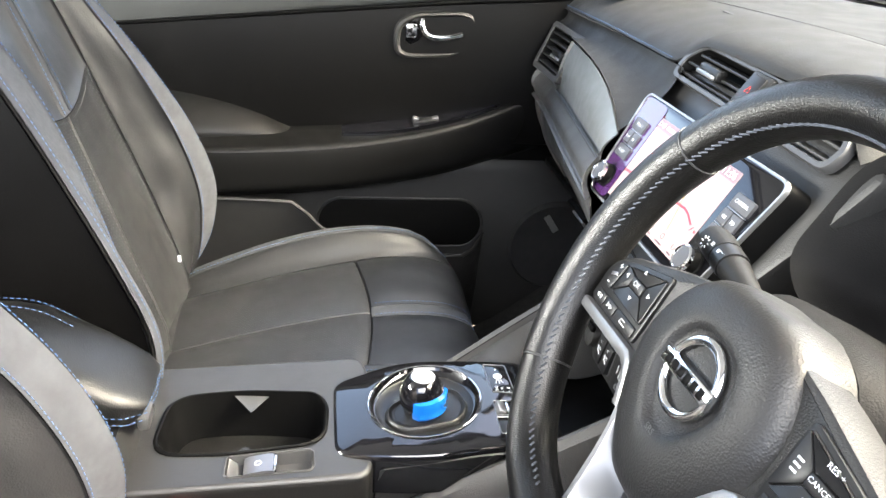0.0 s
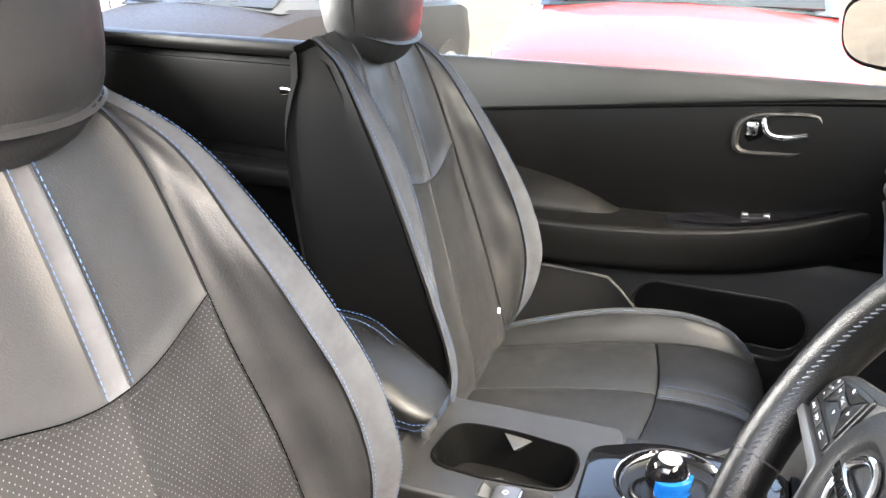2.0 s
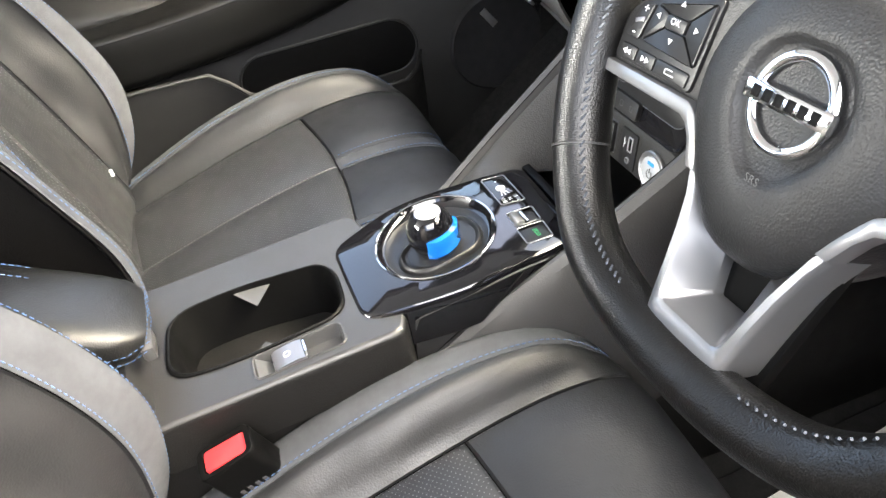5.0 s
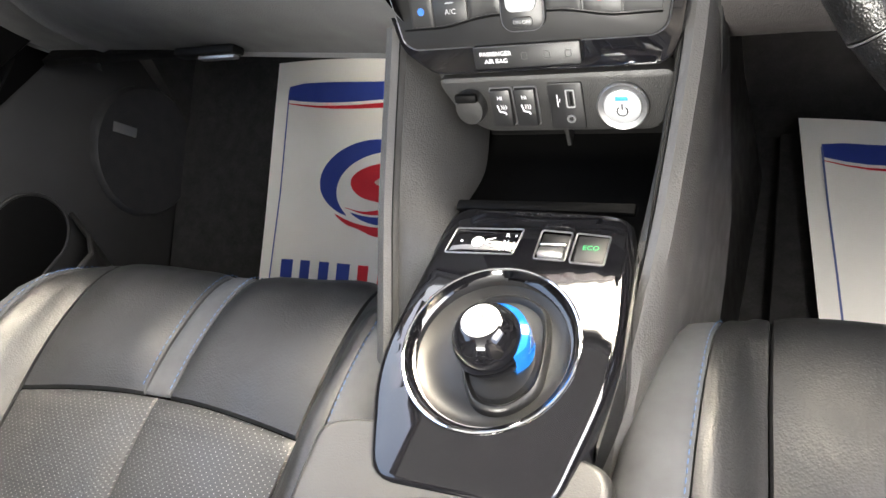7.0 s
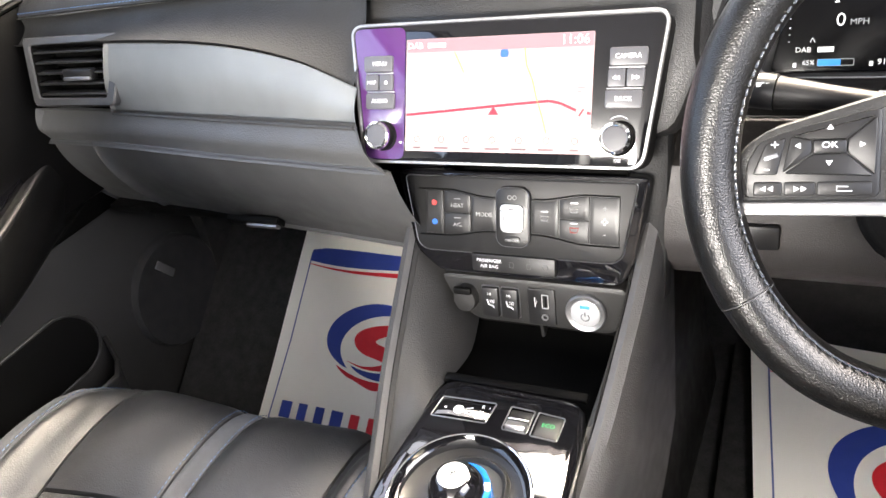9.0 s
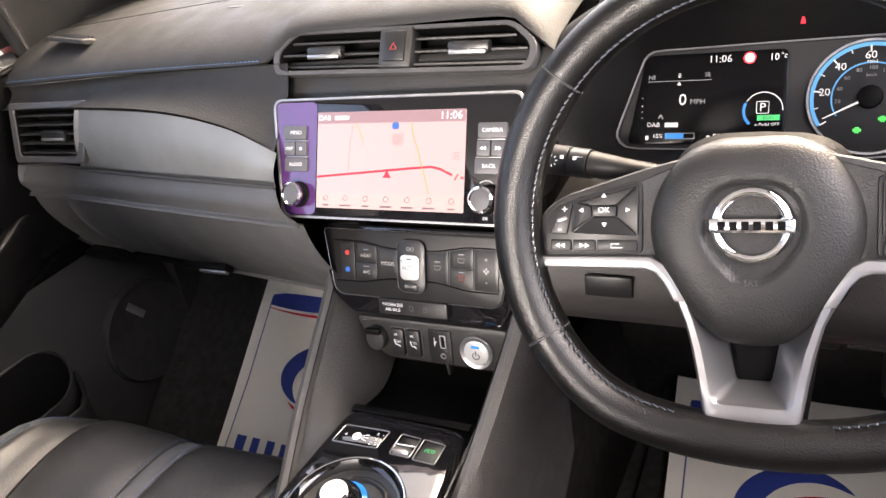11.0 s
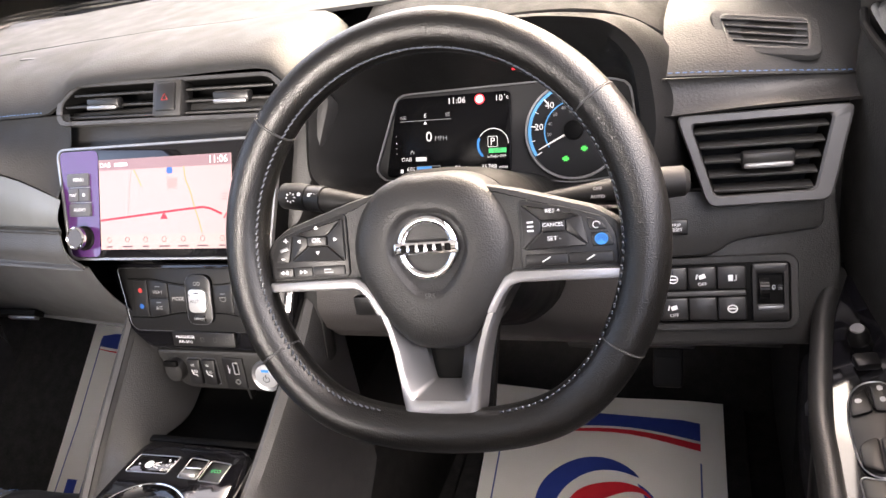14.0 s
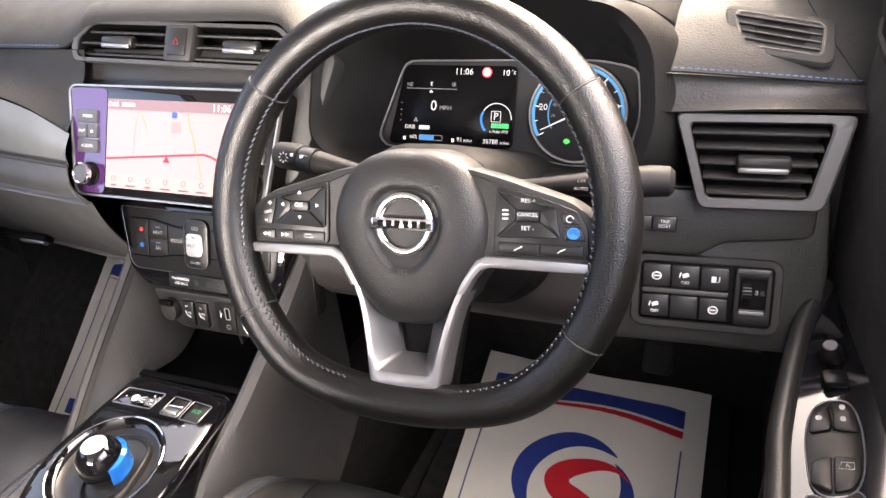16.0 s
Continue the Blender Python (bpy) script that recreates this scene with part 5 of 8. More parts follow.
part("antenna_mark", tube(bmesh.new(), [(-0.107, -0.015, zd), (-0.105, -0.011, zd), (-0.103, -0.015, zd)], 0.0004, 4), WHITE_LIT, disp)
say("65%", 0.0058, -0.107, -0.0328)
part("battery_bar", box(0.018, 0.0055, 0.0003, 0, shift(-0.0905, -0.0328, zd)), BLUE_LIT, disp, "blue charge bar")
part("battery_frame", frame_mesh(rrect(0.029, 0.0062, 0.0008, 2, -0.0855, -0.0328), rrect(0.0278, 0.005, 0.0006, 2, -0.0855, -0.0328), 0.0003, 0.0001, None, zd - 0.0003), GREY_LIT, disp)
say("91", 0.0072, -0.050, -0.0335)
say("miles", 0.0050, -0.040, -0.034)
say("35788", 0.0072, -0.0135, -0.034)
say("miles", 0.0050, 0.003, -0.0345)
for x in (-0.118, -0.058):
    part("pump_mark", box(0.003, 0.004, 0.0003, 0, shift(x, -0.0345, zd)), WHITE_LIT, disp)
part("speed_sign", prism(bmesh.new(), circlexy(0, 0, 0.0058, 24), 0.0003, 0, shift(-0.023, 0.042, zd - 0.0003)), RED_LIT, disp, "round red-edged speed limit sign")
part("sign_face", prism(bmesh.new(), circlexy(0, 0, 0.0044, 24), 0.0004, 0, shift(-0.023, 0.042, zd - 0.0002)), WHITE_LIT, disp)
lettering("60", 0.0058, shift(-0.023, 0.042, zd + 0.0004), MAP_DARK, disp)
say("P", 0.0115, -0.009, -0.0062)
part("gear_frame", frame_mesh(rrect(0.0115, 0.0120, 0.001, 2, -0.009, -0.006), rrect(0.0103, 0.0108, 0.0008, 2, -0.009, -0.006), 0.0003, 0.0001, None, zd - 0.0003), WHITE_LIT, disp)
part("eco_bar", box(0.020, 0.0052, 0.0003, 0, shift(-0.0035, -0.0160, zd)), GREEN_LIT, disp, "green eco bar")
lettering("ECO", 0.0048, shift(-0.0035, -0.0160, zd + 0.0003), MAP_DARK, disp)
say("e-Pedal OFF", 0.0044, -0.0045, -0.0225)
part("power_arc", tube(bmesh.new(), [(-0.0085 + 0.0175 * math.cos(radians(a)), -0.009 + 0.0175 * math.sin(radians(a)), zd) for a in range(0, 151, 10)], 0.0005, 4), WHITE_LIT, disp)
part("charge_arc", tube(bmesh.new(), [(-0.0085 + 0.0175 * math.cos(radians(a)), -0.009 + 0.0175 * math.sin(radians(a)), zd) for a in range(155, 231, 8)], 0.0013, 4, flat=0.3, up=(0, 0, 1)), BLUE_LIT, disp)
for dy in (0.008, 0.0, -0.006, -0.012):
    part("page_dot", prism(bmesh.new(), circlexy(0, 0, 0.0007, 8), 0.0003, 0, shift(-0.124, dy - 0.002, zd)), WHITE_LIT if dy == 0 else GREY_LIT, disp)
# speedometer
SX, SY = 0.081, 0.001
dial = part("speedometer", prism(bmesh.new(), circlexy(0, 0, 0.050, 56), 0.004, 0.0006, shift(SX, SY, -0.003)), DIAL_DARK, binn, "dark round speedometer with blue scale")
part("dial_rim", frame_mesh(circlexy(SX, SY, 0.0530, 56), circlexy(SX, SY, 0.0502, 56), 0.004, 0.001, None, -0.001), SATIN, dial, "silver dial rim")


def arc(r0, r1, a0, a1, mat, name, z=0.0013):
    n = 40
    bm = bmesh.new()
    o = [(SX + r1 * math.cos(radians(lerp(a0, a1, i / n))), SY + r1 * math.sin(radians(lerp(a0, a1, i / n)))) for i in range(n + 1)]
    q = [(SX + r0 * math.cos(radians(lerp(a0, a1, i / n))), SY + r0 * math.sin(radians(lerp(a0, a1, i / n)))) for i in range(n + 1)]
    va = [bm.verts.new((x, y, z)) for x, y in o]
    vb = [bm.verts.new((x, y, z)) for x, y in q]
    for i in range(n):
        bm.faces.new((va[i], va[i + 1], vb[i + 1], vb[i]))
    return part(name, bm, mat, dial, smooth=False)


arc(0.0462, 0.0497, 212, -28, BLUE_DIAL, "blue_scale")
arc(0.0308, 0.0322, 212, -28, BLUE_DIAL, "inner_scale")
for k in range(7):
    a = 212 - 240 * k / 6
    ca, sa = math.cos(radians(a)), math.sin(radians(a))
    if k:
        lettering(str(20 * k), 0.0098 if k < 5 else 0.0088, shift(SX + 0.0378 * ca, SY + 0.0378 * sa, 0.0014), WHITE_LIT, dial)
    part("scale_tick", box(0.006, 0.0012, 0.0004, 0, shift(SX + 0.0440 * ca, SY + 0.0440 * sa, 0.0014, a)), WHITE_LIT, dial)
    if k < 6:
        b = a - 20
        part("scale_tick", box(0.004, 0.0007, 0.0004, 0, shift(SX + 0.0448 * math.cos(radians(b)), SY + 0.0448 * math.sin(radians(b)), 0.0014, b)), WHITE_LIT, dial)
for k in range(10):
    a = 212 - 240 * (k * 20 / 193)
    if k:
        lettering(str(20 * k), 0.0050, shift(SX + 0.0265 * math.cos(radians(a)), SY + 0.0265 * math.sin(radians(a)), 0.0014), GREY_LIT, dial)
lettering("MPH", 0.0042, shift(SX, SY + 0.0318, 0.0014), WHITE_LIT, dial)
lettering("km/h", 0.0042, shift(SX, SY + 0.0200, 0.0014), GREY_LIT, dial)
part("dial_boss", prism(bmesh.new(), circlexy(SX, SY, 0.0105, 28), 0.006, 0.002, shift(0, 0, 0.001)), BLACK, dial)
na = radians(207)
part("needle", tube(bmesh.new(), [(SX + 0.008 * math.cos(na), SY + 0.008 * math.sin(na), 0.004), (SX + 0.0425 * math.cos(na), SY + 0.0425 * math.sin(na), 0.004)], [0.0012, 0.0005], 6), WHITE_LIT, dial, "white needle")
for dx, dy in ((-0.009, -0.030), (0.011, -0.020)):
    t = part("tell_tale", box(0.007, 0.0028, 0.0003, 0.0001, shift(SX + dx, SY + dy, 0.0014)), GREEN_BRIGHT, dial, "green tell-tale lamp")
    part("tell_tale_head", box(0.0035, 0.0055, 0.0003, 0.0001, shift(SX + dx, SY + dy, 0.0013)), GREEN_BRIGHT, t)
bell = part("belt_lamp", prism(bmesh.new(), [(-0.0022, -0.003), (0.0022, -0.003), (0.0016, 0.0005), (0.0009, 0.003), (-0.0009, 0.003), (-0.0016, 0.0005)], 0.0004, 0, shift(0.0225, 0.0690, 0.026)), RED_LIT, binn, "red seat belt warning lamp")

def apron(u, v):
    x = lerp(0.186, 0.545, u)
    k = abs(x - 0.3655) / 0.1795
    lip = 0.790 - 0.050 * k ** 4
    y = lerp(0.772 + 0.02 * k ** 4, 0.925, v)
    return Vector((x, y, lerp(lip, 0.789 - 0.012 * max(0.0, (x - 0.45) / 0.1), v) + 0.004 * math.sin(math.pi * v)))


# this stretch of dash top has its shade in the colour
part("hood_apron", quilt(apron, 24, 10, 0.0, 0.002), SHADED_APRON, dash, "soft dash top behind the instrument hood")
# driver's end of the dashboard
core = bmesh.new()
loft(core, [[Vector((x, 1.18, 0.74)), Vector((x, 0.88, 0.72)), Vector((x, 0.80, 0.69)), Vector((x, 0.765, 0.60)), Vector((x, 0.76, 0.50)), Vector((x, 0.82, 0.42)), Vector((x, 1.2, 0.42))] for x in (0.51, 0.6, 0.715)])
part("carrier", core, BLACK, dash)
RS = line((0.50, 0.728, 0.726), (0.535, 0.732, 0.725), (0.62, 0.742, 0.717), (0.69, 0.763, 0.705), (0.72, 0.775, 0.70))
RT = line((0.50, 0.80, 0.752), (0.54, 0.80, 0.750), (0.62, 0.805, 0.742), (0.69, 0.825, 0.730), (0.72, 0.835, 0.723))
RT2 = line((0.50, 0.91, 0.778), (0.6, 0.90, 0.766), (0.69, 0.89, 0.755), (0.72, 0.885, 0.75))
RV = line((0.50, 0.716, 0.690), (0.54, 0.714, 0.692), (0.62, 0.718, 0.695), (0.70, 0.735, 0.690), (0.72, 0.742, 0.687))
def end_span(u, v):
    """Across the driver's end of the dash: its outer edge slants inwards towards the windscreen."""
    return lerp(0.533, lerp(0.702, 0.640, v ** 0.9), u)


def end_top(x, v):
    return RS(x) * (1 - v) ** 2 + (RT(x) + Vector((0, -0.03, 0.006))) * 2 * v * (1 - v) + RT2(x) * v * v


part("end_pad", quilt(lambda u, v: end_top(end_span(u, v), v), 14, 12, 0.001, 0.003), PAD, dash)
part("corner_pad", quilt(lambda u, v: end_top(lerp(end_span(1.0, v) + 0.002, 0.735, u), v) + Vector((0, 0.004, -0.005 - 0.006 * u * (1 - v))), 8, 12, 0.001, 0.003), PAD, dash)
part("seam_stitching", stitches([RS(lerp(0.539, 0.698, i / 20)) + Vector((0, -0.001, 0.0045)) for i in range(21)]), STITCH, dash)
part("end_face", quilt(lambda u, v: (lambda x: RS(x).lerp(RV(x), v))(lerp(0.533, 0.702 + 0.010 * v, u)) + Vector((0, 0.006 * math.sin(math.pi * v), 0)), 12, 6, 0.002, 0.004), VINYL, dash, "wrinkled vinyl face above the side vent")


def defroster(m):
    tv = thing("defroster_vent", m, "small dash top side window vent with dark slats", "air vent", "air vents")
    part("vent_bed", prism(bmesh.new(), rounded([(-0.052, 0.030), (0.046, 0.030), (0.056, -0.028), (-0.034, -0.030)], 0.014, 5), 0.006, 0.002, shift(0, 0, -0.0045)), PAD, tv)
    part("vent_rim", frame_mesh(rounded([(-0.042, 0.023), (0.040, 0.023), (0.047, -0.021), (-0.026, -0.023)], 0.010, 5), rounded([(-0.039, 0.020), (0.037, 0.020), (0.043, -0.018), (-0.023, -0.020)], 0.009, 5), 0.0012, 0.0004, None, 0.001), PLASTIC, tv)
    part("vent_hole", prism(bmesh.new(), rrect(0.048, 0.030, 0.0145, 6, 0.006), 0.0006, 0, shift(0, 0, 0.0013)), BLACK, tv)
    for k in range(4):
        part("slat", box(0.076 - 0.004 * k, 0.0018, 0.004, 0.0006, pose(0.0 + 0.003 * k, 0.0135 - 0.0095 * k, 0.0026, 20)), PLASTIC, tv)


defroster(Matrix.Translation((0.622, 0.788, 0.7425)) @ pose(0, 0, 0, 24, 7, -8))
defroster(Matrix.Translation((-0.585, 0.815, 0.7725)) @ pose(0, 0, 0, 17, -5, 172))
part("airbag_stamp", box(0.046, 0.006, 0.0006, 0.0002, pose(-0.300, 0.855, 0.7846, 4, 2, 2)), PLASTIC, dash)
# lower fascia round the switches
FAC = face_at(0.587, 0.690, 0.55, 21, 4)
fac = thing("driver_switch_panel", FAC, "dark lower fascia with rows of switches", "switch panel")
part("fascia", prism(bmesh.new(), rounded([(-0.075, 0.075), (0.10, 0.075), (0.105, 0.0), (0.10, -0.085), (-0.10, -0.085), (-0.085, 0.0)], 0.012, 4), 0.05, 0.006, shift(0, 0, -0.05)), PLASTIC, fac)
part("fascia_step", prism(bmesh.new(), rounded([(-0.07, 0.072), (0.09, 0.072), (0.088, 0.030), (0.01, 0.022), (-0.01, 0.008), (-0.075, 0.008)], 0.010, 4), 0.012, 0.004, shift(0, 0, -0.004)), PLASTIC, fac)
part("block_surround", frame_mesh(rrect(0.138, 0.074, 0.012, 5, -0.002, -0.030), rrect(0.121, 0.058, 0.005, 5, -0.002, -0.030), 0.006, 0.003, None, -0.002), PLASTIC, fac)
sp = part("switch_block", prism(bmesh.new(), rrect(0.122, 0.059, 0.004, 3, -0.002, -0.030), 0.003, 0.001, shift(0, 0, -0.001)), BLACK, fac)
for r in range(2):
    for c in range(3):
        x, y = -0.0475 + 0.0270 * c, -0.0145 - 0.0305 * r
        k = part("switch", box(0.0262, 0.0225, 0.006, 0.0018, pose(x, y, 0.003, -4)), BUTTON, sp)
        if (r, c) == (1, 1):
            continue
        if (r, c) in ((0, 1), (1, 0)):
            lettering("OFF", 0.0048, shift(x, y - 0.0055, 0.0066), WHITE_INK, k)
            part("switch_mark", box(0.006, 0.004, 0.0004, 0.0001, shift(x, y + 0.002, 0.0062, 20)), WHITE_INK, k)
            part("switch_mark", box(0.0012, 0.005, 0.0004, 0.0001, shift(x - 0.005, y + 0.002, 0.0062, -15)), WHITE_INK, k)
        elif (r, c) == (0, 2):
            part("switch_mark", box(0.0045, 0.006, 0.0004, 0.0001, shift(x - 0.001, y, 0.0063)), WHITE_INK, k)
            part("switch_mark", tube(bmesh.new(), [(x + 0.002, y - 0.003, 0.0065), (x + 0.004, y - 0.002, 0.0065), (x + 0.004, y + 0.003, 0.0065)], 0.0005, 4), WHITE_INK, k)
        else:
            part("switch_mark", tube(bmesh.new(), [(x + 0.0042 * math.cos(a), y + 0.0036 * math.sin(a), 0.0064) for a in [i * 0.524 for i in range(12)]], 0.0007, 5, closed=True), WHITE_INK, k)
            part("switch_mark", box(0.006, 0.0014, 0.0004, 0, shift(x, y, 0.0063)), WHITE_INK, k)
part("switch_bar", box(0.080, 0.0055, 0.006, 0.0015, shift(-0.0205, -0.0297, 0.002)), PLASTIC_GREY, sp)
lv = part("headlamp_leveller", frame_mesh(rrect(0.033, 0.056, 0.003, 3, 0.041, -0.030), rrect(0.023, 0.030, 0.001, 3, 0.041, -0.027), 0.005, 0.001, None, 0.001), BUTTON, sp)
part("leveller_bed", prism(bmesh.new(), rrect(0.0232, 0.0302, 0.001, 2, 0.041, -0.027), 0.001, 0, shift(0, 0, 0.0005)), BLACK, lv)
part("thumb_wheel", tube(bmesh.new(), [(0.0315, -0.027, -0.001), (0.040, -0.027, -0.001)], 0.0105, 20), BUTTON, lv)
for i in range(7):
    a = radians(40 + 17 * i)
    part("wheel_rib", box(0.0085, 0.001, 0.001, 0, shift(0.0358, -0.027 + 0.0106 * math.cos(a), -0.001 + 0.0106 * math.sin(a))), BLACK, lv)
lettering("0", 0.007, shift(0.0445, -0.026, 0.0022), WHITE_INK, lv)
part("leveller_mark", box(0.0045, 0.005, 0.0004, 0, shift(0.050, -0.026, 0.0018)), WHITE_INK, lv)
part("leveller_bar", box(0.022, 0.003, 0.001, 0.0003, shift(0.041, -0.0450, 0.006)), SATIN, lv)
for x, t in ((-0.066, "+"), (-0.043, "TRIP\nRESET")):
    k = part("trip_switch", box(0.0225, 0.0150, 0.006, 0.002, shift(x, 0.038, 0.010)), BUTTON, fac)
    lettering(t, 0.0044, shift(x, 0.038, 0.0133), WHITE_INK, k)
# knee panel under the column
KN = bmesh.new()
loft(KN, [[Vector((x, 0.70, 0.56)), Vector((x, 0.672, 0.50)), Vector((x, 0.675, 0.47)), Vector((x, 0.70, 0.44)), Vector((x, 0.80, 0.365 if x > 0.2 else 0.38)), Vector((x, 0.83, 0.37)), Vector((x, 0.83, 0.56))] for x in (0.14, 0.2, 0.35, 0.55, 0.645)])
part("knee_panel", KN, KNEE, dash, "warm grey lower knee panel")
part("knee_cover", box(0.12, 0.004, 0.045, 0.002, pose(0.50, 0.765, 0.388, 50)), KNEE, dash)
part("column_switch", box(0.05, 0.006, 0.024, 0.003, pose(0.215, 0.672, 0.505, -8)), BUTTON, dash)


# ---- steering wheel ----
WHEEL = face_at(0.363, 0.5180, 0.6755, 26) @ pose(0, 0, 0, 0, 0, 2.6)
wheel = thing("steering_wheel", WHEEL, "black leather steering wheel with satin silver spokes and flat bottom", "steering wheel")


def rim_point(a):
    """The rim's centre line: round, with a shallow bowed bottom."""
    x, y = 0.1650 * math.cos(a), 0.1650 * math.sin(a)
    if y < -0.08:
        low, soft = -0.1505 + 1.5 * x * x, 0.005
        y = soft * math.log(math.exp(y / soft) + math.exp(low / soft))
    return Vector((x, y, 0.008))


def rim_arc(a0, a1, n, r=0.0165, fat=0.0):
    bm = bmesh.new()
    pts, rad = [], []
    for i in range(n + 1):
        f = i / n
        a = radians(lerp(a0, a1, f))
        pts.append(rim_point(a))
        rad.append(r + fat * math.exp(-((math.degrees(a) % 180 - 0) / 14.0) ** 2))
    return tube(bm, pts, rad, 18, flat=1.12, up=(0, 0, 1))


SEAMS = (36, 141, 211, 330)
for a0, a1, label in ((36, 141, "upper leather section"), (141, 211, "side leather section"), (211, 330, "lower leather section"), (330, 396, "side leather section")):
    part("rim", rim_arc(a0 + 0.35, a1 - 0.35, 64, 0.0172 if "side" not in label else 0.0178), LEATHER_RIM, wheel)
for a in SEAMS:
    p = rim_point(radians(a))
    d = (rim_point(radians(a + 1)) - rim_point(radians(a - 1))).normalized()
    part("rim_seam", tube(bmesh.new(), [p - d * 0.0005, p + d * 0.0005], 0.0179, 20, flat=1.12, up=(0, 0, 1)), PLASTIC_GREY, wheel)
bm = bmesh.new()
for i in range(150):
    a = radians(lerp(-90 + 20, 270 - 20, i / 149))
    p = rim_point(a)
    inw = (Vector((0, 0.004, p.z)) - p).normalized()
    d = (rim_point(a + 0.01) - rim_point(a - 0.01)).normalized()
    q = p + inw * 0.0150 + Vector((0, 0, 0.0108))
    tube(bm, [q - d * 0.0021 - Vector((0, 0, 0.002)), q + d * 0.0021 + Vector((0, 0, 0.002)) + inw * 0.0008], 0.0008, 5)
part("rim_stitching", bm, STITCH_GREY, wheel)

# airbag cover
HALF_COVER = [(0.0, 0.0565), (0.024, 0.0555), (0.046, 0.046), (0.062, 0.026), (0.0695, 0.0), (0.066, -0.026), (0.053, -0.051), (0.036, -0.072), (0.020, -0.0845), (0.0, -0.0875)]
COVER = [(p.x, p.y) for p in smooth_path([(x, y, 0) for x, y in HALF_COVER] + [(-x, y, 0) for x, y in reversed(HALF_COVER[1:-1])], 6, True)]


def dome(outline, levels, bm=None):
    """A cover built from shrinking copies of an outline: pairs of scale and height."""
    bm = bm or bmesh.new()
    rings = [[Vector((x * k, y * k, z)) for x, y in outline] for k, z in levels]
    vs = [[bm.verts.new(p) for p in r] for r in rings]
    n = len(outline)
    for a, b in zip(vs, vs[1:]):
        for j in range(n):
            bm.faces.new((a[j], a[(j + 1) % n], b[(j + 1) % n], b[j]))
    c = bm.verts.new(sum((v.co for v in vs[-1]), Vector()) / n)
    for j in range(n):
        bm.faces.new((vs[-1][j], vs[-1][(j + 1) % n], c))
    bm.faces.new(list(reversed(vs[0])))
    return bm


HUB_MARK = material("faint grey print", (0.05, 0.049, 0.049), 0.5, vary=0)
HUB = material("airbag cover grain", (0.0145, 0.0142, 0.014), 0.46, grain=0.5, size=800, cells=True, vary=0.08, stain=12)
hub = part("airbag_cover", dome(COVER, [(1.0, -0.055), (1.0, -0.014), (0.99, -0.006), (0.965, 0.003), (0.92, 0.0085), (0.84, 0.0126), (0.72, 0.0152), (0.58, 0.0166), (0.50, 0.0168), (0.465, 0.0158), (0.44, 0.0135), (0.41, 0.0122), (0.2, 0.0118)]), HUB, wheel,
           "grained dark grey airbag cover")
# the round badge: ring and bar
EY = -0.0025
ring = bmesh.new()
tube(ring, [(0.0222 * math.cos(2 * math.pi * i / 56), EY + 0.0222 * math.sin(2 * math.pi * i / 56), 0.0145) for i in range(56)], 0.0030, 10, closed=True, flat=0.85, up=(0, 0, 1))
part("emblem_ring", ring, CHROME, hub, "chrome ring badge")
bar = part("emblem_bar", box(0.053, 0.0100, 0.006, 0.0018, shift(0, EY, 0.0162)), CHROME, hub, "chrome badge bar with black marks")
for i in range(6):
    part("emblem_mark", box(0.0048, 0.0058, 0.0010, 0.0003, shift(-0.0182 + 0.0073 * i, EY, 0.0192)), BLACK, bar)
lettering("SRS", 0.0060, shift(0, -0.0405, 0.0167), HUB_MARK, hub)
lettering("AIRBAG", 0.0060, shift(0, -0.0490, 0.0160), HUB_MARK, hub)
part("cover_rule", box(0.024, 0.0005, 0.0006, 0, shift(0, -0.0447, 0.0164)), HUB_MARK, hub)
for sx in (-1, 1):
    horn = tube(bmesh.new(), [(sx * 0.053, 0.0005, 0.0141), (sx * 0.047, -0.002, 0.0149), (sx * 0.047, 0.003, 0.0149), (sx * 0.053, 0.0005, 0.0141)], 0.0003, 5)
    part("horn_mark", horn, HUB_MARK, hub)


# side pods with switches
def pod_outline(s):
    pts = [(s * 0.040, 0.0445), (s * 0.070, 0.0375), (s * 0.130, 0.0195), (s * 0.147, 0.008), (s * 0.157, -0.016), (s * 0.157, -0.031), (s * 0.060, -0.031)]
    return rounded(pts, 0.008, 4)


def switch(parent, pts, z, h, mat, name="button", r=0.0008):
    return part(name, prism(bmesh.new(), rounded(pts, 0.0018, 2), h, r, Matrix.Translation((0, 0, z))), mat, parent)


def triangle(x, y, size, turn, z, parent):
    bm = bmesh.new()
    prism(bm, [(size * math.cos(radians(turn + 120 * k)), size * math.sin(radians(turn + 120 * k))) for k in range(3)], 0.0003, 0, shift(x, y, z))
    return part("arrow_mark", bm, WHITE_INK, parent)


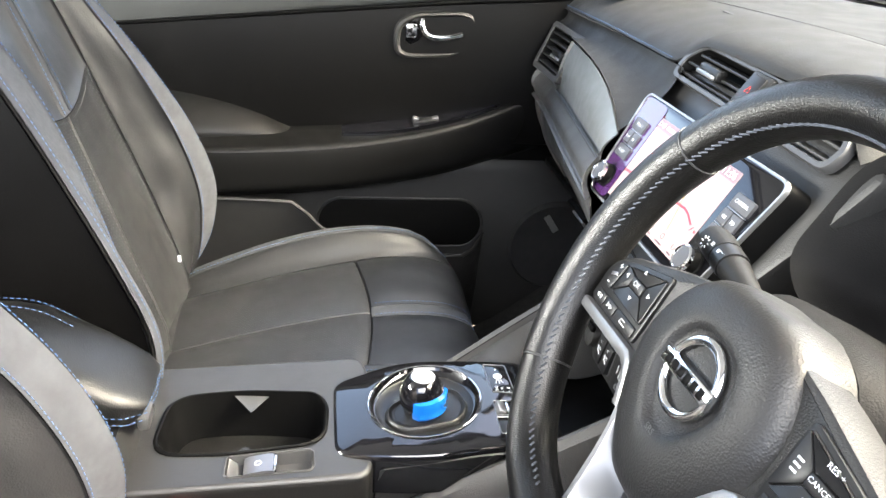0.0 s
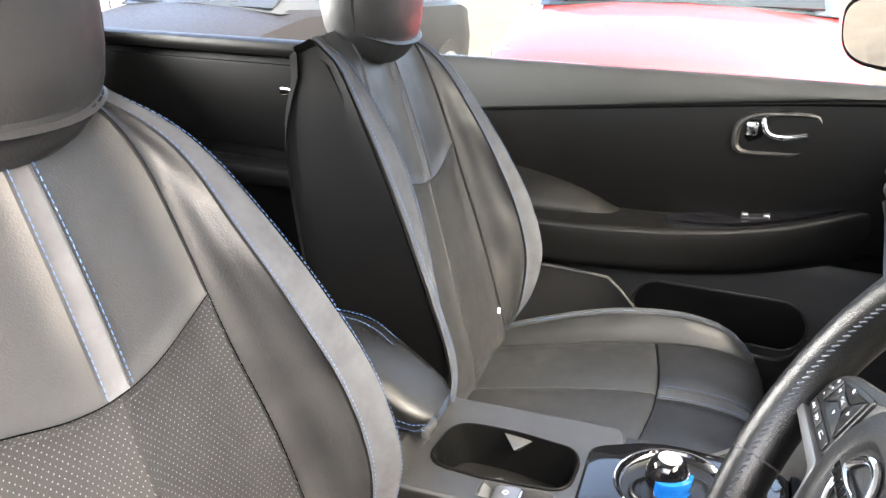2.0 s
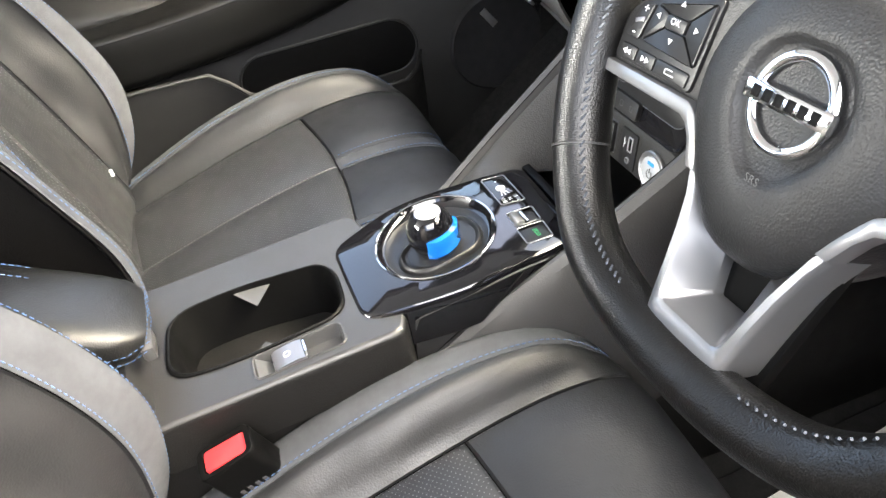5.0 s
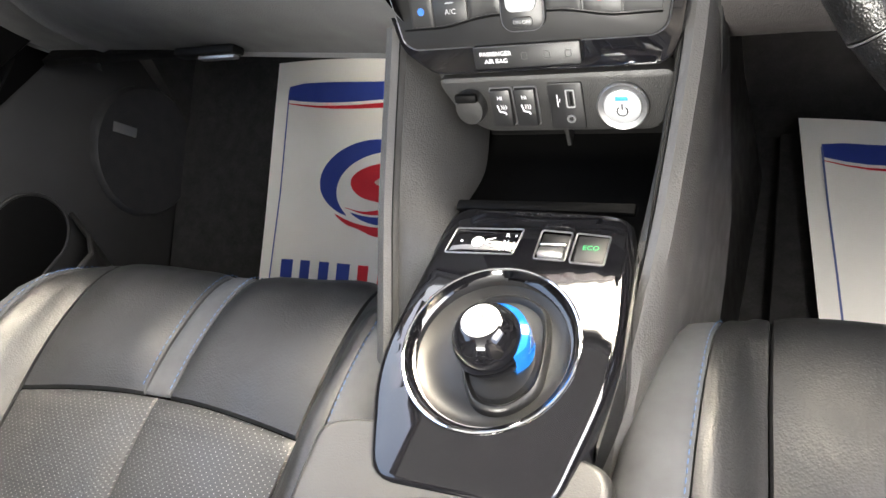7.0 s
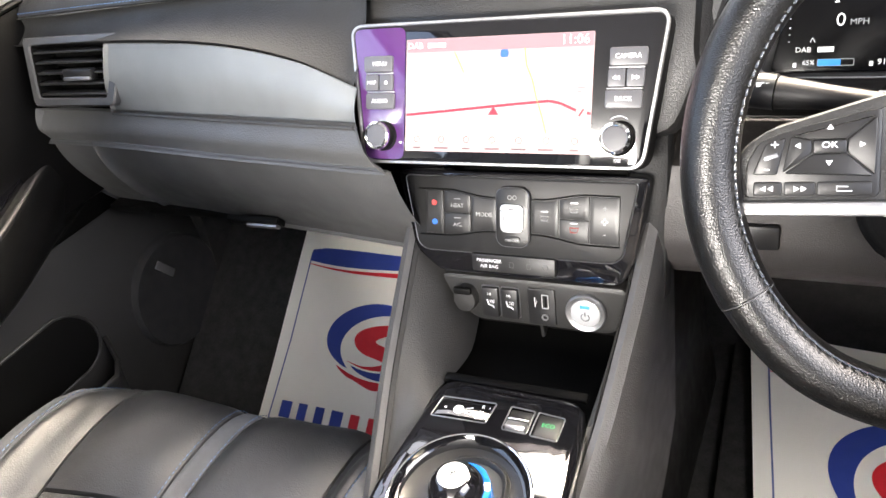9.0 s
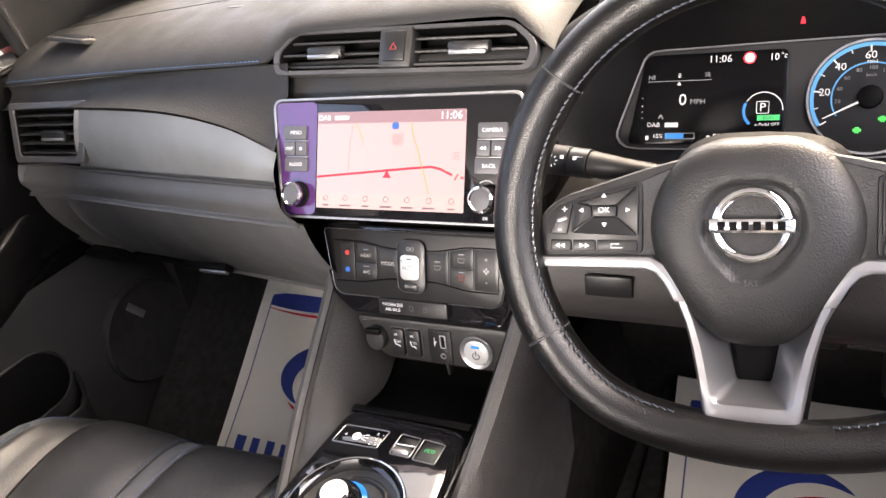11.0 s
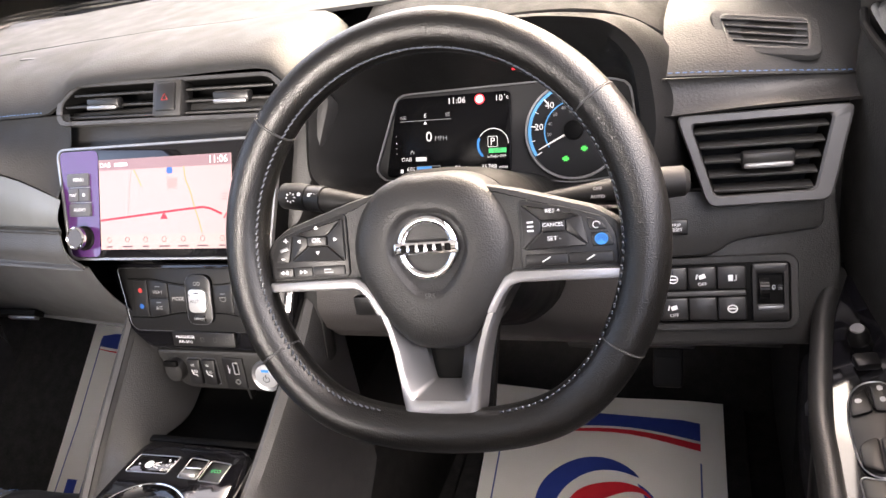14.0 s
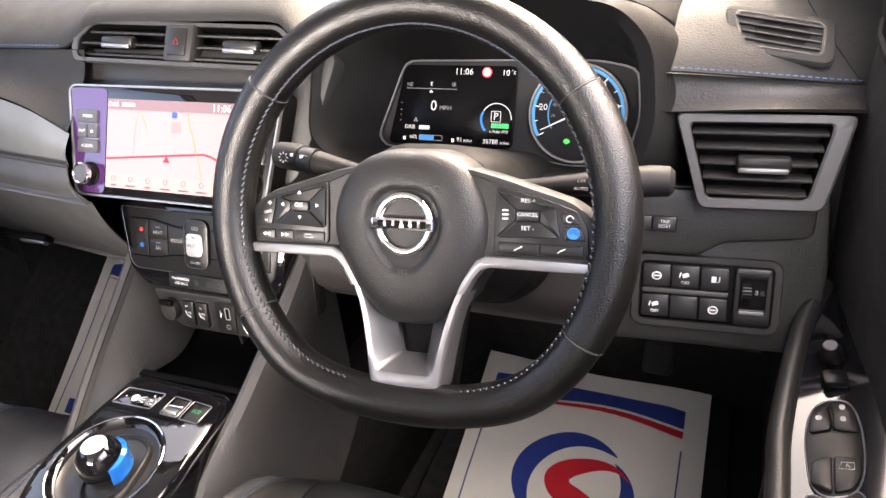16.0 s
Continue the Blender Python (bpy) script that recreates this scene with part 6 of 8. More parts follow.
for s in (-1, 1):
    pod = part("spoke_pod", prism(bmesh.new(), pod_outline(s), 0.030, 0.004, shift(0, 0, -0.026)), PLASTIC, wheel, "grey moulded spoke pod")
    plate = part("switch_plate", prism(bmesh.new(), rounded([(s * 0.0585, 0.0225), (s * 0.098, 0.0125), (s * 0.1225, 0.0035), (s * 0.130, -0.010), (s * 0.131, -0.0345), (s * 0.0585, -0.0345)], 0.005, 4), 0.004, 0.001, shift(0, 0, 0.0025)), BUTTON, wheel,
                 "black switch plate")
    z = 0.0062
    cx = s * 0.094
    quad = 0.019
    # four-way rocker round a middle key
    c0, m0 = (0.085, -0.001), (0.0090, 0.0044)
    quad = [(0.106, 0.0065), (0.0605, 0.0185), (0.0605, -0.0205), (0.1105, -0.0185)]
    inner = [(c0[0] + m0[0], c0[1] + m0[1]), (c0[0] - m0[0], c0[1] + m0[1]), (c0[0] - m0[0], c0[1] - m0[1]), (c0[0] + m0[0], c0[1] - m0[1])]
    for i in range(4):
        j = (i + 1) % 4
        four = [Vector(quad[i]), Vector(quad[j]), Vector(inner[j]), Vector(inner[i])]
        mid_ = sum(four, Vector((0, 0))) / 4
        switch(plate, [(s * q.x, q.y) for q in [mid_ + (p - mid_) * 0.95 for p in four]], z, 0.0022, BUTTON)
    cx, quad = s * 0.091, 0.019
    mid = switch(plate, [(cx - s * 0.006 + x, y - 0.001) for x, y in ((-0.0088, 0.0042), (0.0088, 0.0042), (0.0088, -0.0042), (-0.0088, -0.0042))], z, 0.0034, BUTTON)
    lettering("OK" if s < 0 else "CANCEL", 0.006 if s < 0 else 0.0042, shift(cx - s * 0.006, 0, z + 0.0036), WHITE_INK, mid)
    if s < 0:
        triangle(cx + 0.006, 0.011, 0.0022, 90, z + 0.0024, plate)
        triangle(cx + 0.006, -0.011, 0.0022, 270, z + 0.0024, plate)
        triangle(cx + 0.006 - 0.0165, 0, 0.0022, 180, z + 0.0024, plate)
        triangle(cx + 0.006 + 0.0165, 0, 0.0022, 0, z + 0.0024, plate)
        rocker = switch(plate, [(-0.1085, 0.0055), (-0.1195, 0.0015), (-0.1265, -0.0185), (-0.1130, -0.0190)], z, 0.0018, BUTTON, "volume_rocker")
        lettering("+", 0.009, shift(-0.1145, 0.0005, z + 0.0021), WHITE_INK, rocker)
        lettering("-", 0.011, shift(-0.1185, -0.0145, z + 0.0021), WHITE_INK, rocker)
        part("volume_bar", box(0.008, 0.003, 0.001, 0.0003, shift(-0.1165, -0.007, z + 0.0022, 20)), SILVER_DARK, rocker)
        for k, (x0, x1) in enumerate(((-0.126, -0.110), (-0.109, -0.092), (-0.091, -0.062))):
            key = switch(plate, [(x0, -0.0235), (x1, -0.0235), (x1, -0.0325), (x0, -0.0325)], z, 0.0016, BUTTON, "lower_key")
            xm = (x0 + x1) / 2
            if k < 2:
                for d in (-0.002, 0.002):
                    triangle(xm + d, -0.028, 0.0022, 180 if k == 0 else 0, z + 0.0018, key)
            else:
                part("return_mark", tube(bmesh.new(), [(xm + 0.004, -0.0295, z + 0.0018), (xm - 0.004, -0.0295, z + 0.0018), (xm - 0.004, -0.0265, z + 0.0018), (xm + 0.002, -0.0265, z + 0.0018)], 0.0004, 4), WHITE_INK, key)
    else:
        lettering("RES +", 0.0048, shift(cx - 0.006, 0.0112, z + 0.0024), WHITE_INK, plate)
        lettering("SET -", 0.0048, shift(cx - 0.006, -0.0112, z + 0.0024), WHITE_INK, plate)
        for dy in (0.003, -0.0005, -0.004):
            part("distance_mark", box(0.0045, 0.0013, 0.0004, 0, shift(cx - 0.0235, dy, z + 0.0024)), WHITE_INK, plate)
        k1 = switch(plate, [(0.1095, 0.0045), (0.1195, 0.0010), (0.1245, -0.0065), (0.1115, -0.0060)], z, 0.0018, BUTTON, "limiter_key")
        part("limiter_mark", tube(bmesh.new(), [(0.1165 + 0.0026 * math.cos(i / 12 * 5.2), -0.0022 + 0.0026 * math.sin(i / 12 * 5.2), z + 0.002) for i in range(13)], 0.0004, 4), WHITE_INK, k1)
        k2 = switch(plate, [(0.1118, -0.0078), (0.1250, -0.0082), (0.1285, -0.0192), (0.1130, -0.0196)], z, 0.0018, BUTTON, "assist_key")
        part("assist_lamp", prism(bmesh.new(), circlexy(0.1195, -0.0136, 0.0048, 24), 0.0004, 0, shift(0, 0, z + 0.0018)), BLUE_LIT, k2, "blue lit mark")
        for rr in (0.0012, 0.0024, 0.0036):
            part("assist_mark", tube(bmesh.new(), [(0.1195 + rr * math.cos(radians(a)), -0.0138 + rr * math.sin(radians(a)), z + 0.0023) for a in range(-40, 221, 26)], 0.0003, 4), DEEP_BLUE, k2)
        for x0, x1 in ((0.062, 0.094), (0.095, 0.127)):
            key = switch(plate, [(x0, -0.0235), (x1, -0.0235), (x1, -0.0325), (x0, -0.0325)], z, 0.0016, BUTTON, "lower_key")
            xm = (x0 + x1) / 2
            part("phone_mark", tube(bmesh.new(), [(xm - 0.003, -0.030, z + 0.0018), (xm - 0.001, -0.0285, z + 0.0018), (xm + 0.001, -0.0275, z + 0.0018), (xm + 0.003, -0.026, z + 0.0018)], 0.0006, 5), WHITE_INK, key)
    # bright trim under the pod, running down into the lower spoke
    trim = bmesh.new()
    prism(trim, [(s * x, y) for x, y in [(0.150, -0.0335), (0.150, -0.0255), (0.066, -0.0245), (0.0580, -0.0290), (0.0500, -0.0400), (0.0420, -0.0560), (0.0500, -0.0560), (0.0570, -0.0430), (0.0630, -0.0360), (0.0700, -0.0335)]], 0.014, 0.002, shift(0, 0, -0.004))
    part("spoke_trim", trim, SATIN, wheel, "satin silver spoke trim")
def s_of(ob):
    return 1 if sum(v.co.x for v in ob.data.vertices) > 0 else -1


for ob in [o for o in wheel.children if o.name.split(".")[0] == "switch_plate"]:
    for q in (ob, *ob.children_recursive):
        q.data.transform(Matrix.Translation((s_of(ob) * 0.0135, 0.0085, 0)) @ Matrix.Diagonal((1, 0.92, 1, 1)))
part("spoke_back", prism(bmesh.new(), rounded([(-0.045, -0.06), (0.045, -0.06), (0.033, -0.150), (-0.033, -0.150)], 0.006, 3), 0.008, 0.002, shift(0, 0, -0.026)), BLACK, wheel)
SPOKE_UP = table([-0.15, -0.11, -0.06], [0.006, 0.003, -0.002])
# the lower spoke: a silver U whose inner faces slope back to a dark window
half = [((0.0500, -0.056), (0.0420, -0.054), (0.0330, -0.054)), ((0.0440, -0.069), (0.0368, -0.069), (0.0235, -0.069)), ((0.0395, -0.086), (0.0315, -0.086), (0.0165, -0.085)),
        ((0.0355, -0.106), (0.0272, -0.106), (0.0135, -0.103)), ((0.0325, -0.124), (0.0248, -0.1190), (0.0120, -0.1105)), ((0.0305, -0.136), (0.0222, -0.1235), (0.0112, -0.1130)), ((0.0260, -0.1415), (0.0190, -0.1245), (0.0100, -0.1138))]
rings = []
for sx, row in [(-1, r) for r in half] + [(1, r) for r in reversed(half)]:
    (ox, oy), (fx, fy), (dx, dy) = row
    rings.append([Vector((sx * x, y, z)) for x, y, z in ((ox, oy, -0.022), (ox, oy, 0.004 + SPOKE_UP(oy)), (lerp(ox, fx, 0.12), lerp(oy, fy, 0.12), 0.0078 + SPOKE_UP(oy)), (lerp(ox, fx, 0.3), lerp(oy, fy, 0.3), 0.009 + SPOKE_UP(oy)),
                                                          (lerp(ox, fx, 0.85), lerp(oy, fy, 0.85), 0.009 + SPOKE_UP(oy)), (fx, fy, 0.0075 + SPOKE_UP(oy)), (lerp(fx, dx, 0.12), lerp(fy, dy, 0.12), 0.003 + SPOKE_UP(oy)), (dx, dy, -0.010), (dx, dy, -0.022))])
part("lower_spoke", loft(bmesh.new(), rings), SATIN, wheel, "satin silver forked lower spoke")
# hub boss behind
part("hub_boss", tube(bmesh.new(), [(0, -0.005, -0.02), (0, -0.005, -0.075)], 0.055, 24), BLACK, wheel)

# ---- column shroud and stalks ----
column = thing("steering_column", face_at(0.364, 0.60, 0.648, 26), "dark plastic steering column shroud with two stalks", "steering column")
part("shroud", loft(bmesh.new(), [[Vector((w * math.copysign(abs(math.cos(a)) ** 0.6, math.cos(a)), dy + h * math.copysign(abs(math.sin(a)) ** 0.7, math.sin(a)), z)) for a in [2 * math.pi * j / 28 for j in range(28)]]
                                 for w, h, dy, z in ((0.06, 0.055, -0.01, 0.055), (0.066, 0.062, -0.012, 0.045), (0.07, 0.07, -0.02, 0.0), (0.072, 0.078, -0.03, -0.08), (0.072, 0.078, -0.03, -0.16))]), HOOD, column)


def stalk(s):
    e = s * (1.06 if s > 0 else 1.0)
    st = part("stalk", tube(bmesh.new(), [(e * 0.05, 0.014, 0.02), (e * 0.10, 0.022, 0.016), (e * 0.132, 0.026, 0.012)], [0.0075, 0.0085, 0.0115], 16, flat=1.15), STALK, column, "dark plastic control stalk")
    part("stalk_ring", tube(bmesh.new(), [(e * 0.133, 0.0262, 0.012), (e * 0.149, 0.028, 0.010)], 0.0126, 18, flat=1.1), BUTTON, st)
    part("stalk_tip", tube(bmesh.new(), [(e * 0.150, 0.0282, 0.010), (e * 0.164, 0.030, 0.008), (e * 0.178, 0.031, 0.006), (e * 0.182, 0.0312, 0.0055)], [0.0128, 0.0132, 0.0125, 0.008], 18, flat=1.1), STALK, st)
    if s < 0:
        for dx, w in ((0.062, 0.004), (0.070, 0.004), (0.138, 0.003), (0.143, 0.005), (0.155, 0.003)):
            part("stalk_mark", box(w, 0.003, 0.0004, 0, pose(e * dx, 0.018 + dx * 0.09, 0.031 - dx * 0.05, -10)), WHITE_INK, st)
        for k in range(8):
            a = 2 * math.pi * k / 8
            part("lamp_mark", box(0.0018, 0.0007, 0.0004, 0, shift(e * 0.164 + 0.0042 * math.cos(a), 0.029 + 0.0042 * math.sin(a), 0.0233, math.degrees(a))), WHITE_INK, st)
    else:
        lettering("OFF", 0.0042, pose(e * 0.115, 0.027, 0.0262, -12), WHITE_DIM, st)
        lettering("AUTO", 0.0042, pose(e * 0.115, 0.0205, 0.0262, -12), WHITE_DIM, st)
        part("wiper_mark", tube(bmesh.new(), [(e * 0.128, 0.024, 0.0265), (e * 0.132, 0.032, 0.0265), (e * 0.136, 0.034, 0.0265)], 0.0005, 4), WHITE_INK, st)
        frm = frame_mesh(rrect(0.009, 0.006, 0.001, 2), rrect(0.0078, 0.0048, 0.0008, 2), 0.0003, 0.0001, shift(e * 0.151, 0.029, 0.0228))
        part("rear_wiper_mark", frm, WHITE_INK, st)


stalk(-1), stalk(1)


# ---- centre console ----
console = thing("centre_console", pose(0, 0.3, 0.0), "dark plastic centre console between the front seats", "centre console")
console.matrix_world = Matrix.Identity(4)


def deck(y):
    return 0.4015 - 0.70 * (y - 0.485) ** 2


def crown(x):
    return -0.55 * (x - 0.012) ** 2


# lower tunnel body
def tunnel_ring(y, w, top, r=0.03):
    return [Vector((-w - 0.03, y, 0.0)), Vector((-w - 0.006, y, top * 0.6)), Vector((-w, y, top - r)), Vector((-w + r * 0.3, y, top - r * 0.3)), Vector((-w + r, y, top)),
            Vector((w - r, y, top)), Vector((w - r * 0.3, y, top - r * 0.3)), Vector((w, y, top - r)), Vector((w + 0.006, y, top * 0.6)), Vector((w + 0.03, y, 0.0))]


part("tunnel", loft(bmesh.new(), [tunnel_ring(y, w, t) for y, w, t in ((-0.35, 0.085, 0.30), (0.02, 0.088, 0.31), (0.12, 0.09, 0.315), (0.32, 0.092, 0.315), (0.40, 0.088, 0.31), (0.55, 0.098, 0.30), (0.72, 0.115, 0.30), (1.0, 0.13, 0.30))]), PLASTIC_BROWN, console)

# rear deck with cup holder and brake switch: rounded tray
CUP = rounded([(-0.040, 0.135), (0.052, 0.128), (0.060, 0.20), (0.052, 0.302), (-0.006, 0.306), (-0.032, 0.295), (-0.044, 0.21)], 0.03, 5)
WELL = rounded([(0.064, 0.205), (0.094, 0.205), (0.092, 0.292), (0.062, 0.292)], 0.008, 5)


def deck_plate(outer, holes, z, depth, r, crowned=False):
    """A rounded plate with wells cut through."""
    bm = bmesh.new()
    loops = []
    for k, outline in enumerate([outer] + holes):
        n = len(outline)
        v0 = [bm.verts.new((x, y, z(y))) for x, y in outline]
        es = [bm.edges.new((v0[i], v0[(i + 1) % n])) for i in range(n)]
        loops.append((v0, es))
    bmesh.ops.triangle_fill(bm, use_beauty=True, use_dissolve=False, edges=[e for _, es in loops for e in es])
    for k, (v0, es) in enumerate(loops):
        n = len(v0)
        if k == 0:
            c = sum((v.co for v in v0), Vector()) / n
            prev = v0
            for off, dz in ((0.003, -0.001), (0.006, -0.004), (0.007, -0.010), (0.007, -depth)):
                ring = []
                for v in v0:
                    d = Vector((v.co.x - c.x, (v.co.y - c.y) * 0.6, 0)).normalized()
                    ring.append(bm.verts.new(v.co + d * off + Vector((0, 0, dz))))
                for i in range(n):
                    bm.faces.new((prev[i], prev[(i + 1) % n], ring[(i + 1) % n], ring[i]))
                prev = ring
    if crowned:
        for _ in range(3):
            bm.normal_update()
            inner = [e for e in bm.edges if len(e.link_faces) == 2 and e.calc_length() > 0.014 and all(abs(q.normal.z) > 0.985 for q in e.link_faces)]
            bmesh.ops.subdivide_edges(bm, edges=inner, cuts=1)
            bmesh.ops.triangulate(bm, faces=[q for q in bm.faces if len(q.verts) > 4])
        for v in bm.verts:
            v.co.z += crown(v.co.x)
    return bm, None


def well(outline, z, depth, taper=0.94, lip=0.0):
    """The inside of a recess, with a raised lip."""
    bm = bmesh.new()
    n = len(outline)
    cx, cy = sum(p[0] for p in outline) / n, sum(p[1] for p in outline) / n
    rings = []
    for k, dz in ((1.05, -0.004), (1.045, lip * 0.6), (1.02, lip), (1.0, lip * 0.8), (0.985, -0.002), (taper, -depth)):
        rings.append([bm.verts.new((cx + (x - cx) * k, cy + (y - cy) * k, z(y) + dz)) for x, y in outline])
    for a, b in zip(rings, rings[1:]):
        for i in range(n):
            bm.faces.new((a[i], a[(i + 1) % n], b[(i + 1) % n], b[i]))
    bm.faces.new(rings[-1])
    return bm


def rear_z(y):
    return 0.374 + 0.035 * (y - 0.2)


outer = rounded([(-0.098, 0.10), (0.100, 0.10), (0.100, 0.345), (0.072, 0.352), (0.0, 0.352), (-0.075, 0.352), (-0.098, 0.345)], 0.012, 4)
bm, _ = deck_plate(outer, [CUP, WELL], rear_z, 0.06, 0.004)
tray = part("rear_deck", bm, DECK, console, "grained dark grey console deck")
cup = part("cup_holder", well(CUP, rear_z, 0.075, 0.92, 0.0035), BLACK, console, "oblong double cup holder")
part("cup_divider", loft(bmesh.new(), [[Vector((-0.044, 0.20, 0.372)), Vector((-0.044, 0.245, 0.372)), Vector((-0.015, 0.222, 0.368))], [Vector((-0.043, 0.219, 0.352)), Vector((-0.043, 0.226, 0.352)), Vector((-0.038, 0.222, 0.352))]]), PLASTIC_GREY, cup)
part("cup_divider", loft(bmesh.new(), [[Vector((0.058, 0.20, 0.366)), Vector((0.058, 0.24, 0.366)), Vector((0.034, 0.22, 0.362))], [Vector((0.057, 0.216, 0.347)), Vector((0.057, 0.224, 0.347)), Vector((0.051, 0.22, 0.347))]]), PLASTIC_GREY, cup)
bw = part("brake_switch_well", well(WELL, rear_z, 0.016, 0.95, 0.002), PLASTIC_GREY, console)
part("well_end", loft(bmesh.new(), [[Vector((0.0655, 0.207, 0.3745)), Vector((0.0925, 0.207, 0.3745)), Vector((0.0925, 0.220, 0.3625)), Vector((0.0655, 0.220, 0.3625))], [Vector((0.0655, 0.207, 0.360)), Vector((0.0925, 0.207, 0.360)), Vector((0.0925, 0.2205, 0.360)), Vector((0.0655, 0.2205, 0.360))]]), SATIN, bw, "pale satin end of the switch well")
bs = part("brake_switch", loft(bmesh.new(), [[Vector((x, y, z)) for y, z in ((0.2205, 0.360), (0.2225, 0.3735), (0.228, 0.3765), (0.246, 0.3795), (0.2535, 0.3785), (0.2545, 0.360))] for x in (0.0665, 0.0685, 0.0895, 0.0915)]), SILVER_DARK, bw, "parking brake switch with chrome edge")
part("switch_edge", box(0.0245, 0.0035, 0.011, 0.0012, pose(0.079, 0.2545, 0.374, 8)), CHROME, bs)
part("switch_print", tube(bmesh.new(), [(0.079 + 0.0032 * math.cos(a), 0.237 + 0.0032 * math.sin(a), 0.3786 + 0.0005 * math.sin(a)) for a in [i * 0.524 for i in range(12)]], 0.0005, 4, closed=True), WHITE_INK, bs)
# raised stepped shoulder behind the deck
part("rear_shoulder", loft(bmesh.new(), [[Vector((x, 0.075, z0)), Vector((x, 0.125, z0 + 0.002)), Vector((x, 0.112, z0 + 0.03)), Vector((x, 0.098, 0.40)), Vector((x, 0.04, 0.405))] for x, z0 in ((-0.095, 0.33), (-0.09, 0.34), (0.092, 0.34), (0.098, 0.33))]), PLASTIC, console)
part("rear_box", box(0.17, 0.42, 0.13, 0.02, pose(0, -0.12, 0.345)), PLASTIC, console)

# armrest lid: padded leather, nose rounded down
armrest = thing("armrest", Matrix.Identity(4), "padded black leather armrest lid with blue stitching", "armrest")


def lid_ring(y, w, z0, z1):
    out = []
    for j in range(24):
        a = 2 * math.pi * j / 24
        c, s = math.cos(a), math.sin(a)
        out.append(Vector((w * math.copysign(abs(c) ** 0.45, c), y + (0.006 * s if y > 0.05 else 0), lerp(z0, z1, 0.5 + 0.5 * math.copysign(abs(s) ** 0.6, s)))))
    return out


part("lid_body", loft(bmesh.new(), [lid_ring(*a) for a in ((-0.30, 0.052, 0.43, 0.48), (-0.27, 0.056, 0.42, 0.498), (-0.1, 0.059, 0.415, 0.506), (-0.01, 0.059, 0.41, 0.506), (0.020, 0.0585, 0.408, 0.499), (0.045, 0.058, 0.404, 0.483), (0.07, 0.057, 0.402, 0.464), (0.095, 0.055, 0.402, 0.446), (0.112, 0.050, 0.402, 0.434), (0.122, 0.040, 0.408, 0.424))]), LID_LEATHER, armrest)
for dz in (0.0, -0.008):
    part("lid_stitching", stitches([(0.0598, -0.1 + 0.16 * i / 20, 0.448 + dz - 0.0008 * i) for i in range(21)] + [(0.0605, 0.085, 0.428 + dz), (0.056, 0.108, 0.422 + dz), (0.044, 0.124, 0.419 + dz), (0, 0.128, 0.418 + dz), (-0.044, 0.124, 0.419 + dz)]), STITCH, armrest)
LID_TOP = table([-0.1, -0.01, 0.02, 0.045, 0.07], [0.5075, 0.5075, 0.5005, 0.4845, 0.4655])
for sx in (-0.038, -0.022):
    part("lid_seam", stitches([(sx, lerp(-0.09, 0.05, i / 20), LID_TOP(lerp(-0.09, 0.05, i / 20)) + 0.0006) for i in range(21)]), STITCH, armrest)
part("lid_latch", box(0.03, 0.012, 0.016, 0.003, pose(0.03, 0.122, 0.405)), PLASTIC_GREY, armrest)

# gloss gear panel
gear_panel = thing("gear_panel", pose(0.0, 0.0, 0.0), "gloss black gear selector panel with chrome ring", "gear panel")
PANEL = rounded([(-0.052, 0.541), (0.085, 0.538), (0.089, 0.500), (0.093, 0.42), (0.088, 0.385), (0.070, 0.318), (-0.046, 0.318), (-0.064, 0.385), (-0.064, 0.42), (-0.059, 0.450), (-0.055, 0.495)], 0.016, 4)
RC = (0.010, 0.415)
RING = 0.0632


def circle(cx, cy, r, n=40):
    return [(cx + r * math.cos(2 * math.pi * i / n), cy + r * math.sin(2 * math.pi * i / n)) for i in range(n)]


BTN_L = rounded([(-0.046, 0.519), (0.010, 0.519), (0.007, 0.493), (-0.049, 0.493)], 0.002, 2)
BTN_M = rounded([(0.0245, 0.519), (0.048, 0.518), (0.0475, 0.490), (0.024, 0.490)], 0.002, 2)
BTN_R = rounded([(0.0515, 0.518), (0.0765, 0.517), (0.076, 0.489), (0.051, 0.489)], 0.002, 2)
bm, _ = deck_plate(PANEL, [circle(*RC, RING), BTN_L, BTN_M, BTN_R], deck, 0.05, 0.004, True)
panel = part("panel", bm, PIANO, gear_panel, "gloss black lacquer panel")
# steep faces of the rear deck take a darker colour for their shade
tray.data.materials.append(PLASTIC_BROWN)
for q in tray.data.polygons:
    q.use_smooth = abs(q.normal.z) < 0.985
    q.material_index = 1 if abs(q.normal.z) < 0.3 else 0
ring = bmesh.new()
tube(ring, [(x, y, deck(y) + crown(x) + 0.0008) for x, y in circle(*RC, RING, 64)], 0.0013, 8, closed=True)
part("chrome_ring", ring, CHROME, gear_panel)
def bowl_mesh(levels, n=56):
    bm = bmesh.new()
    return loft(bm, [[Vector((x, y, deck(y) + crown(x) + dz)) for x, y in circle(RC[0], RC[1], rad, n)] for rad, dz in levels], caps=False)


part("bowl_collar", bowl_mesh(((RING, -0.0006), (0.0615, -0.0030), (0.0590, -0.0062), (0.0566, -0.0078), (0.0552, -0.0082))), PIANO, gear_panel, "gloss black sloping collar")
part("selector_bowl", bowl_mesh(((0.0553, -0.0084), (0.0530, -0.0100), (0.046, -0.0125), (0.036, -0.0120), (0.028, -0.0100), (0.02, -0.0095), (0.004, -0.0095))), BUTTON, gear_panel, "matt black dished selector surround")
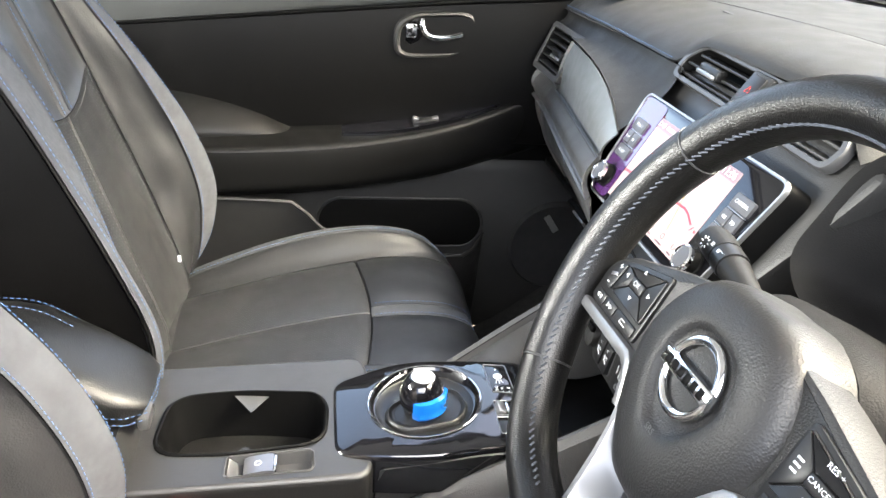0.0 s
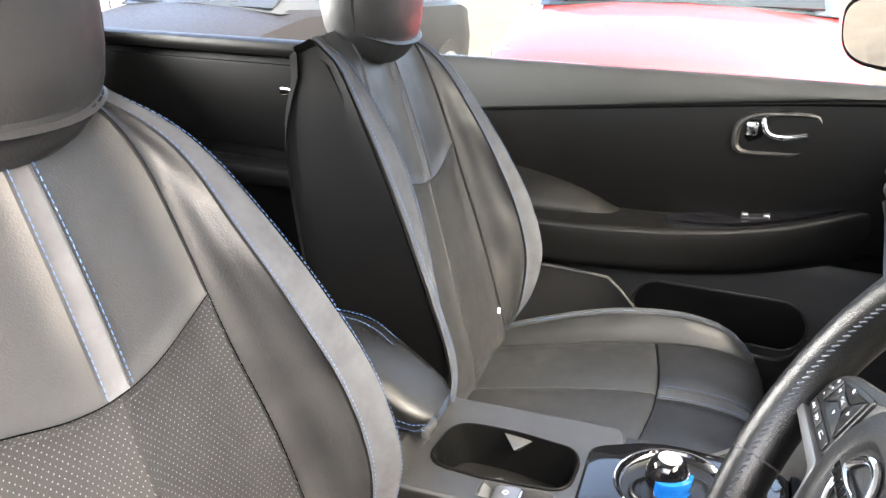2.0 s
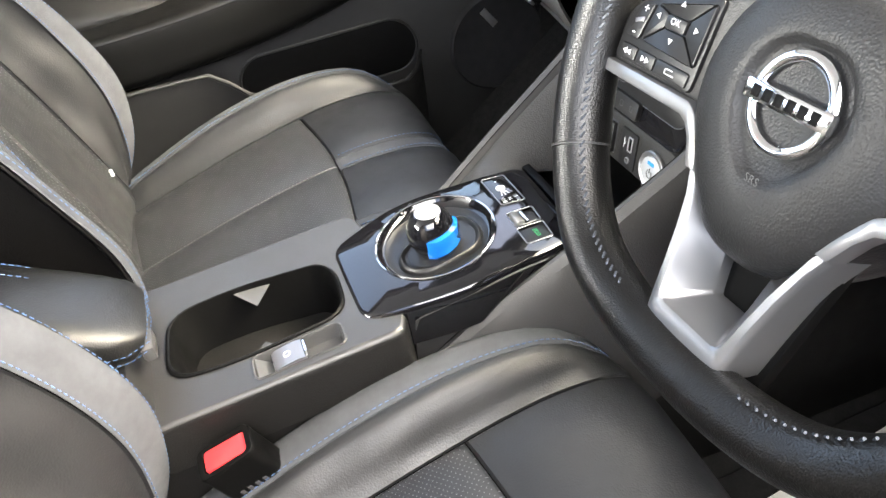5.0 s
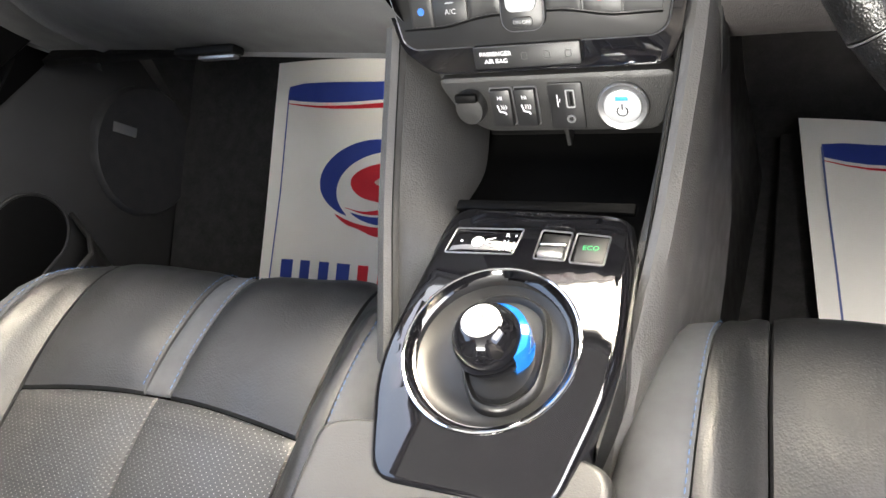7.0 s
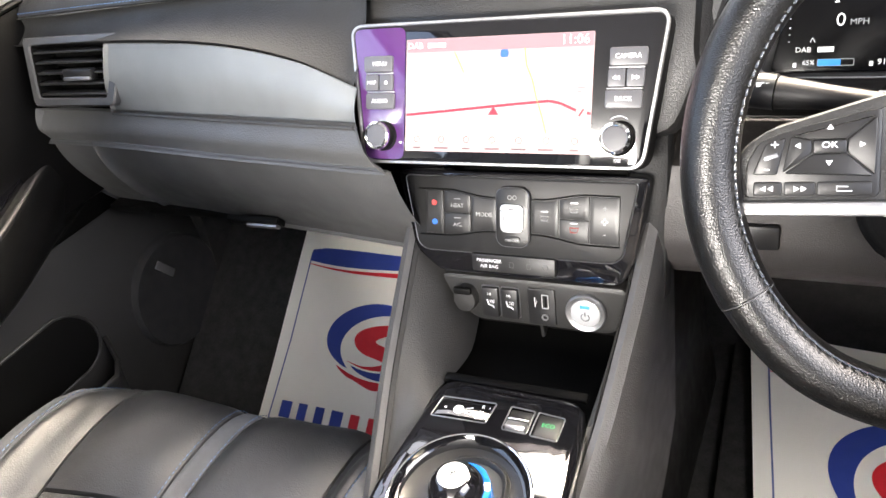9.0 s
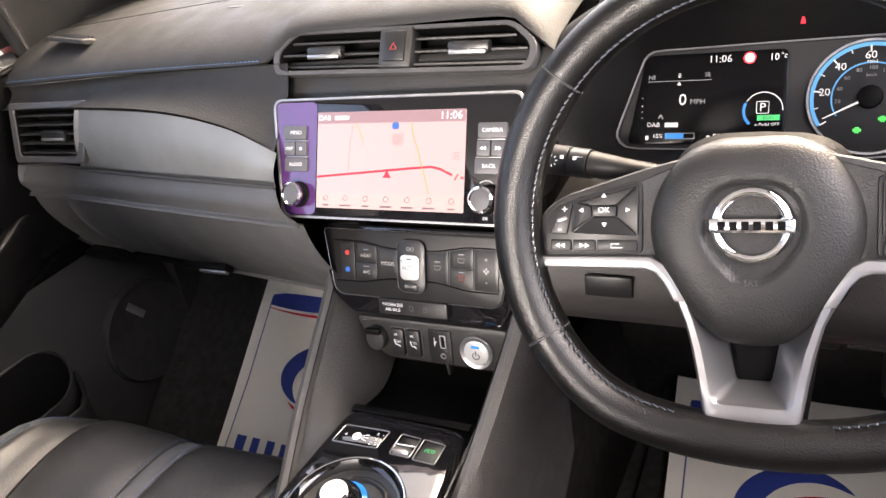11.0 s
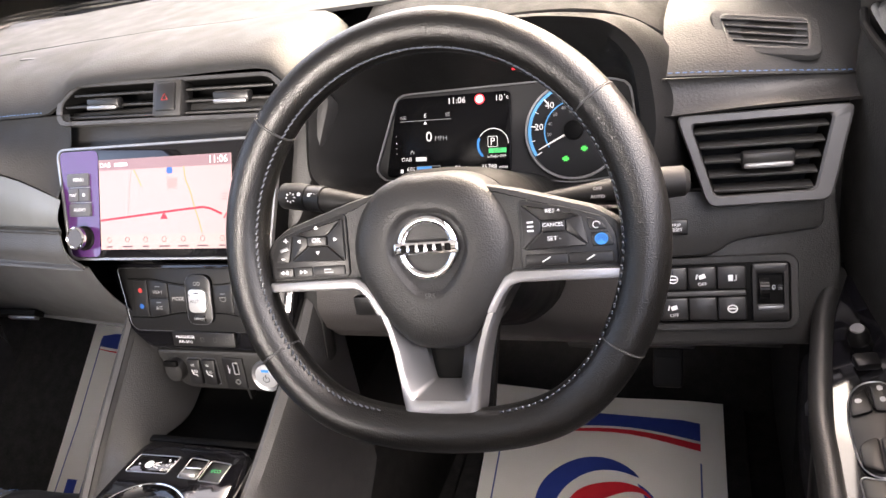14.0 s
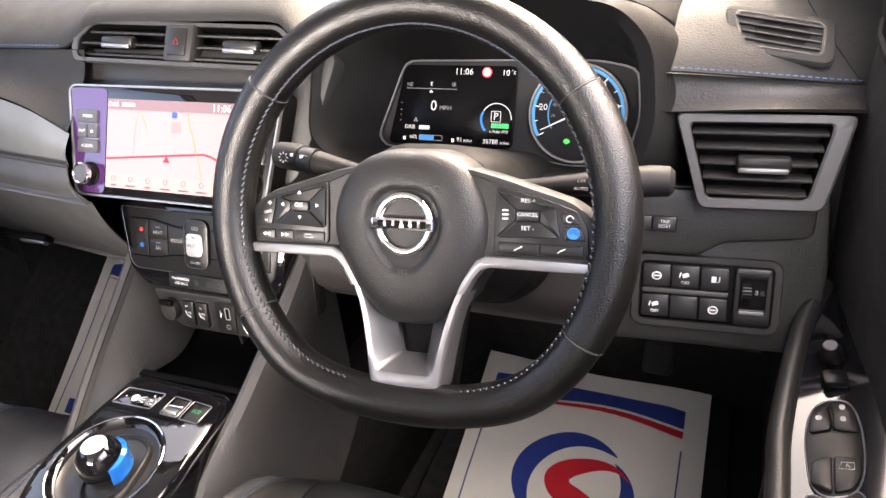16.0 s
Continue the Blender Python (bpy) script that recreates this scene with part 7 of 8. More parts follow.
# the selector's raised, round-cornered gate with a rolled edge
GATE = rounded([(-0.012, 0.455), (0.020, 0.462), (0.043, 0.450), (0.049, 0.418), (0.048, 0.390), (0.030, 0.373), (0.008, 0.374), (-0.004, 0.392), (-0.012, 0.425)], 0.018, 5)
gate = bmesh.new()
gx, gy = 0.016, 0.415
loft(gate, [[Vector((gx + (x - gx) * k, gy + (y - gy) * k, deck(y) + crown(x) + dz)) for x, y in GATE] for k, dz in ((1.10, -0.0145), (1.06, -0.0100), (1.02, -0.0072), (0.98, -0.0064), (0.94, -0.0074), (0.90, -0.0096), (0.80, -0.0106), (0.4, -0.0100), (0.05, -0.0100))])
part("selector_gate", gate, BUTTON, gear_panel, "rolled edge round the selector's gate")
knob = part("gear_knob", loft(bmesh.new(), [[Vector((0.014 + r * math.cos(a), 0.411 + r * math.sin(a), z)) for a in [2 * math.pi * j / 32 for j in range(32)]]
                                             for r, z in ((0.011, 0.383), (0.0165, 0.386), (0.0212, 0.391), (0.0242, 0.398), (0.0252, 0.405), (0.0248, 0.412), (0.0228, 0.4195), (0.0192, 0.426), (0.0150, 0.4300), (0.0138, 0.4308))]), PIANO, gear_panel, "gloss black round gear knob")
part("knob_cap", loft(bmesh.new(), [[Vector((0.014 + r * math.cos(a), 0.411 + r * math.sin(a), z)) for a in [2 * math.pi * j / 28 for j in range(28)]]
                                    for r, z in ((0.0135, 0.4290), (0.0132, 0.4312), (0.0118, 0.4318), (0.0108, 0.4306), (0.0102, 0.4320), (0.006, 0.4324))]), KNOB_TOP, knob, "brushed silver cap")
lettering("P", 0.009, pose(0.014, 0.411, 0.4331), BLACK, knob)
blue = bmesh.new()
rings = []
for i in range(31):
    f = i / 30
    a = radians(lerp(-32, 118, f))
    k = min(1.0, math.sin(math.pi * f) * 2.2)
    lift = 0.004 * math.sin(math.pi * f)
    rings.append([Vector((0.014 + r * math.cos(a), 0.411 + r * math.sin(a), z)) for r, z in ((0.0205, 0.385), (lerp(0.0225, 0.0262, k), 0.3885), (lerp(0.0235, 0.0290, k), 0.394 + lift * 0.3), (lerp(0.0240, 0.0272, k), 0.399 + lift * 0.6), (lerp(0.0245, 0.0296, k), 0.4045 + lift), (lerp(0.0245, 0.0282, k), 0.4105 + lift), (0.0225, 0.4125 + lift))])
loft(blue, rings)
part("knob_band", blue, BLUE_GLOSS, knob, "bright blue translucent crescent")
part("knob_shaft", tube(bmesh.new(), [(0.014, 0.413, 0.374), (0.014, 0.411, 0.395)], 0.016, 20), BLACK, gear_panel)
# indicator and switches
ind = part("position_indicator", prism(bmesh.new(), [(-0.0195 + (x + 0.0195) * 0.97, 0.506 + (y - 0.506) * 0.94) for x, y in BTN_L], 0.004, 0.0008, Matrix.Translation((0, 0, deck(0.506) - 0.0065))), PIANO, gear_panel, "gear position indicator window")
zt = deck(0.506) - 0.0019
part("park_mark", prism(bmesh.new(), circle(-0.0250, 0.506, 0.0052, 20), 0.0004, 0, Matrix.Translation((0, 0, zt - 0.0004))), WHITE_INK, ind)
lettering("P", 0.007, shift(-0.0250, 0.506, zt + 0.0003), BLACK, ind)
for dy in (0.004, 0.0, -0.004):
    part("path_mark", box(0.008, 0.0008, 0.0003, 0, shift(-0.0150, 0.506 + dy * 0.8, zt, dy * 5000)), WHITE_INK, ind)
part("dot_mark", prism(bmesh.new(), circle(-0.0385, 0.506, 0.0011, 10), 0.0003, 0, Matrix.Translation((0, 0, zt - 0.0002))), WHITE_INK, ind)
for k, t in enumerate(("R", "N", "D/B")):
    lettering(t, 0.0058, shift(-0.0020, 0.5135 - 0.0068 * k, zt), WHITE_INK, ind)
    part("dot_mark", prism(bmesh.new(), circle(0.0045, 0.5135 - 0.0068 * k, 0.0008, 8), 0.0003, 0, Matrix.Translation((0, 0, zt - 0.0002))), WHITE_INK, ind)
for outl, name, text in ((BTN_M, "drive_mode_switch", ""), (BTN_R, "eco_switch", "ECO")):
    cx = sum(p[0] for p in outl) / len(outl)
    key = part(name, prism(bmesh.new(), [(cx + (x - cx) * 0.95, 0.5038 + (y - 0.5038) * 0.95) for x, y in outl], 0.008, 0.001, Matrix.Translation((0, 0, deck(0.504) - 0.0105))), BUTTON, gear_panel)
    if text:
        lettering(text, 0.0062, shift(cx, 0.505, deck(0.505) - 0.0021), GREEN_LIT, key)
    else:
        part("paddle", box(0.020, 0.010, 0.007, 0.002, pose(cx, 0.4965, deck(0.4965) - 0.0005, -18)), SATIN, key)
        part("paddle_edge", box(0.020, 0.0035, 0.003, 0.001, pose(cx, 0.5045, deck(0.5045))), CHROME, key)
for outl in (BTN_L, BTN_M, BTN_R):
    n = len(outl)
    part("window_rim", tube(bmesh.new(), [(x, y, deck(y) + crown(x) + 0.0003) for x, y in outl], 0.0007, 6, closed=True), SILVER_DARK, gear_panel)

# side struts that rise to the dashboard
STRUT = [(0.350, 0.296, 0.092), (0.42, 0.345, 0.099), (0.47, 0.376, 0.107), (0.522, 0.408, 0.1155), (0.57, 0.438, 0.121), (0.62, 0.469, 0.126), (0.66, 0.497, 0.129), (0.70, 0.53, 0.131)]
for s in (-1, 1):
    rings = []
    for y, z, x in smooth_path([(a, b, c) for a, b, c in STRUT], 4):
        o = -0.5
        rings.append([Vector((s * (x + 0.012), y, z - 0.30)), Vector((s * (x + 0.012), y + 0.01, z - 0.06)), Vector((s * (x + 0.010), y + 0.004, z - 0.025)), Vector((s * (x + 0.004), y, z - 0.006)),
                      Vector((s * (x - 0.004), y, z)), Vector((s * (x - 0.011), y, z - 0.003)), Vector((s * (x - 0.014), y + 0.004, z - 0.011)), Vector((s * (x - 0.001), y + 0.02, z - 0.05)), Vector((s * (x + 0.002), y + 0.02, z - 0.12)), Vector((s * (x + 0.002), y, z - 0.30))])
    part("side_strut", loft(bmesh.new(), rings), STRUT_GREY, console, "grey satin strut rising to the dashboard")
    part("strut_stitching", tube(bmesh.new(), [r[5] + Vector((0, 0, 0.0005)) for r in rings], 0.0006, 5), BLACK, console)
INNER = {-1: [(0.36, -0.066, 0.372), (0.42, -0.073, 0.386), (0.47, -0.062, 0.392), (0.522, -0.061, 0.392), (0.57, -0.060, 0.376), (0.62, -0.062, 0.362), (0.66, -0.068, 0.366), (0.69, -0.074, 0.375)],
         1: [(0.36, 0.090, 0.372), (0.42, 0.098, 0.386), (0.47, 0.098, 0.392), (0.522, 0.096, 0.390), (0.57, 0.094, 0.372), (0.62, 0.093, 0.362), (0.66, 0.093, 0.366), (0.69, 0.093, 0.375)]}
for s in (-1, 1):
    low = smooth_path([(x, y, z) for y, x, z in INNER[s]], 4)
    top = [Vector((s * (x - 0.013), y + 0.003, z - 0.009)) for y, z, x in smooth_path([(a, b, c) for a, b, c in STRUT], 4)]

    def inner_face(u, v):
        i, j = u * (len(low) - 1), u * (len(top) - 1)
        a = low[min(len(low) - 2, int(i))].lerp(low[min(len(low) - 2, int(i)) + 1], i - min(len(low) - 2, int(i)))
        b = top[min(len(top) - 2, int(j))].lerp(top[min(len(top) - 2, int(j)) + 1], j - min(len(top) - 2, int(j)))
        return a.lerp(b, v) + Vector((-s * 0.003 * math.sin(math.pi * v), 0, 0))
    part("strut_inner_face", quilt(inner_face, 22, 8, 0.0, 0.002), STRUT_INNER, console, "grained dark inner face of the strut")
# open bin below the switch row
part("bin_floor", box(0.19, 0.17, 0.012, 0.004, pose(0, 0.60, 0.345, 8)), BLACK, console)
part("bin_back", box(0.20, 0.012, 0.10, 0.003, pose(0, 0.685, 0.385, -8)), BLACK, console)
part("bin_lip", box(0.148, 0.010, 0.006, 0.002, pose(0.014, 0.5530, 0.390, 4)), BLACK, console)
part("bin_rib", box(0.004, 0.02, 0.09, 0.001, pose(0.008, 0.672, 0.385)), PLASTIC, console)

# belt buckle beside the driver's seat
buckle = thing("belt_buckle", pose(0.132, 0.165, 0.325, 18, 4, 0), "black seat belt buckle with red release button", "belt buckle")
bb = part("buckle_body", frame_mesh(rrect(0.034, 0.056, 0.008, 4), rrect(0.023, 0.042, 0.004, 4), 0.006, 0.0015, shift(0, 0, 0.016)), BLACK, buckle)
part("buckle_sleeve", prism(bmesh.new(), rrect(0.0335, 0.0555, 0.008, 4), 0.11, 0, shift(0, 0, -0.094)), BLACK, buckle)
part("release_button", prism(bmesh.new(), rrect(0.0222, 0.0412, 0.004, 4), 0.010, 0.002, pose(0, 0, 0.012, -5)), RED_PLASTIC, buckle, "red release button")
for k in range(4):
    part("buckle_mark", box(0.0005, 0.004, 0.006, 0, shift(0.0170, -0.012 + 0.008 * k, -0.02)), PLASTIC_GREY, buckle)


# ---- doors ----
RUBBER = material("black rubber", (0.018, 0.018, 0.018), 0.55, grain=0.2, vary=0.1)
# door profile: (x inwards from the outer skin, z); the inner face of the upper panel stands at 0.735, the armrest at 0.655
def belt(y):
    return 0.669 + 0.104 * y


bulge = table([-0.24, 0.46, 0.58, 0.64, 0.70, 0.78, 0.82, 0.85], [0.0, 0.0, -0.010, -0.022, -0.032, -0.036, -0.022, 0.01])


def door(s, label):
    d = thing("door", Matrix.Identity(4), label, "car door")
    y0, y1 = -0.24, 0.98

    def skin(prof, ya, yb, ny=2, sweep=None):
        bm = bmesh.new()
        rings = []
        for i in range(ny + 1):
            y = lerp(ya, yb, i / ny)
            rings.append([Vector((s * (x + (sweep(y, z) if sweep else 0)), y, z)) for x, z in prof])
        return loft(bm, rings)

    part("door_core", skin([(0.79, 0.03), (0.82, 0.3), (0.82, 0.68), (0.775, 0.76), (0.757, 0.755), (0.757, 0.40), (0.745, 0.30), (0.745, 0.04)], y0, y1, 4), BLACK, d)
    # sill cap down to the groove under the window, then the bulging upper panel
    def sill(u, v):
        y = lerp(y0, 0.80, u)
        zb = belt(y)
        pts = [(0.762, 0.757), (0.757, 0.764), (0.748, 0.764), (0.738, 0.757), (0.731, lerp(0.75, zb, 0.5)), (0.734, zb + 0.004), (0.742, zb)]
        return Vector((s * (table(list(range(7)), [p[0] for p in pts])(v * 6) + bulge(y) * 0.5), y, table(list(range(7)), [p[1] for p in pts])(v * 6)))
    part("sill_cap", quilt(sill, 20, 14, 0.0, 0.001, bm=None), SILL, d, "dark soft window sill cap")
    part("sill_groove", tube(bmesh.new(), [Vector((s * (0.741 + bulge(y)), y, belt(y) - 0.002)) for y in [lerp(y0, 0.80, i / 30) for i in range(31)]], 0.004, 8), BLACK, d)

    def upper(u, v):
        y = lerp(y0, 0.85, u)
        k = math.sin(math.pi * v) ** 0.7
        return Vector((s * (0.742 + bulge(y) - 0.008 * k), y, lerp(0.46, belt(y) - 0.004, v)))
    # passenger side darkened for shade, driver's side in the lighter dash vinyl
    part("upper_panel", quilt(upper, 30, 14, 0.001, 0.003), SHADED_SKIN if s < 0 else PAD, d, "smooth dark door panel")
    return d


SILL = material("sill vinyl", (0.035, 0.037, 0.037), 0.5, spec=0.3, grain=0.4, size=700, cells=True, vary=0.08)
pdoor = door(-1, "dark trimmed passenger door with chrome handle and armrest")
ddoor = door(1, "dark trimmed driver's door with gloss black switch panel")


def arm_x(y, shy=0.0):
    return table([-0.24, 0.0, 0.25, 0.5, 0.70, 0.80], [0.625, 0.625, 0.640, 0.668, 0.705, 0.725])(y) - shy


def arm_z(y):
    return table([-0.24, 0.0, 0.1, 0.25, 0.4, 0.55, 0.66, 0.75], [0.475, 0.468, 0.466, 0.468, 0.478, 0.502, 0.535, 0.565])(y)


for s, d in ((-1, pdoor), (1, ddoor)):
    def arm(u, v):
        y = lerp(-0.235, 0.74, u)
        x, z = arm_x(y, 0.022 if s > 0 else 0.0), arm_z(y) - (0.045 if s > 0 else 0)
        pts = [(0.742, z + 0.012), (x + 0.03, z + 0.006), (x + 0.006, z + 0.002), (x, z - 0.012), (x + 0.002, z - 0.05), (x + 0.018, z - 0.092), (0.742, z - 0.115)]
        f = v * 6
        i = min(5, int(f))
        px, pz = [table([0, 1, 2, 3, 4, 5, 6], [q[k] for q in pts])(f) for k in (0, 1)]
        return Vector((s * px, y, pz))
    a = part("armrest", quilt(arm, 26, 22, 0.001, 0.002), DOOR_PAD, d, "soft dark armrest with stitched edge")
    part("armrest_stitching", tube(bmesh.new(), [Vector((s * (arm_x(y, 0.022 if s > 0 else 0.0) + 0.002), y, arm_z(y) - (0.051 if s > 0 else 0.006))) for y in [lerp(-0.23, 0.73, i / 30) for i in range(31)]], 0.0008, 5), BLACK, a)

    # hollow hip rest rising towards the rear
    def hip(u, v):
        y = lerp(-0.235, 0.26, u)
        top = 0.475 + 0.085 * max(0.0, 1 - ((y + 0.10) / 0.34) ** 2) ** 0.8 if y > -0.10 else 0.56
        return Vector((s * (0.742 - 0.075 * math.sin(math.pi * 0.5 * (1 - v)) ** 0.9 * (1 - 0.6 * max(0, (y - 0.0) / 0.26))), y, lerp(0.47, top, v)))
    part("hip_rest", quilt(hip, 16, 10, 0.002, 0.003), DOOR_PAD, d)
    # gloss switch plate on the armrest
    if s > 0:
        inner = [(0.7000, 0.7150, 0.5190), (0.6837, 0.6676, 0.5087), (0.6770, 0.6321, 0.5013), (0.6703, 0.5856, 0.4930), (0.6655, 0.5377, 0.4850), (0.6655, 0.5047, 0.4800), (0.6655, 0.4517, 0.4720), (0.6665, 0.3475, 0.4572), (0.6665, 0.1275, 0.4392)]
        outer = [(0.7115, 0.7024, 0.5203), (0.7182, 0.6609, 0.5157), (0.7239, 0.6217, 0.5109), (0.7316, 0.5730, 0.5054), (0.7335, 0.5225, 0.4988), (0.7345, 0.4893, 0.4940), (0.7354, 0.4361, 0.4862), (0.7373, 0.3317, 0.4716), (0.7393, 0.1913, 0.4600)]
        ia, oa = smooth_path(inner, 4), smooth_path(outer, 4)
        bmp = bmesh.new()
        loft(bmp, [[Vector(p), Vector(q), Vector(q) - Vector((0, 0, 0.02)), Vector(p) - Vector((0, 0, 0.02))] for p, q in zip(ia, oa)])
        pl = part("switch_plate", bmp, PIANO, d, "gloss black switch plate")
        bar = [Vector(p) + Vector((-0.008, 0.003, -0.003)) for p in ia]
        part("armrest_bar", tube(bmesh.new(), bar, [0.0095] * len(bar), 16, flat=1.6, up=(0, 0, 1)), PLASTIC, d, "satin dark rounded armrest edge")
    else:
        rings = []
        for i in range(17):
            y = lerp(0.34, 0.745, i / 16)
            w = 0.030 * math.sin(math.pi * (0.06 + 0.94 * i / 16)) ** 0.5 + 0.004
            z = arm_z(y) + 0.0125
            xc = 0.5 * (arm_x(y) + 0.020 + 0.742)
            hw = min(w, (0.742 - arm_x(y) - 0.014) / 2)
            rings.append([Vector((s * (xc - hw), y, z)), Vector((s * (xc + hw), y, z + 0.004)), Vector((s * (xc + hw), y, z - 0.014)), Vector((s * (xc - hw), y, z - 0.014))])
        pl = part("switch_plate", loft(bmesh.new(), rings), PIANO, d, "gloss black switch plate")
    # chrome inner handle in its dished cup
    hy, hz = (0.514, 0.664) if s < 0 else (0.582, 0.645)
    dx = bulge(hy)
    def oval(ky, kz, x, n=36):
        return [Vector((s * (x + dx), hy + ky * math.copysign(abs(math.cos(a)) ** 0.6, math.cos(a)), hz + 0.010 * math.cos(a) + kz * math.copysign(abs(math.sin(a)) ** 0.6, math.sin(a)))) for a in [2 * math.pi * j / n for j in range(n)]]
    cup = bmesh.new()
    loft(cup, [oval(*k) for k in ((0.079, 0.043, 0.740), (0.077, 0.041, 0.731), (0.072, 0.037, 0.729), (0.068, 0.034, 0.732), (0.062, 0.030, 0.752), (0.02, 0.01, 0.753))])
    c = part("handle_cup", cup, PLASTIC, d, "dished handle cup")
    part("cup_back", loft(bmesh.new(), [oval(0.060, 0.028, 0.7505), oval(0.01, 0.005, 0.751)]), BLACK, c)
    lever = tube(bmesh.new(), smooth_path([(s * (0.742 + dx), hy - 0.028, hz + 0.026), (s * (0.738 + dx), hy - 0.025, hz + 0.016), (s * (0.735 + dx), hy - 0.020, hz + 0.004), (s * (0.731 + dx), hy - 0.006, hz - 0.004), (s * (0.730 + dx), hy + 0.02, hz - 0.004), (s * (0.734 + dx), hy + 0.050, hz + 0.002)], 6), [0.0055] * 31, 10, flat=1.3)
    hd = part("door_handle", lever, CHROME, d, "chrome inner door handle")
    part("handle_base", loft(bmesh.new(), [[Vector((s * (x + dx), hy + yy, hz + zz_)) for yy, zz_ in ((-0.054, 0.022), (-0.040, 0.024), (-0.024, 0.000), (0.030, -0.014), (0.026, -0.021), (-0.044, -0.022), (-0.056, -0.012))] for x in (0.750, 0.737)]), CHROME, hd, smooth=False)
    part("lock_tab", box(0.010, 0.022, 0.026, 0.004, pose(s * (0.738 + dx), hy - 0.046, hz + 0.006)), CHROME, d)
    # lower panel with map pocket and loudspeaker
    def low(u, v):
        y = lerp(-0.235, 0.98, u)
        z = lerp(0.03, 0.42, v)
        return Vector((s * (0.738 - 0.02 * (1 - v) - 0.034 * math.exp(-((y - 0.775) / 0.17) ** 2 - ((z - 0.27) / 0.13) ** 2)), y, z))
    part("lower_panel", quilt(low, 30, 16, 0.001, 0.003), DOOR_LOW, d)

    def pocket(u, v):
        y = lerp(-0.2, 0.635, u)
        top = table([-0.2, 0.24, 0.27, 0.30, 0.42, 0.55, 0.60, 0.622, 0.635], [0.375, 0.366, 0.345, 0.312, 0.262, 0.250, 0.250, 0.256, 0.264])(y)
        return Vector((s * (0.735 - 0.100 * (0.35 + 0.65 * v) * min(1, (0.640 - y) / 0.06) ** 0.5), y, lerp(0.06, top, v)))
    part("map_pocket", quilt(pocket, 34, 8, 0.0, 0.001), DOOR_LOW, d, "moulded door pocket")
    rim = [pocket(u / 30, 1.0) for u in range(31)]
    part("pocket_rim", tube(bmesh.new(), rim, 0.004, 8), PLASTIC, d)

    def mouth(k, lift):
        """A ring of the pocket's long rounded mouth, laid on the lower panel."""
        ring = []
        for j in range(40):
            a = 2 * math.pi * j / 40
            y = 0.462 + k * (0.118 * (1 if math.cos(a) > 0 else -1) + 0.052 * math.cos(a))
            z = 0.284 + k * 0.052 * math.sin(a)
            p = low((y + 0.235) / 1.215, (z - 0.03) / 0.39)
            ring.append(Vector((p.x - s * lift, y, z)))
        return ring
    # flat black sheet on the panel stands in for the shade inside the pocket
    mo = part("pocket_mouth", loft(bmesh.new(), [mouth(1.0, -0.002), mouth(0.98, 0.004), mouth(0.95, 0.0045), mouth(0.5, 0.0045), mouth(0.1, 0.0045)]), BLACK, d, "black sheet for the shaded mouth of the door pocket")
    part("mouth_edge", tube(bmesh.new(), mouth(1.0, 0.003), 0.0028, 8, closed=True), PLASTIC, mo)
    spk = bmesh.new()
    loft(spk, [[Vector((s * x, 0.790 + r * math.cos(a), 0.240 + r * math.sin(a))) for a in [2 * math.pi * j / 40 for j in range(40)]] for r, x in ((0.100, 0.720), (0.098, 0.696), (0.094, 0.6915), (0.088, 0.694), (0.02, 0.688))])
    sp_ = part("loudspeaker", spk, SPEAKER, d, "round black loudspeaker grille")
    part("speaker_badge", box(0.003, 0.014, 0.042, 0.001, pose(s * 0.687, 0.775, 0.296, 35)), SATIN, sp_)
# passenger window switch
sw = part("window_switch", box(0.024, 0.050, 0.008, 0.002, pose(-0.712, 0.50, 0.505, 6)), BUTTON, pdoor)
part("switch_edge", box(0.014, 0.012, 0.006, 0.002, pose(-0.712, 0.520, 0.511, 14)), SATIN, sw)
part("switch_edge", box(0.014, 0.012, 0.006, 0.002, pose(-0.712, 0.482, 0.509, -10)), SATIN, sw)
# driver's door switch pod: an oval tray of keys on the sloping plate
POD = Matrix.Translation((0.700, 0.518, 0.490)) @ pose(0, 0, 0, 8.5, -11, 4)
TRAY = rounded([(0.0010, 0.0603), (0.0133, 0.0591), (0.0181, 0.0477), (0.0199, 0.0323), (0.0188, 0.0094), (0.0158, -0.0093), (0.0104, -0.0228), (0.0026, -0.0293), (-0.0114, -0.0311), (-0.0192, -0.0264), (-0.0230, -0.0171), (-0.0234, -0.0010), (-0.0224, 0.0213), (-0.0180, 0.0413), (-0.0121, 0.0527), (-0.0058, 0.0579)], 0.006, 3)
REAR_TRAY = rounded([(-0.0267, -0.0257), (-0.0274, -0.0516), (-0.0291, -0.0853), (-0.0233, -0.1083), (-0.0058, -0.1151), (0.0039, -0.1006), (0.0073, -0.0792), (0.0112, -0.0558), (0.0144, -0.0303), (0.0097, -0.0236), (-0.0097, -0.0334)], 0.008, 4)
pod = part("switch_pod", prism(bmesh.new(), TRAY, 0.0060, 0.002, shift(0, 0, -0.003)), KEY_BLACK, ddoor, "oval black window switch pod")
pod.matrix_world = POD
part("pod_rim", tube(bmesh.new(), [(x, y, 0.0026) for x, y in TRAY], 0.0008, 6, closed=True), SATIN, pod, "fine bright edge")
part("rear_tray", prism(bmesh.new(), REAR_TRAY, 0.0050, 0.002, shift(0, 0, -0.003)), KEY_BLACK, pod)
part("rear_tray_rim", tube(bmesh.new(), [(x, y, 0.0017) for x, y in REAR_TRAY], 0.0006, 6, closed=True), SATIN, pod)


def door_key(outline, height, name):
    return part(name, prism(bmesh.new(), rounded(outline, 0.0035, 4), height, 0.0016, shift(0, 0, 0.002)), KEY_BLACK, pod)


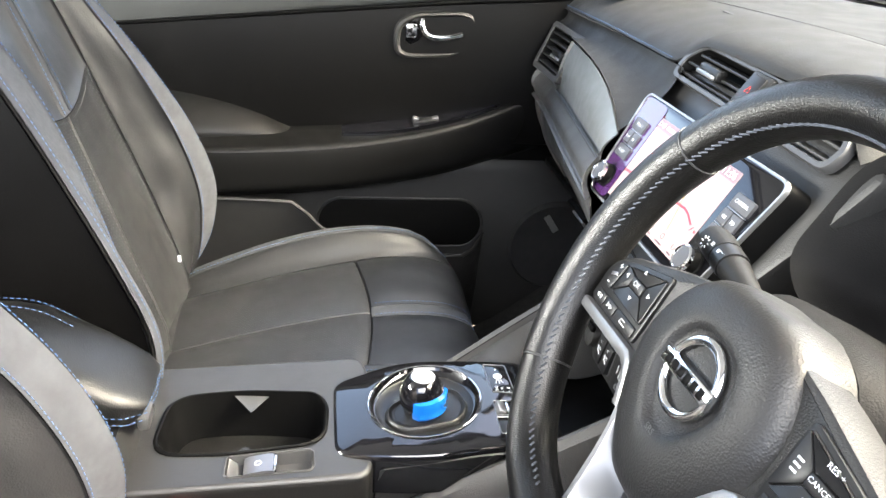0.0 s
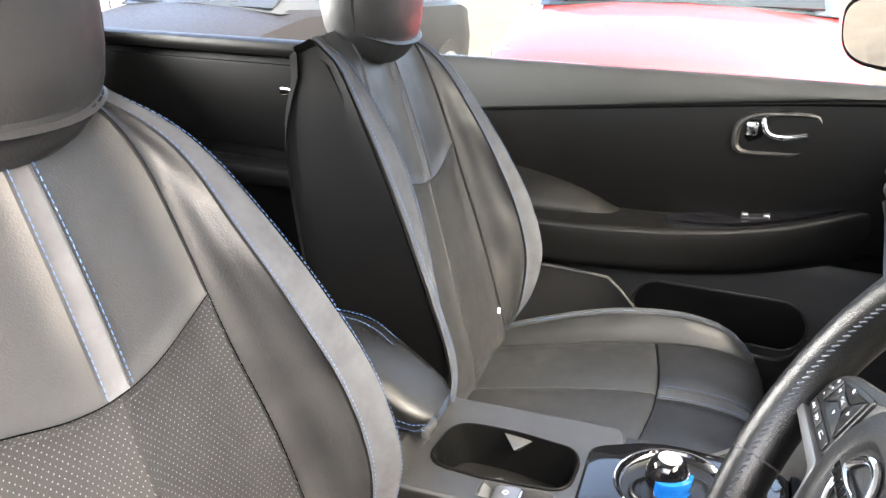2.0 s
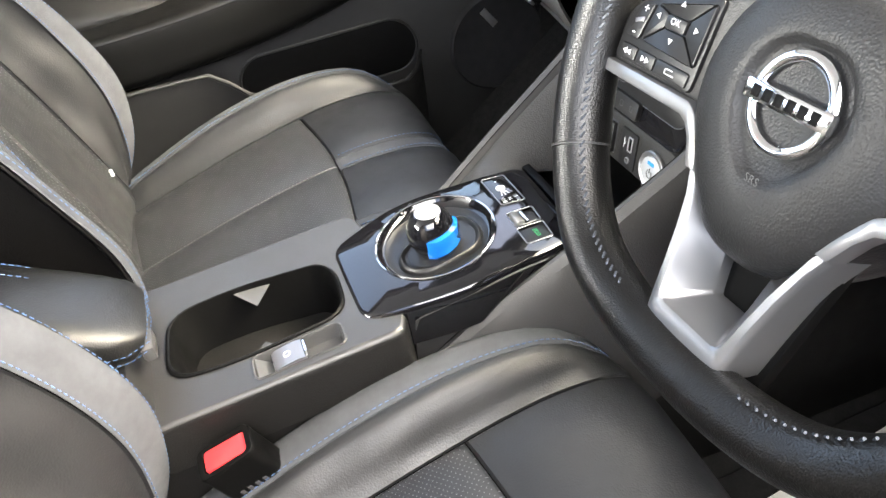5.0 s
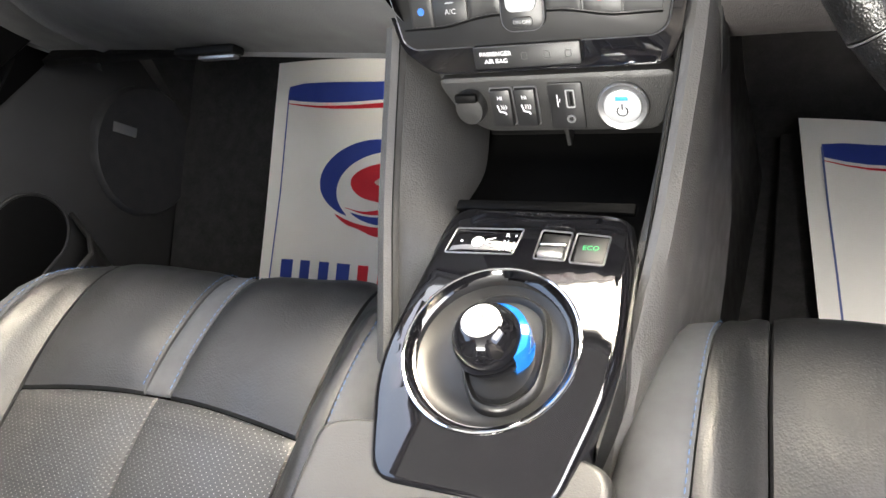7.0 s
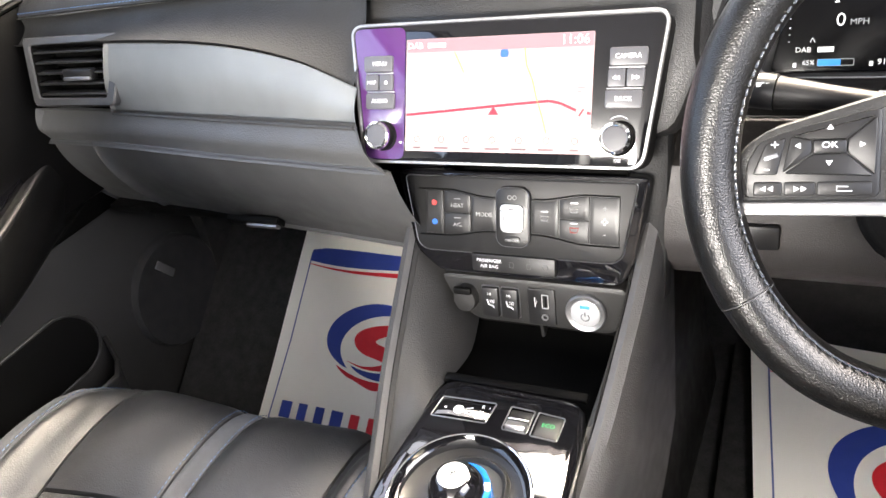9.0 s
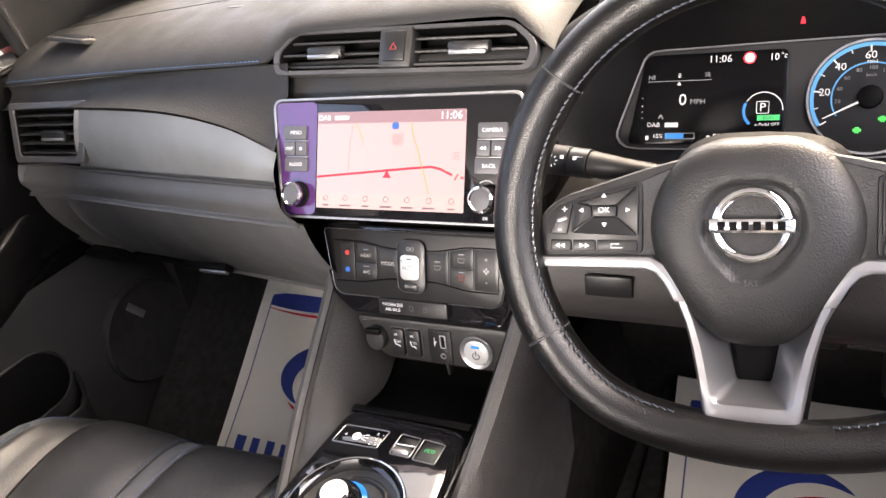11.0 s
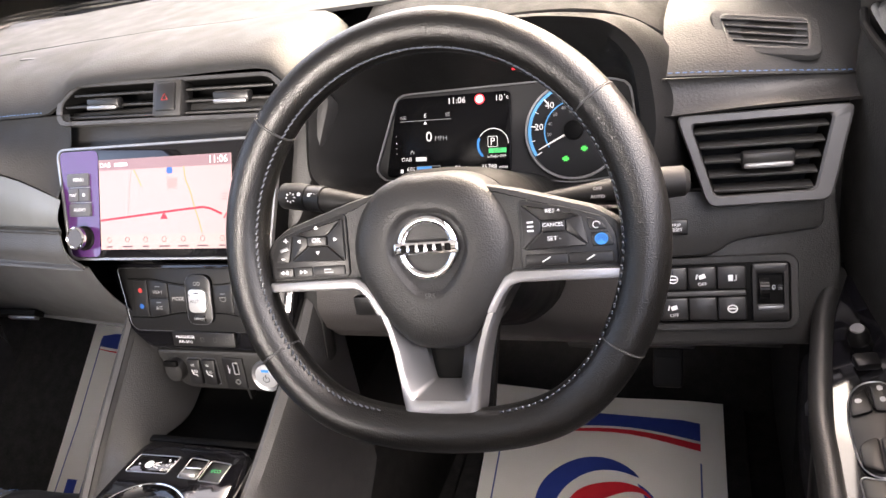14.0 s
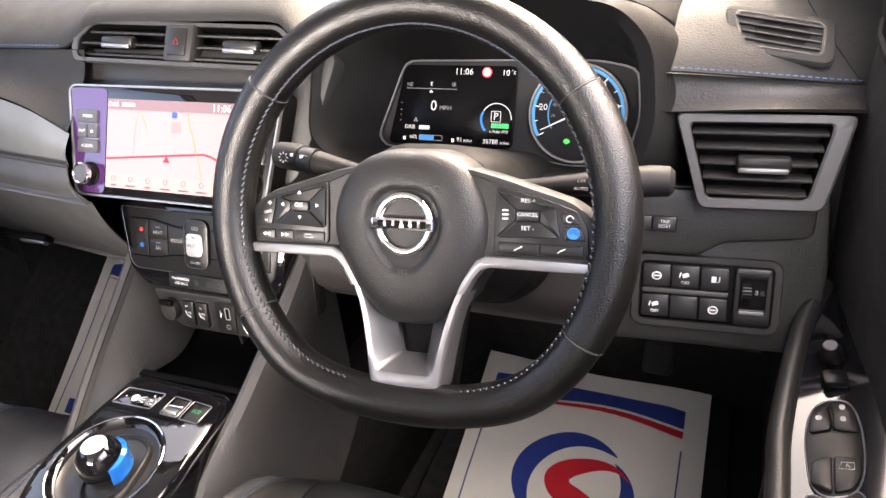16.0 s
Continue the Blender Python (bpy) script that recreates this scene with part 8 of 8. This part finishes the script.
k = door_key([(-0.0184, 0.0259), (-0.0019, 0.0292), (0.0004, 0.0564), (-0.0053, 0.0554), (-0.0136, 0.0477), (-0.0180, 0.0359)], 0.0035, "lock_switch")
part("switch_mark", prism(bmesh.new(), rrect(0.0052, 0.0044, 0.002, 3, -0.010, 0.0402), 0.0003, 0, shift(0, 0, 0.0055)), WHITE_DIM, k)
k = door_key([(-0.0006, 0.0290), (0.0171, 0.0263), (0.0171, 0.0428), (0.0136, 0.0558), (0.0017, 0.0565)], 0.0035, "lock_switch")
for x, y in ((0.0083, 0.0506), (0.0076, 0.0390)):
    part("switch_mark", prism(bmesh.new(), rrect(0.0042, 0.0050, 0.0018, 3, x, y), 0.0003, 0, shift(0, 0, 0.0055)), WHITE_DIM, k)
part("key_gap", box(0.0016, 0.020, 0.002, 0.0005, shift(-0.0010, 0.040, 0.0055, 4)), BLACK, pod)
door_key([(-0.0223, -0.0219), (-0.0081, -0.0287), (-0.0047, 0.0037), (-0.0122, 0.0024), (-0.0204, -0.0025)], 0.0048, "window_switch")
k = door_key([(-0.0068, -0.0286), (0.0063, -0.0253), (0.0135, -0.0144), (0.0162, 0.0014), (-0.0036, 0.0040)], 0.0048, "window_switch")
part("switch_mark", tube(bmesh.new(), [(-0.0015, -0.0085, 0.0070), (0.0012, -0.0025, 0.0070), (0.0098, -0.0030, 0.0070), (0.0092, -0.0090, 0.0070)], 0.00035, 4, closed=True), WHITE_DIM, k)
lettering("A", 0.0048, shift(0.0048, -0.0058, 0.0071), WHITE_DIM, k)
door_key([(-0.0268, -0.0947), (-0.0145, -0.1017), (-0.0097, -0.0565), (-0.0254, -0.0575)], 0.0048, "window_switch")
door_key([(-0.0134, -0.1018), (-0.0010, -0.0958), (0.0087, -0.0560), (-0.0087, -0.0562)], 0.0048, "window_switch")
mk = part("mirror_joystick", tube(bmesh.new(), [(0.699, 0.624, 0.503), (0.6975, 0.622, 0.511), (0.6955, 0.620, 0.514), (0.6935, 0.6185, 0.521), (0.6925, 0.6178, 0.5265)], [0.0105, 0.0075, 0.0094, 0.0094, 0.006], 18), KEY_BLACK, ddoor, "round mirror adjuster")
part("joystick_cap", tube(bmesh.new(), [(0.6926, 0.6179, 0.5262), (0.6923, 0.6176, 0.5272)], [0.0062, 0.0055], 14), KEY_GREY, mk)
part("mirror_switch", box(0.0205, 0.0150, 0.009, 0.003, pose(0.698, 0.598, 0.507, 10, 0, 10)), KEY_BLACK, ddoor)

# rear doors, dark; the sill cap's colour includes its shade
for s in (-1, 1):
    rd = thing("rear_door", Matrix.Identity(4), "dark trimmed rear door", "car door")
    part("door_panel", box(0.06, 0.86, 0.70, 0.02, pose(s * 0.765, -0.75, 0.39)), BLACK, rd)
    part("sill_cap", box(0.07, 0.86, 0.035, 0.012, pose(s * 0.745, -0.75, 0.755)), SHADED_SKIN, rd)
    part("upper_panel", box(0.012, 0.80, 0.2, 0.005, pose(s * 0.732, -0.75, 0.62)), BLACK, rd)
    part("armrest", box(0.09, 0.60, 0.05, 0.015, pose(s * 0.70, -0.72, 0.47)), BLACK, rd)
    part("door_handle", box(0.012, 0.06, 0.02, 0.005, pose(s * 0.726, -0.52, 0.66)), CHROME, rd)
# door window glass on the passenger side
for s, ya, yb in ((-1, -0.22, 0.80),):
    gl = bmesh.new()
    loft(gl, [[Vector((s * 0.757, ya, 0.765)), Vector((s * 0.757, yb, 0.765)), Vector((s * 0.60, 0.62 if yb > 0 else yb, 1.16)), Vector((s * 0.575, ya, 1.19))], [Vector((s * 0.760, ya, 0.765)), Vector((s * 0.760, yb, 0.765)), Vector((s * 0.603, 0.62 if yb > 0 else yb, 1.16)), Vector((s * 0.578, ya, 1.19))]])
    wg = part("window_glass", gl, GLASS, pdoor)
# corner trims and door mirrors
for s in (-1, 1):
    cm = thing("door_mirror", Matrix.Translation((s * 0.90, 0.69, 0.845)) @ pose(0, 0, 0, 10, 0, 38 if s < 0 else -25), "black door mirror with oval glass", "mirror", "door mirrors")
    part("mirror_shell", loft(bmesh.new(), [[Vector((0.115 * k * math.copysign(abs(math.cos(a)) ** 0.7, math.cos(a)), y, 0.075 * k * math.copysign(abs(math.sin(a)) ** 0.7, math.sin(a)))) for a in [2 * math.pi * j / 32 for j in range(32)]] for k, y in ((0.96, -0.012), (1.0, 0.0), (1.0, 0.02), (0.85, 0.06), (0.5, 0.09))]), BLACK, cm)
    part("mirror_glass", loft(bmesh.new(), [[Vector((0.104 * k * math.copysign(abs(math.cos(a)) ** 0.7, math.cos(a)), y, 0.064 * k * math.copysign(abs(math.sin(a)) ** 0.7, math.sin(a)))) for a in [2 * math.pi * j / 32 for j in range(32)]] for k, y in ((1.0, -0.012), (0.99, -0.0145), (0.2, -0.0146))]), MIRROR, cm, "mirror glass")
    part("mirror_arm", box(0.10, 0.05, 0.03, 0.01, pose(-s * 0.10, 0.03, -0.055)), BLACK, cm)
    cn = bmesh.new()
    loft(cn, [[Vector((s * x, 0.70, 0.765)), Vector((s * x, 1.06, 0.79)), Vector((s * (x - 0.04), 0.78, 0.93))] for x in (0.745, 0.765)])
    tagged(part("corner_trim", cn, PILLAR), "dark triangular corner trim", "trim", kind="structure")

for s in (-1, 1):
    jamb = loft(bmesh.new(), [[Vector((s * x, 0.83, 0.05)), Vector((s * x, 0.83, 0.74)), Vector((s * (x - 0.02), 0.80, 0.83)), Vector((s * (x - 0.05), 0.74, 0.95)), Vector((s * (x - 0.05), 0.90, 0.95)), Vector((s * x, 1.25, 0.80)), Vector((s * x, 1.25, 0.05))] for x in (0.735, 0.79)])
    tagged(part("door_jamb", jamb, PLASTIC), "black door jamb beside the dashboard", "trim", kind="structure")
    seal = tube(bmesh.new(), smooth_path([(s * 0.728, 0.825, 0.10), (s * 0.728, 0.825, 0.50), (s * 0.726, 0.825, 0.70), (s * 0.712, 0.80, 0.80), (s * 0.678, 0.745, 0.93), (s * 0.63, 0.66, 1.05)], 5), 0.010, 10, flat=1.2)
    tagged(part("door_seal", seal, RUBBER), "black rubber door seal", "trim", kind="structure")


# ---- floor mats ----
PAPER = material("paper mat", (0.82, 0.79, 0.72), 0.8, grain=0.3, size=300, vary=0.05, stain=5)
MAT_BLUE = material("blue print", (0.025, 0.05, 0.26), 0.7, vary=0.08)
MAT_RED = material("red print", (0.62, 0.02, 0.035), 0.7, vary=0.06)
MAT_LINE = material("pale blue print", (0.10, 0.13, 0.28), 0.7, vary=0.06)
RUBBER = material("black rubber", (0.012, 0.012, 0.012), 0.7, grain=0.3, vary=0.1)


def paper_mat(f, label, v0=0.0):
    """A printed paper mat over the surface f(u, v), u across and v forwards."""
    mat = thing("paper_floor_mat", Matrix.Identity(4), label, "floor mat", "paper mats")

    def sheet(outline, lift, material_, name, fill=True, thick=0.0008):
        bm = bmesh.new()
        vs = [bm.verts.new((x, y, 0)) for x, y in outline]
        bm.faces.new(vs)
        bmesh.ops.triangulate(bm, faces=bm.faces)
        for _ in range(3):
            bmesh.ops.subdivide_edges(bm, edges=[e for e in bm.edges if (e.verts[0].co - e.verts[1].co).length > 0.06], cuts=1)
            bmesh.ops.triangulate(bm, faces=[q for q in bm.faces if len(q.verts) > 3])
        for v in bm.verts:
            u, w = v.co.x, v.co.y
            v.co = f(u, w) + Vector((0, -0.1, 1)).normalized() * lift
        return part(name, bm, material_, mat)

    def ribbon(pts, w, lift, material_, name):
        bm = bmesh.new()
        prev = None
        for i, (x, y) in enumerate(pts):
            a, b = Vector(pts[max(0, i - 1)]), Vector(pts[min(len(pts) - 1, i + 1)])
            d = (b - a).normalized()
            n = Vector((-d.y, d.x)) * (w(i / (len(pts) - 1)) if callable(w) else w)
            pair = [bm.verts.new(f(x + n.x * k, y + n.y * k) + Vector((0, 0, lift))) for k in (-1, 1)]
            if prev:
                bm.faces.new((prev[0], pair[0], pair[1], prev[1]))
            prev = pair
        return part(name, bm, material_, mat)

    n = 14
    base = bmesh.new()
    g = [[base.verts.new(f(i / n, lerp(v0, 1.0, j / n)) + Vector((0, 0, 0.0022))) for j in range(n + 1)] for i in range(n + 1)]
    h = [[base.verts.new(f(i / n, lerp(v0, 1.0, j / n)) + Vector((0, 0, 0.0010))) for j in range(n + 1)] for i in range(n + 1)]
    for gg in (g, h):
        for i in range(n):
            for j in range(n):
                base.faces.new((gg[i][j], gg[i + 1][j], gg[i + 1][j + 1], gg[i][j + 1]))
    part("paper", base, PAPER, mat)
    z = 0.0032
    # printed border, corner flag and red edge
    ribbon([(0.065, v0 + 0.04), (0.065, 0.3), (0.065, 0.6), (0.065, 0.86)], 0.0035, z, MAT_LINE, "border_print")
    ribbon([(0.905, v0 + 0.04), (0.905, 0.3), (0.905, 0.55), (0.905, 0.66)], 0.0035, z, MAT_LINE, "border_print")
    top = 0.885
    low = [(lerp(0.065, 0.905, i / 12), 0.825 - 0.022 * math.sin(i / 12 * 5.6 + 0.6) - 0.05 * (i / 12)) for i in range(13)]
    flag = [(0.075, top - 0.005), (0.89, top), (0.905, top - 0.02)] + list(reversed(low))
    bm = bmesh.new()
    up = [(x, top if 0.08 < x < 0.895 else top - 0.012) for x, _ in low]
    va = [bm.verts.new(f(*p) + Vector((0, 0, z))) for p in up]
    vb = [bm.verts.new(f(*p) + Vector((0, 0, z))) for p in low]
    for i in range(12):
        bm.faces.new((va[i], va[i + 1], vb[i + 1], vb[i]))
    part("flag_print", bm, MAT_BLUE, mat, "blue printed flag")
    bm = bmesh.new()
    va = [bm.verts.new(f(x, y - 0.014) + Vector((0, 0, z))) for x, y in low]
    vb = [bm.verts.new(f(x, y - 0.018 - 0.035 * (i / 12)) + Vector((0, 0, z))) for i, (x, y) in enumerate(low)]
    for i in range(12):
        bm.faces.new((va[i], va[i + 1], vb[i + 1], vb[i]))
    part("flag_edge_print", bm, MAT_RED, mat, "red printed edge")

    # round swirl: blue crescents about a red wave
    cx, cy, R = 0.52, 0.35, 0.245
    AS = 1.05

    def crescent(a0, a1, r, wmax, material_, name):
        pts = [(cx + r * math.cos(radians(lerp(a0, a1, i / 36))), cy + r * AS * math.sin(radians(lerp(a0, a1, i / 36)))) for i in range(37)]
        ribbon(pts, lambda t: 0.001 + wmax * math.sin(math.pi * t) ** 0.8, z, material_, name)

    crescent(52, 232, 0.232, 0.046, MAT_BLUE, "swirl_print")
    crescent(48, -128, 0.205, 0.036, MAT_BLUE, "swirl_print")
    crescent(222, 318, 0.262, 0.020, MAT_RED, "swirl_print")
    ribbon([(q[0], q[1]) for q in smooth_path([(cx + x, cy + y * AS, 0.0) for x, y in ((0.205, 0.075), (0.155, 0.118), (0.09, 0.128), (0.02, 0.112), (-0.05, 0.078), (-0.085, 0.03), (-0.06, -0.02), (0.0, -0.045), (0.055, -0.075), (0.06, -0.115), (0.01, -0.148), (-0.07, -0.160), (-0.15, -0.135))], 6)],
           lambda t: 0.002 + 0.050 * math.sin(math.pi * min(1.0, t * 1.02)) ** 1.3, z + 0.0004, MAT_RED, "wave_print")
    for k in range(9):
        x0 = 0.13 + 0.085 * k
        ribbon([(x0, 0.003), (x0, 0.028)], 0.022 if k % 3 else 0.028, z, MAT_BLUE if k < 4 or k > 6 else MAT_RED, "wordmark_bar")
    return mat


def driver_mat(u, v):
    x = lerp(lerp(0.238, 0.203, v), 0.605, u)
    y = lerp(0.68, lerp(1.080, 1.065, u), v)
    z = 0.022 + 0.02 * max(0, v - 0.6) + 0.045 * max(0.0, 0.35 - u) ** 1.5 + 0.004 * math.sin(u * 9) * math.sin(v * 7)
    return Vector((x, y, z))


def passenger_mat(u, v):
    x = lerp(-0.515, -0.14, u)
    y = lerp(0.575, 0.930, table([-0.45, 0.0, 0.03, 0.055, 0.10, 0.37, 0.63, 0.885, 1.0], [0.0, 0.315, 0.385, 0.475, 0.505, 0.64, 0.785, 0.970, 1.05])(v))
    z = table([0.5, 0.58, 0.60, 0.70, 0.94, 1.1], [0.01, 0.018, 0.024, 0.088, 0.266, 0.38])(y) + 0.002 + 0.002 * math.sin(u * 8)
    return Vector((x, y, z))


paper_mat(driver_mat, "cream paper mat printed with a red and blue swirl")
paper_mat(passenger_mat, "cream paper mat printed with red and blue, passenger footwell", -0.45)
tagged(part("carpet_mat", box(0.46, 0.52, 0.012, 0.005, pose(0.41, 0.82, 0.008)), CARPET), "black carpet mat in driver's footwell", "floor mat")
for x, w, name, z in ((0.52, 0.045, "accelerator_pedal", 0.20), (0.405, 0.075, "brake_pedal", 0.235)):
    p = thing(name, pose(x, 1.0, z), "black ribbed rubber pedal", "pedal", "pedals")
    part("pad", box(w, 0.02, 0.12 if x > 0.5 else 0.06, 0.006, pose(0, 0, 0, -35)), RUBBER, p)
    for k in range(4):
        part("rib", box(w * 0.8, 0.004, 0.004, 0.001, pose(0, -0.012 + 0.005 * (k - 1.5), 0.012 * (k - 1.5), -35)), RUBBER, p)
    part("arm", tube(bmesh.new(), [(0, 0.012, 0.0), (0, 0.10, 0.12), (0, 0.12, 0.25)], 0.008, 8), BLACK, p)

# ---- outside ----
GROUND = material("tan gravel yard", (0.060, 0.052, 0.042), 0.9, spec=0.2, grain=0.8, size=60, vary=0.25, stain=1.5)
gr = bmesh.new()
bmesh.ops.create_grid(gr, x_segments=40, y_segments=40, size=400)
tagged(part("ground", gr, GROUND), "pale gravel and earth yard", "ground", kind="structure").location = (0, 0, -0.36)
RED_PAINT = material("red car paint", (0.45, 0.024, 0.024), 0.4, coat=0.8, vary=0.05)
LAMP_GLASS = material("clear headlamp", (0.62, 0.64, 0.66), 0.12, coat=1.0, vary=0.1)
DARK_GLASS = material("dark window glass", (0.02, 0.024, 0.026), 0.12, spec=0.25, coat=0.0, vary=0)


def parked_car(m, paint, label, grille=True):
    """A hatchback, nose along -y of m."""
    car = thing("parked_car", m, label, "car", "parked cars")

    def sect(y, w, zl, zh, round_=0.12):
        return [Vector((-w, y, zl)), Vector((-w * 1.02, y, lerp(zl, zh, 0.5))), Vector((-w * 0.97, y, zh - round_ * 0.5)), Vector((-w * 0.80, y, zh - 0.02)), Vector((-w * 0.4, y, zh + 0.01)), Vector((0, y, zh + 0.02)),
                Vector((w * 0.4, y, zh + 0.01)), Vector((w * 0.80, y, zh - 0.02)), Vector((w * 0.97, y, zh - round_ * 0.5)), Vector((w * 1.02, y, lerp(zl, zh, 0.5))), Vector((w, y, zl))]
    part("body", loft(bmesh.new(), [sect(*a) for a in ((-2.02, 0.60, 0.30, 0.62), (-1.95, 0.74, 0.22, 0.72), (-1.75, 0.82, 0.20, 0.80), (-1.2, 0.86, 0.20, 0.92), (-0.85, 0.87, 0.20, 0.98), (0.5, 0.87, 0.20, 0.98), (1.6, 0.84, 0.22, 0.96), (1.95, 0.75, 0.3, 0.9))]), paint, car)
    part("cabin", loft(bmesh.new(), [[Vector((-w, y, zb)), Vector((-w * 0.93, y, lerp(zb, zt, 0.6))), Vector((-w * 0.78, y, zt)), Vector((0, y, zt + 0.03)), Vector((w * 0.78, y, zt)), Vector((w * 0.93, y, lerp(zb, zt, 0.6))), Vector((w, y, zb))]
                                   for y, w, zb, zt in ((-1.0, 0.74, 0.94, 0.95), (-0.5, 0.74, 0.95, 1.28), (-0.15, 0.72, 0.95, 1.44), (0.8, 0.72, 0.95, 1.46), (1.5, 0.70, 0.93, 1.2), (1.85, 0.68, 0.90, 0.93))]), DARK_GLASS, car, "dark glazed cabin")
    part("roof", loft(bmesh.new(), [[Vector((-w, y, z)), Vector((-w * 0.5, y, z + 0.03)), Vector((w * 0.5, y, z + 0.03)), Vector((w, y, z)), Vector((w, y, z - 0.03)), Vector((-w, y, z - 0.03))] for y, w, z in ((-0.15, 0.58, 1.455), (0.4, 0.60, 1.49), (1.1, 0.58, 1.44))]), paint, car)
    for s in (-1, 1):
        part("headlamp", loft(bmesh.new(), [[Vector((s * x, y, z)) for x, y, z in r] for r in ([(0.52, -1.99, 0.66), (0.74, -1.90, 0.68), (0.74, -1.90, 0.56), (0.54, -2.0, 0.56)], [(0.60, -1.80, 0.76), (0.835, -1.55, 0.80), (0.85, -1.55, 0.68), (0.78, -1.80, 0.58)])]), LAMP_GLASS, car, "clear headlamp")
        part("door_line", box(0.006, 0.012, 0.6, 0, pose(s * 0.885, -0.55, 0.62)), BLACK, car)
        for y in (-1.3, 1.25):
            w_ = part("wheel", tube(bmesh.new(), [(s * 0.70, y, 0.30), (s * 0.885, y, 0.30)], 0.31, 28), RUBBER, car, "black tyre")
            part("rim", tube(bmesh.new(), [(s * 0.80, y, 0.30), (s * 0.895, y, 0.30)], 0.21, 20), SATIN, w_)
    part("windscreen", loft(bmesh.new(), [[Vector((-0.66, -0.98, 0.965)), Vector((0.66, -0.98, 0.965)), Vector((0.56, -0.2, 1.425)), Vector((-0.56, -0.2, 1.425))], [Vector((-0.66, -0.985, 0.975)), Vector((0.66, -0.985, 0.975)), Vector((0.56, -0.205, 1.435)), Vector((-0.56, -0.205, 1.435))]]), DARK_GLASS, car)
    if grille:
        part("grille", box(0.9, 0.06, 0.14, 0.02, pose(0, -2.0, 0.52)), BLACK, car, "black front grille")
        part("number_plate", box(0.50, 0.02, 0.11, 0.004, pose(0, -2.035, 0.40)), WHITE_INK, car)
        part("grille_bar", box(0.7, 0.02, 0.02, 0.005, pose(0, -2.035, 0.55)), CHROME, car)
    return car


DARK_PAINT = material("charcoal car paint", (0.012, 0.0125, 0.0135), 0.4, spec=0.15, vary=0.05)
SILVER_PAINT = material("silver car paint", (0.45, 0.46, 0.48), 0.3, metal=0.5, coat=1.0, vary=0.05)
WHITE_PAINT = material("white car paint", (0.75, 0.75, 0.74), 0.3, coat=1.0, vary=0.04)
# red car standing nose-on beside the passenger door
parked_car(pose(-4.65, 0.14, -0.36, 0, 0, 90) @ Matrix.Diagonal((1.07, 1.0, 1.14, 1.0)), RED_PAINT, "tall red hatchback parked nose towards the passenger door")
parked_car(pose(-4.7, -3.0, -0.36, 0, 0, 84), DARK_PAINT, "charcoal car parked across the yard")
parked_car(pose(-5.0, -5.2, -0.36, 0, 0, 80), SILVER_PAINT, "silver car parked across the yard")
parked_car(pose(-2.2, 6.2, -0.36, 0, 0, 10), WHITE_PAINT, "white car parked ahead")
parked_car(pose(1.6, 7.5, -0.36, 0, 0, 5), SILVER_PAINT, "silver car parked ahead")

# plain unseen wall ahead, added to keep bright sky out of the dash reflections
WALL = material("dark rendered wall", (0.07, 0.068, 0.064), 0.9, grain=0.6, size=40, vary=0.2, stain=0.8)
tagged(part("wall_north", box(9.5, 0.3, 4.2, 0.01, pose(2.0, 10.5, 1.74)), WALL), "unseen dark wall added to darken reflections on the dash top", "wall", kind="structure")
